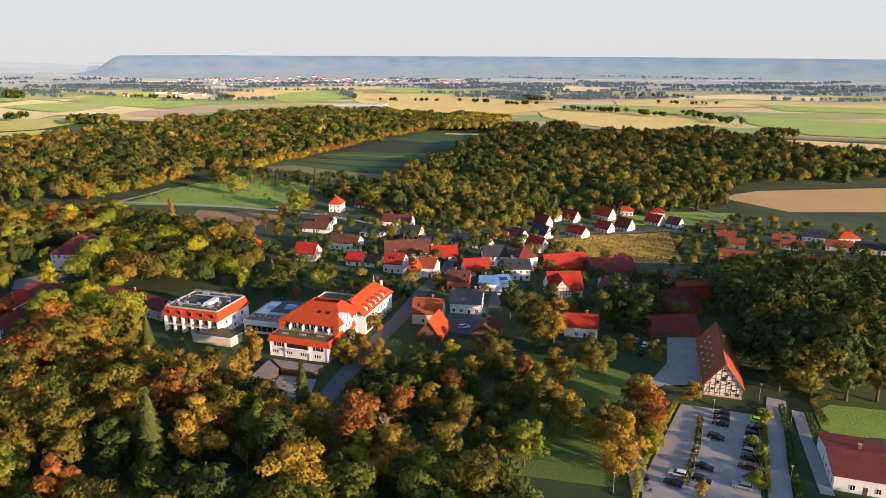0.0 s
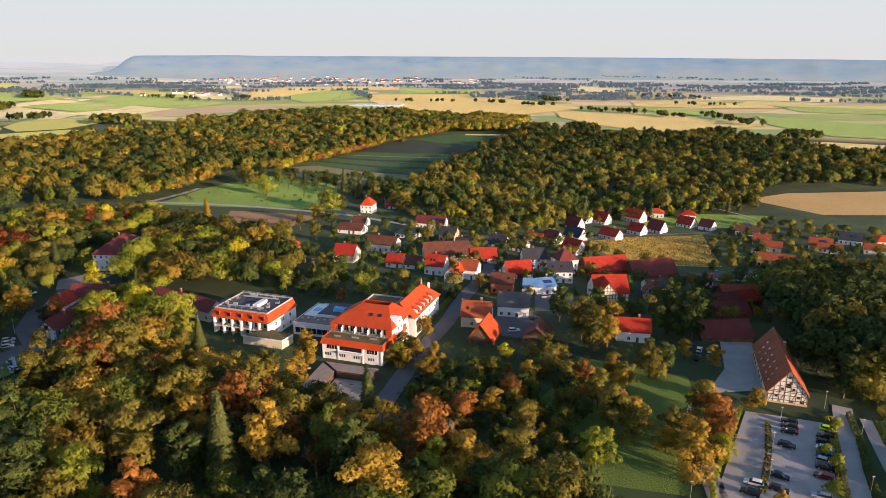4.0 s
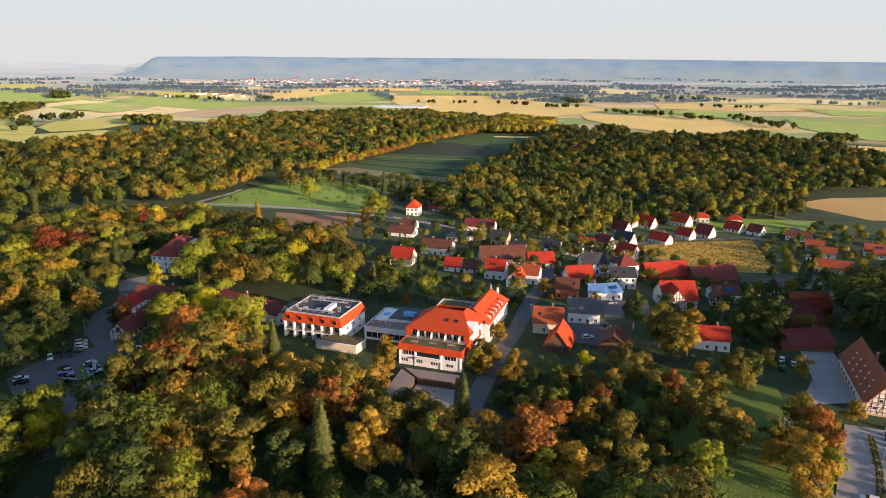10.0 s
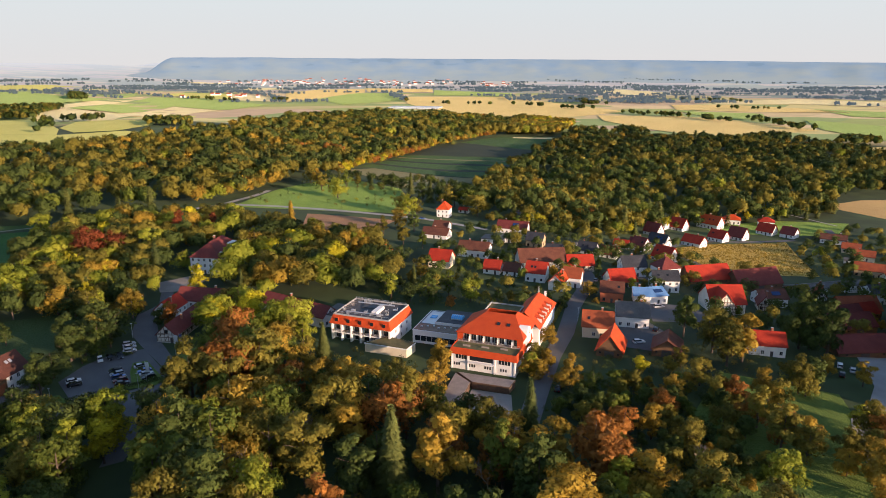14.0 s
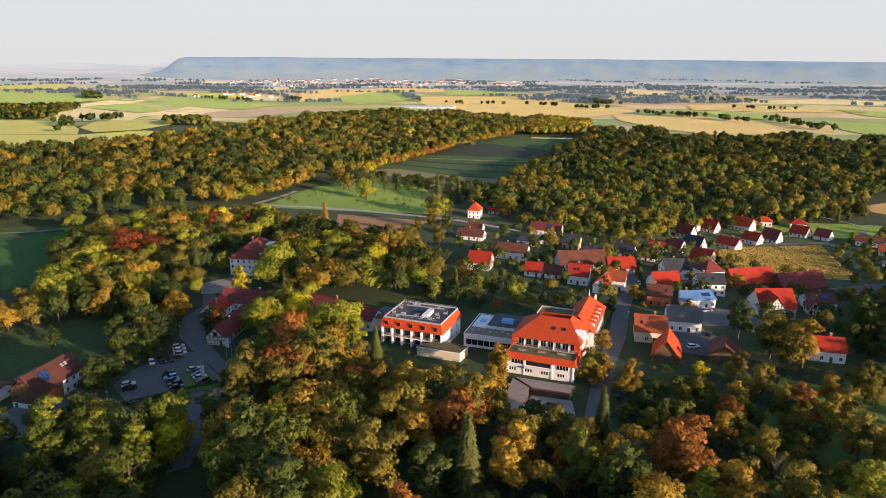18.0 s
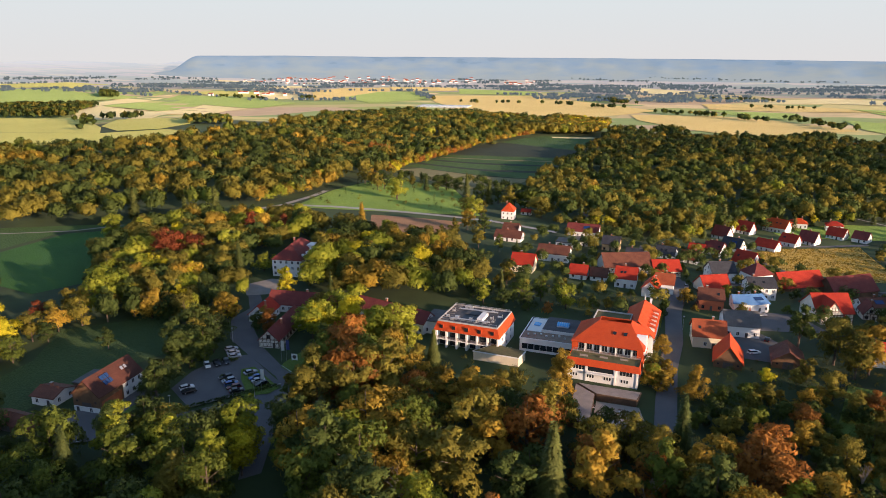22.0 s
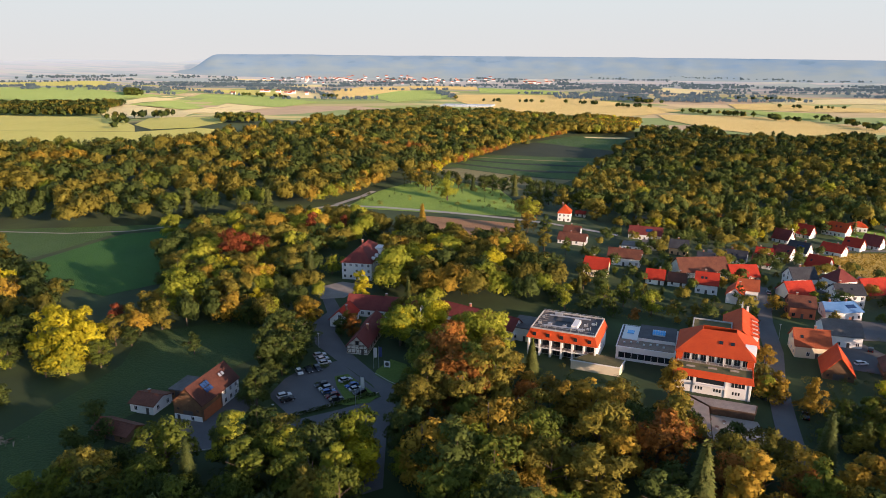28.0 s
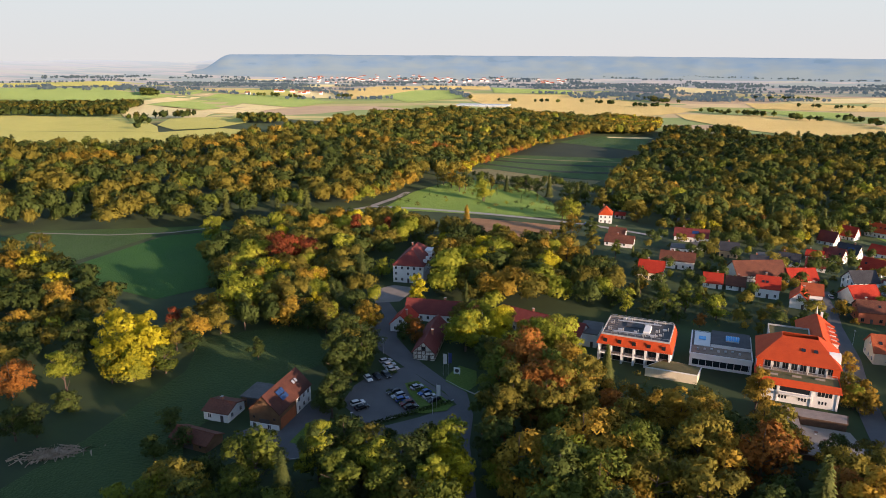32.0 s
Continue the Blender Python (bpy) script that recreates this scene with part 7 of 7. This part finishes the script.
for x, y, leaf, s in ((-247, 226, "yellow", 1.25), (-253, 235, "yellow", 1.4), (-242, 232, "yellow", 1.2), (-244, 222, "lime", 0.75), (-236, 228, "green", 0.7), (-250, 220, "green", 0.7), (-299, 275, "gold", 1.2), (-266, 226, "dark", 0.8), (-270, 238, "dark", 1.0),
                      (-240, 246, "olive", 0.75), (-236, 256, "gold", 0.7), (-230, 262, "olive", 0.9), (-226, 276, "lime", 1.35), (-214, 272, "dark", 1.0), (-206, 270, "gold", 1.0), (-198, 268, "dark", 0.9), (-190, 264, "olive", 0.9), (-180, 248, "dark", 0.95), (-177, 240, "olive", 0.9), (-222, 266, "dark", 0.9), (-210, 280, "olive", 1.1),
                      (-145, 245, "lime", 1.05), (-136, 257, "lime", 1.1), (-111, 244, "lime", 1.1), (-105, 236, "olive", 0.8), (-97, 228, "olive", 0.62), (-120, 240, "green", 0.85), (-130, 236, "dark", 0.9), (-126, 228, "olive", 0.9), (-114, 228, "dark", 0.85), (-104, 224, "green", 0.75),
                      (53, 224, "gold", 1.1), (46, 220, "olive", 1.05), (60, 200, "olive", 0.8), (66, 203, "dark", 0.7), (87, 232, "dark", 1.3), (80, 238, "dark", 1.35), (84, 206, "gold", 0.55), (45, 166, "gold", 0.85), (40, 172, "orange", 0.75), (54, 148, "gold", 0.62), (50, 157, "gold", 0.55), (66, 158, "gold", 0.52), (68, 166, "orange", 0.45), (38, 180, "olive", 0.8),
                      (-227, 340, "rust", 1.35), (-199, 387, "rust", 1.1), (-127, 516, "lime", 0.8), (-182, 312, "gold", 1.1), (-228, 313, "lime", 1.15), (-204, 313, "yellow", 0.95), (-284, 398, "lime", 1.0), (-151, 193, "dark", 1.0), (-129, 176, "dark", 1.0), (-128, 188, "olive", 0.9), (-145, 174, "dark", 1.0), (-130, 200, "dark", 0.8), (-175, 202, "dark", 0.85), (-178, 207, "green", 0.75), (-174, 228, "dark", 0.95), (-178, 226, "dark", 1.05), (-171, 232, "green", 0.85), (-177, 213, "dark", 0.7), (-170, 238, "dark", 0.8), (-22, 214, "lime", 0.5), (-19, 222, "olive", 0.55), (-23, 203, "olive", 0.35), (-33, 191, "lime", 0.6), (-25, 188, "green", 0.4), (-36, 190, "green", 0.5), (-137, 250, "lime", 1.0), (-125, 256, "yellow", 0.95), (-157, 251, "orange", 0.7), (-174, 266, "gold", 0.85), (-141, 175, "lime", 1.1),
                      (116, 186, "dark", 1.2), (113, 178, "olive", 1.1), (124, 182, "olive", 1.25), (134, 180, "dark", 1.2), (144, 180, "olive", 1.2), (126, 196, "dark", 1.3), (120, 206, "dark", 1.3)):
    if free(x, y, -1.0):
        tree(x, y, "broad", leaf, "near", s)
# trees out of view, added to cast streaks of shade on the car park
forest("roadside_trees", scatter([(108, 60), (150, 50), (160, 95), (122, 112), (112, 105)], 9, 58, 0.7), 200, 0.95, "unseen trees added to shade the car park", MIXW, 10, 16, 0.05, 58)
# orchard of small trees in rough rows
g9 = random.Random(9)
for x, y in scatter([(-12, 208), (8, 206), (38, 207), (42, 188), (30, 152), (0, 150), (-14, 180)], 5.6, 31, 0.9):
    if free(x, y, 0.5) and apart_from_others(x, y, 3.0):
        tree(x, y, "small", g9.choices(("dark", "olive", "green", "gold"), (4, 5, 2, 2))[0], "near", g9.uniform(0.6, 1.05))
# gardens of the village
for x, y in scatter([(-75, 300), (-60, 350), (-30, 400), (40, 420), (70, 410), (120, 330), (150, 260), (110, 240), (60, 240), (30, 290), (0, 270), (-40, 270)], 10.5, 32, 0.7):
    if free(x, y, 0.0) and apart_from_others(x, y, 4.0):
        tree(x, y, "small", g9.choices(("dark", "olive", "green", "gold", "lime"), (5, 4, 4, 1, 1))[0], "mid", g9.uniform(0.45, 0.95))
for x, y in scatter([(130, 330), (150, 420), (230, 480), (330, 440), (330, 380), (240, 320), (170, 270)], 13, 33, 0.7):
    if free(x, y, 0.0) and apart_from_others(x, y, 5.0):
        tree(x, y, "small", g9.choices(("dark", "olive", "green", "gold", "lime"), (5, 4, 4, 1, 1))[0], "mid", g9.uniform(0.5, 1.2))


def open_spots(poly, step, seed, room=3.5, keep=1.0):
    return [p for p in scatter(poly, step, seed, keep) if free(*p) and apart_from_others(*p, room)]


garden = open_spots([(-75, 300), (-60, 370), (-30, 420), (40, 440), (90, 430), (130, 340), (160, 270), (110, 240), (60, 240), (30, 290), (0, 270), (-40, 275)], 13, 34, 3.0, 0.8)
garden += open_spots([(130, 330), (150, 365), (170, 370), (200, 465), (250, 500), (330, 440), (330, 380), (240, 320), (170, 270)], 14, 35, 3.0, 0.8)
forest("garden_trees", garden, 420, 0.8, "dark and olive garden trees between the village houses", (20, 34, 30, 4, 1, 8, 2, 1, 0), 6, 11.5, 0.06, 34, near=True)
PARK_A = [(-269, 341), (-188, 340), (-171, 312), (-166, 282), (-169, 272), (-219, 260)]
PARK_B = [(-144, 314), (-144, 339), (-134, 339), (-124, 296), (-126, 278), (-136, 283)]
PARKW = (20, 22, 30, 10, 1, 13, 3, 2, 0)
forest("park_trees", open_spots([(-150, 300), (-146, 345), (-152, 368), (-180, 400), (-134, 394), (-121, 380), (-84, 370), (-70, 345), (-72, 302), (-92, 282), (-120, 292), (-134, 298)], 11.0, 41, 4.5), 700, 0.78, "park trees in olive, yellow and green round the manor", PARKW, 11, 20, 0.02, 41, near=True)
forest("park_trees", open_spots([(-272, 345), (-268, 405), (-250, 436), (-190, 440), (-166, 412), (-160, 385), (-178, 362), (-190, 320), (-208, 285), (-226, 292), (-246, 325)], 11.2, 42, 4.5), 700, 0.78, "belt of yellow and green trees beside the meadow", PARKW, 10, 19, 0.02, 42, near=True)
forest("park_trees", open_spots(PARK_A, 10.8, 71, 4.0), 700, 0.78, "mixed park trees between manor and car park", PARKW, 9, 17, 0.02, 71, near=True)
forest("park_trees", open_spots(PARK_B, 10.5, 72, 4.0), 700, 0.78, "park trees before the manor", PARKW, 9, 13, 0.02, 72, near=True)
forest("tall_trees", open_spots([(124, 214), (128, 262), (165, 300), (215, 320), (300, 330), (330, 260), (260, 190), (160, 182), (142, 178), (128, 180), (118, 186), (116, 196)], 9.4, 43), 430, 0.72, "stand of tall dark trees east of the barns", (20, 46, 22, 2, 0, 5, 2, 2, 0), 18, 29, 0.03, 43, near=True)
forest("tall_trees", open_spots([(60, 234), (66, 252), (84, 250), (92, 240), (80, 228)], 7.0, 44), 420, 0.9, "cluster of dark garden trees before the timbered barn", (20, 50, 22, 3, 0, 2, 0, 0, 0), 8, 13, 0.0, 44, near=True)
forest("meadow_edge_trees", open_spots([(-420, 330), (-330, 330), (-284, 290), (-270, 250), (-290, 205), (-340, 180), (-460, 240)], 9.8, 45), 300, 1.0, "golden and dark trees at the meadow's edge", (18, 40, 22, 6, 4, 7, 2, 1, 0), 9, 16, 0.0, 45, near=True)
forest("hedgerow", open_spots(strip([(-232, 262), (-246, 290), (-250, 310), (-225, 285), (-205, 280), (-190, 276), (-176, 262)], 4), 4.5, 46, 2.0), 220, 0.8, "dark hedgerow of mixed shrubs beside the meadow", (14, 30, 24, 4, 4, 10, 6, 8, 0), 4, 8, 0.0, 46, near=True)
forest("undergrowth", open_spots([(-128, 100), (-112, 196), (-92, 236), (-60, 222), (-54, 184), (-30, 176), (10, 140), (30, 110), (30, 84), (-100, 84)], 5.4, 47, 1.0), 50, 0.9, "dark shrubs under the near trees", (20, 50, 20, 2, 0, 6, 2, 2, 0), 2.5, 5.5, 0.0, 47, near=True)
forest("undergrowth", open_spots([(-24, 205), (36, 205), (40, 185), (20, 140), (-10, 140), (-26, 170)], 4.2, 48, 1.0), 80, 0.7, "tangled dark shrubs between the fruit trees", (20, 40, 26, 3, 0, 6, 2, 0, 0), 1.5, 4.0, 0.0, 48, near=True)
forest("undergrowth", open_spots([(-240, 110), (-212, 170), (-200, 186), (-180, 176), (-150, 176), (-134, 150), (-130, 90), (-230, 90)], 5.4, 49, 1.0), 50, 0.8, "dark shrubs along the lane", (20, 60, 16, 2, 0, 2, 0, 0, 0), 2, 5, 0.0, 49, near=True)
forest("garden_shrubs", open_spots([(-80, 275), (-66, 305), (-40, 322), (0, 300), (-4, 272), (-50, 275)], 3.6, 50, 1.5, 0.7), 120, 0.5, "rows of dark garden shrubs behind the hotel", (20, 44, 20, 6, 2, 4, 2, 0, 0), 1.5, 3.8, 0.0, 50, near=True)
forest("garden_shrubs", open_spots([(-6, 226), (0, 210), (44, 210), (66, 206), (62, 226), (50, 238), (36, 232), (14, 234)], 4.2, 73, 1.0, 0.8), 130, 0.55, "dense dark and golden shrubs between orchard and houses", (18, 34, 28, 4, 2, 10, 3, 1, 0), 2, 5.5, 0.0, 73, near=True)
forest("village_shrubs", open_spots([(-80, 320), (-60, 400), (60, 430), (230, 490), (330, 440), (300, 360), (170, 260), (60, 240), (0, 270), (-40, 300)], 4.6, 51, 0.5, 0.75), 40, 0.6, "dark hedges and shrubs in the village gardens", (20, 44, 20, 6, 2, 4, 2, 0, 0), 1.2, 3.4, 0.0, 51, near=True)
forest("young_trees", open_spots([(-196, 486), (-182, 540), (-140, 630), (-90, 590), (-70, 472), (-130, 474)], 12.5, 52, 5.0, 0.75), 110, 0.75, "young trees dotted over the meadow", (24, 24, 20, 12, 6, 8, 4, 0, 0), 3, 8.5, 0.1, 52)
forest("field_edge_trees", open_spots(strip([(-150, 640), (-100, 615), (-60, 640), (-20, 600)], 10), 8, 53, 3.0, 0.8), 180, 1.0, "dark trees at the near end of the strip field", (24, 44, 20, 2, 0, 2, 0, 0, 6), 7, 13, 0.2, 53)
forest("wood_edge", open_spots(strip([(-150, 655), (-140, 740), (-95, 860), (-40, 970), (30, 1068)], 7), 6.5, 54, 2.0), 200, 1.3, "golden and orange trees along the wood's edge", (4, 2, 8, 6, 14, 34, 26, 6, 0), 9, 14, 0.0, 54)
forest("wood_edge", open_spots(strip([(-226, 482), (-208, 506), (-197, 545), (-186, 585)], 9), 8, 55, 2.0), 190, 1.2, "golden trees beside the country road", (6, 8, 24, 8, 4, 30, 16, 4, 0), 10, 17, 0.0, 55)
forest("wood_edge", open_spots(strip([(-14, 452), (0, 444), (60, 452), (110, 490), (170, 522), (260, 545), (300, 610)], 8), 6.5, 56, 2.0), 190, 1.2, "mixed trees and conifers at the wood's edge behind the village", (18, 26, 22, 8, 6, 12, 5, 3, 0), 7, 15, 0.25, 56)

# a heap of cut brushwood at the meadow's edge
gh = np.random.default_rng(66)
hp = gh.normal(size=(420, 3)) * np.array((3.6, 1.3, 0.45))
hp[:, 2] = np.abs(hp[:, 2]) * np.exp(-(hp[:, 0] / 5) ** 2) + 0.15
c, si = math.cos(0.35), math.sin(0.35)
hp = np.stack([hp[:, 0] * c - hp[:, 1] * si - 244.5, hp[:, 0] * si + hp[:, 1] * c + 179.5, hp[:, 2]], 1)
hp[:, 2] += [ground(a, b) for a, b in hp[:, :2]]
hu, hv = gh.normal(size=(420, 3)) * np.array((0.9, 0.9, 0.25)), gh.normal(size=(420, 3)) * 0.12
tagged(new("brush_heap", quads_mesh("brush_heap", np.stack([hp - hu - hv, hp + hu - hv, hp + hu + hv, hp - hu + hv], 1), [M_PALEBARK])), "low heap of cut pale brushwood on the meadow", "heap", kind="stuff")

# single bare and reddish trees in the near wood
for x, y, h, s in ((-88, 170, 13, 1), (-70, 178, 12, 2), (-6, 164, 10, 3), (14, 160, 9, 4), (-62, 128, 11, 5), (70, 178, 8, 6), (-96, 150, 14, 7), (-40, 150, 13, 8), (-100, 196, 12, 9), (-18, 142, 12, 10), (-112, 164, 13, 11), (8, 128, 12, 12)):
    bare_tree(x, y, h, s, M_PALEBARK)


def hedge(line, wide, high, label, seed, leaf="olive"):
    """A clipped hedge: a dense leafy band on a dark core."""
    g = np.random.default_rng(seed)
    qs = []
    for (x0, y0), (x1, y1) in zip(line, line[1:]):
        ln = math.hypot(x1 - x0, y1 - y0)
        n = int(ln * (wide + 2 * high) * 9)
        t = g.random(n)
        s = g.random(n) * (wide + 2 * high)
        off = np.where(s < high, -wide / 2, np.where(s > high + wide, wide / 2, s - high - wide / 2))
        z = np.where(s < high, s, np.where(s > high + wide, wide + 2 * high - s, high))
        dx, dy = (x1 - x0) / ln, (y1 - y0) / ln
        p = np.stack([x0 + (x1 - x0) * t - dy * off, y0 + (y1 - y0) * t + dx * off, z], 1) + g.normal(0, 0.1, (n, 3))
        p[:, 2] += [ground(a, b) for a, b in p[:, :2]]
        u, v = g.normal(size=(n, 3)), g.normal(size=(n, 3))
        u /= np.linalg.norm(u, axis=1)[:, None]
        v /= np.linalg.norm(v, axis=1)[:, None]
        k = 0.28
        qs.append(np.stack([p - u * k, p - v * k, p + u * k, p + v * k], 1))
    return tagged(new("hedge", quads_mesh("hedge", np.concatenate(qs), [LEAF[leaf]])), label, "hedge", "clipped hedges")


hedge([(80, 178), (56, 142), (52, 132)], 0.9, 1.3, "long clipped green hedge beside the car park", 61, "lime")
hedge([(84, 170), (76, 154), (66, 138)], 1.2, 0.8, "low planted strip between the parking rows", 62)
hedge([(103, 172), (95, 156), (84, 134)], 1.8, 1.2, "planted strip between car park and road", 63)
hedge([(110, 174), (104, 160), (96, 144), (90, 130)], 1.2, 1.6, "dark clipped hedge along the straight road", 64, "dark")
hedge([(115, 168), (109, 154)], 1.2, 1.8, "dark clipped hedge beside the footpath", 65, "dark")
hedge([(118, 164), (122, 178), (132, 182)], 0.8, 1.4, "curved hedge round the sunlit lawn", 66)
hedge([(-165, 197), (-153, 204.5), (-141, 212)], 1.0, 0.9, "low dark hedge along the car park's edge", 67, "dark")
hedge([(-161, 219), (-155.5, 209.5)], 1.0, 0.8, "low dark hedge behind the parked cars", 68, "dark")
hedge([(-154, 223), (-143.5, 211)], 2.2, 0.8, "planted island between the parking rows", 69, "dark")
hedge([(-166, 231), (-159.5, 231)], 1.6, 0.9, "dark shrubs beside the parking bay", 70, "dark")
hedge([(-15, 240), (-8, 256), (2, 282)], 1.2, 1.5, "hedge between hotel and street", 71, "olive")

# ---- planted field: ridged bands across the slope ----
qv, gv = [], np.random.default_rng(77)
PLOT = [(99, 423), (128, 447), (191, 465), (163, 371), (134, 365), (97, 375), (90, 400)]
for r in range(58):
    y = 362 + r * 1.85
    for k in range(170):
        x = 86 + k * 0.64 + gv.normal() * 0.12
        yy = y + 0.12 * (x - 130)
        if inside(x, yy, PLOT):
            p = np.array((x, yy, ground(x, yy) + 0.45)) + gv.normal(0, 0.08, 3)
            u, v = gv.normal(size=3) * 0.3, gv.normal(size=3) * 0.3
            qv.append((p - u, p - v, p + u + v))
tagged(new("vine_rows", quads_mesh("vine_rows", np.array(qv), [LEAF["gold"]])), "yellow-green planted rows across the field", "crop", kind="stuff")

# ---- far plain: hedgerows, copses, town, glasshouses ----
HEDGEROWS = [
    (5, [(-1201, 2536), (-1019, 2339)]),
    (4, [(-980, 2290), (-809, 2191), (-642, 2099)]),
    (9, [(-1100, 2616), (-1090, 2944), (-848, 2684), (-715, 2507), (-622, 2370), (-516, 2142)]),
    (7, [(-2212, 2792), (-1803, 2847), (-1640, 3150)]),
    (9, [(-1861, 3148), (-1698, 3324)]),
    (12, [(-1319, 3296), (-1249, 3397)]),
    (7, [(-661, 3385), (-352, 3432)]),
    (4, [(-378, 3152), (-72, 3085), (257, 2883)]),
    (9, [(-213, 2565), (-152, 2215)]),
    (3, [(-73, 2070), (2, 2043)]),
    (3, [(39, 2042), (114, 1989)]),
    (3, [(163, 1988), (249, 1912)]),
    (3, [(272, 1865), (363, 1798)]),
    (10, [(198, 2319), (295, 2217)]),
    (14, [(360, 2506), (406, 1985)]),
    (22, [(318, 3468), (520, 3177)]),
    (8, [(462, 2727), (668, 2312)]),
    (8, [(728, 2211), (881, 2147)]),
    (14, [(870, 3426), (1007, 3163)]),
    (9, [(405, 1678), (488, 1540)]),
    (8, [(493, 1572), (548, 1437)]),
    (8, [(632, 1493), (614, 1255)]),
    (3, [(685, 1837), (833, 1792)]),
    (6, [(-674, 1089), (-591, 988)]),
    (6, [(1214, 2454), (1370, 2171)]),
    (6, [(924, 3634), (1418, 3407)]),
    (8, [(-248, 3563), (208, 3505)]),
    (5, [(-670, 2858), (-564, 3051)]),
    (4, [(-648, 1107), (-607, 1087), (-522, 1084)]),
]
gf = random.Random(88)
spots = []
for half, line in HEDGEROWS:
    for (x0, y0), (x1, y1) in zip(line, line[1:]):
        ln = math.hypot(x1 - x0, y1 - y0)
        for s in range(int(ln * (0.5 + half / 9) / 13)):
            t = gf.random()
            spots.append((x0 + (x1 - x0) * t + gf.gauss(0, half), y0 + (y1 - y0) * t + gf.gauss(0, half * 2.2)))
forest("far_trees", [p for p in spots if p[1] < 2200], 26, 4.2, "hedgerows and copses scattered over the far fields", (30, 40, 16, 2, 1, 5, 3, 0, 0), 8, 15, 0.0, 88)
distant = [p for p in spots if p[1] >= 2200]
for k in range(210):
    d, an = 2150 + 1550 * gf.random(), radians(gf.uniform(-37, 37))
    x, y, th = -66 + d * math.sin(an), d * math.cos(an), gf.uniform(-0.25, 0.25) - an * 0.6
    if any(inside(x, y, f) for f in FIELDS):
        continue
    long = gf.uniform(70, 330)
    for s in range(int(long / gf.uniform(5, 12))):
        u = gf.uniform(-0.5, 0.5) * long
        distant.append((x + math.cos(th) * u, y + math.sin(th) * u + gf.gauss(0, 9)))
forest("backdrop_hedgerows", distant, 12, 7.0, "hedgerows and copses on the distant plain, haze painted in", (1, 0, 0, 0, 0, 0, 0, 0, 0), 6, 12, 0.0, 89, mats=[HAZE_LEAF] * 9)
COPSEW = (24, 36, 26, 1, 0, 6, 3, 2, 0)
forest("far_copse", scatter([(-1000, 1216), (-725, 1163), (-807, 1327), (-869, 1545), (-960, 1507), (-1189, 1460)], 15, 90), 30, 3.6, "dark copse beyond the bright field", COPSEW, 11, 17, 0.0, 90)
forest("far_copse", scatter([(-1062, 1907), (-1051, 1994), (-1125, 2122), (-1129, 2060)], 13, 92), 30, 4, "single dark copse in the green field", COPSEW, 14, 20, 0.0, 92)
forest("far_copse", scatter([(542, 1015), (595, 1001), (631, 1066), (587, 1082)], 12, 91), 36, 3.2, "dark copse between the golden fields", COPSEW, 12, 17, 0.0, 91)
forest("far_copse", scatter([(-464, 972), (-402, 990), (-443, 1107), (-500, 1072)], 12, 97), 36, 3.2, "copse at the corner of the wood", COPSEW, 9, 13, 0.0, 97)
forest("far_copse", scatter([(62, 1085), (150, 1125), (205, 1300), (150, 1380), (90, 1300)], 10, 98), 50, 2.6, "golden trees behind the strip field", (6, 8, 24, 8, 6, 28, 10, 4, 0), 14, 20, 0.0, 98)


def far_town(name, cx, cy, rx, ry, n, seed, label):
    g = random.Random(seed)
    vs, fs = [], []
    for k in range(n):
        x, y = cx + g.gauss(0, rx), cy + g.gauss(0, ry)
        w, d, h = g.uniform(8, 20), g.uniform(8, 12), g.uniform(3, 7)
        if math.hypot(x + 66, y) > 4200:
            continue
        z = ground(x, y)
        b = len(vs)
        vs += [(x - w / 2, y - d / 2, z), (x + w / 2, y - d / 2, z), (x + w / 2, y + d / 2, z), (x - w / 2, y + d / 2, z), (x - w / 2, y - d / 2, z + h), (x + w / 2, y - d / 2, z + h), (x + w / 2, y + d / 2, z + h), (x - w / 2, y + d / 2, z + h), (x - w / 2, y, z + h + 4), (x + w / 2, y, z + h + 4)]
        fs += [tuple(b + i for i in f) for f in ((0, 1, 5, 4), (1, 2, 6, 9, 5), (2, 3, 7, 6), (3, 0, 4, 8, 7), (4, 5, 9, 8), (6, 7, 8, 9))]
    me = bpy.data.meshes.new(name)
    me.from_pydata(vs, [], fs)
    me.materials.append(M_PLASTER)
    me.materials.append(ROOF["rust"])
    for i, p in enumerate(me.polygons):
        p.material_index = 1 if i % 6 > 3 else 0
    tagged(new(name, me), label, "town", kind="stuff")


far_town("far_town", -840, 3585, 190, 130, 50, 93, "pale distant town below the ridge")
far_town("far_town", -330, 3600, 190, 120, 50, 94, "pale distant houses on the plain")
far_town("far_hamlet", 230, 3480, 60, 60, 14, 95, "distant hamlet among trees")
far_town("far_hamlet", -720, 2300, 60, 40, 9, 96, "distant hamlet among fields")
gl = bmesh.new()
for k in range(7):
    box(gl, -70 + k * 20, -52 + k * 20, -30, 30, 0, 4, bevel=0.3)
go = new("glasshouse", mesh_of("glasshouse", gl, plain("polythene", (0.55, 0.60, 0.64), 0.25)))
go.matrix_world = pose(-110, 1880, ground(-110, 1880), 0, 0, -12)
tagged(go, "pale polythene glasshouses behind the woods", "glasshouse")
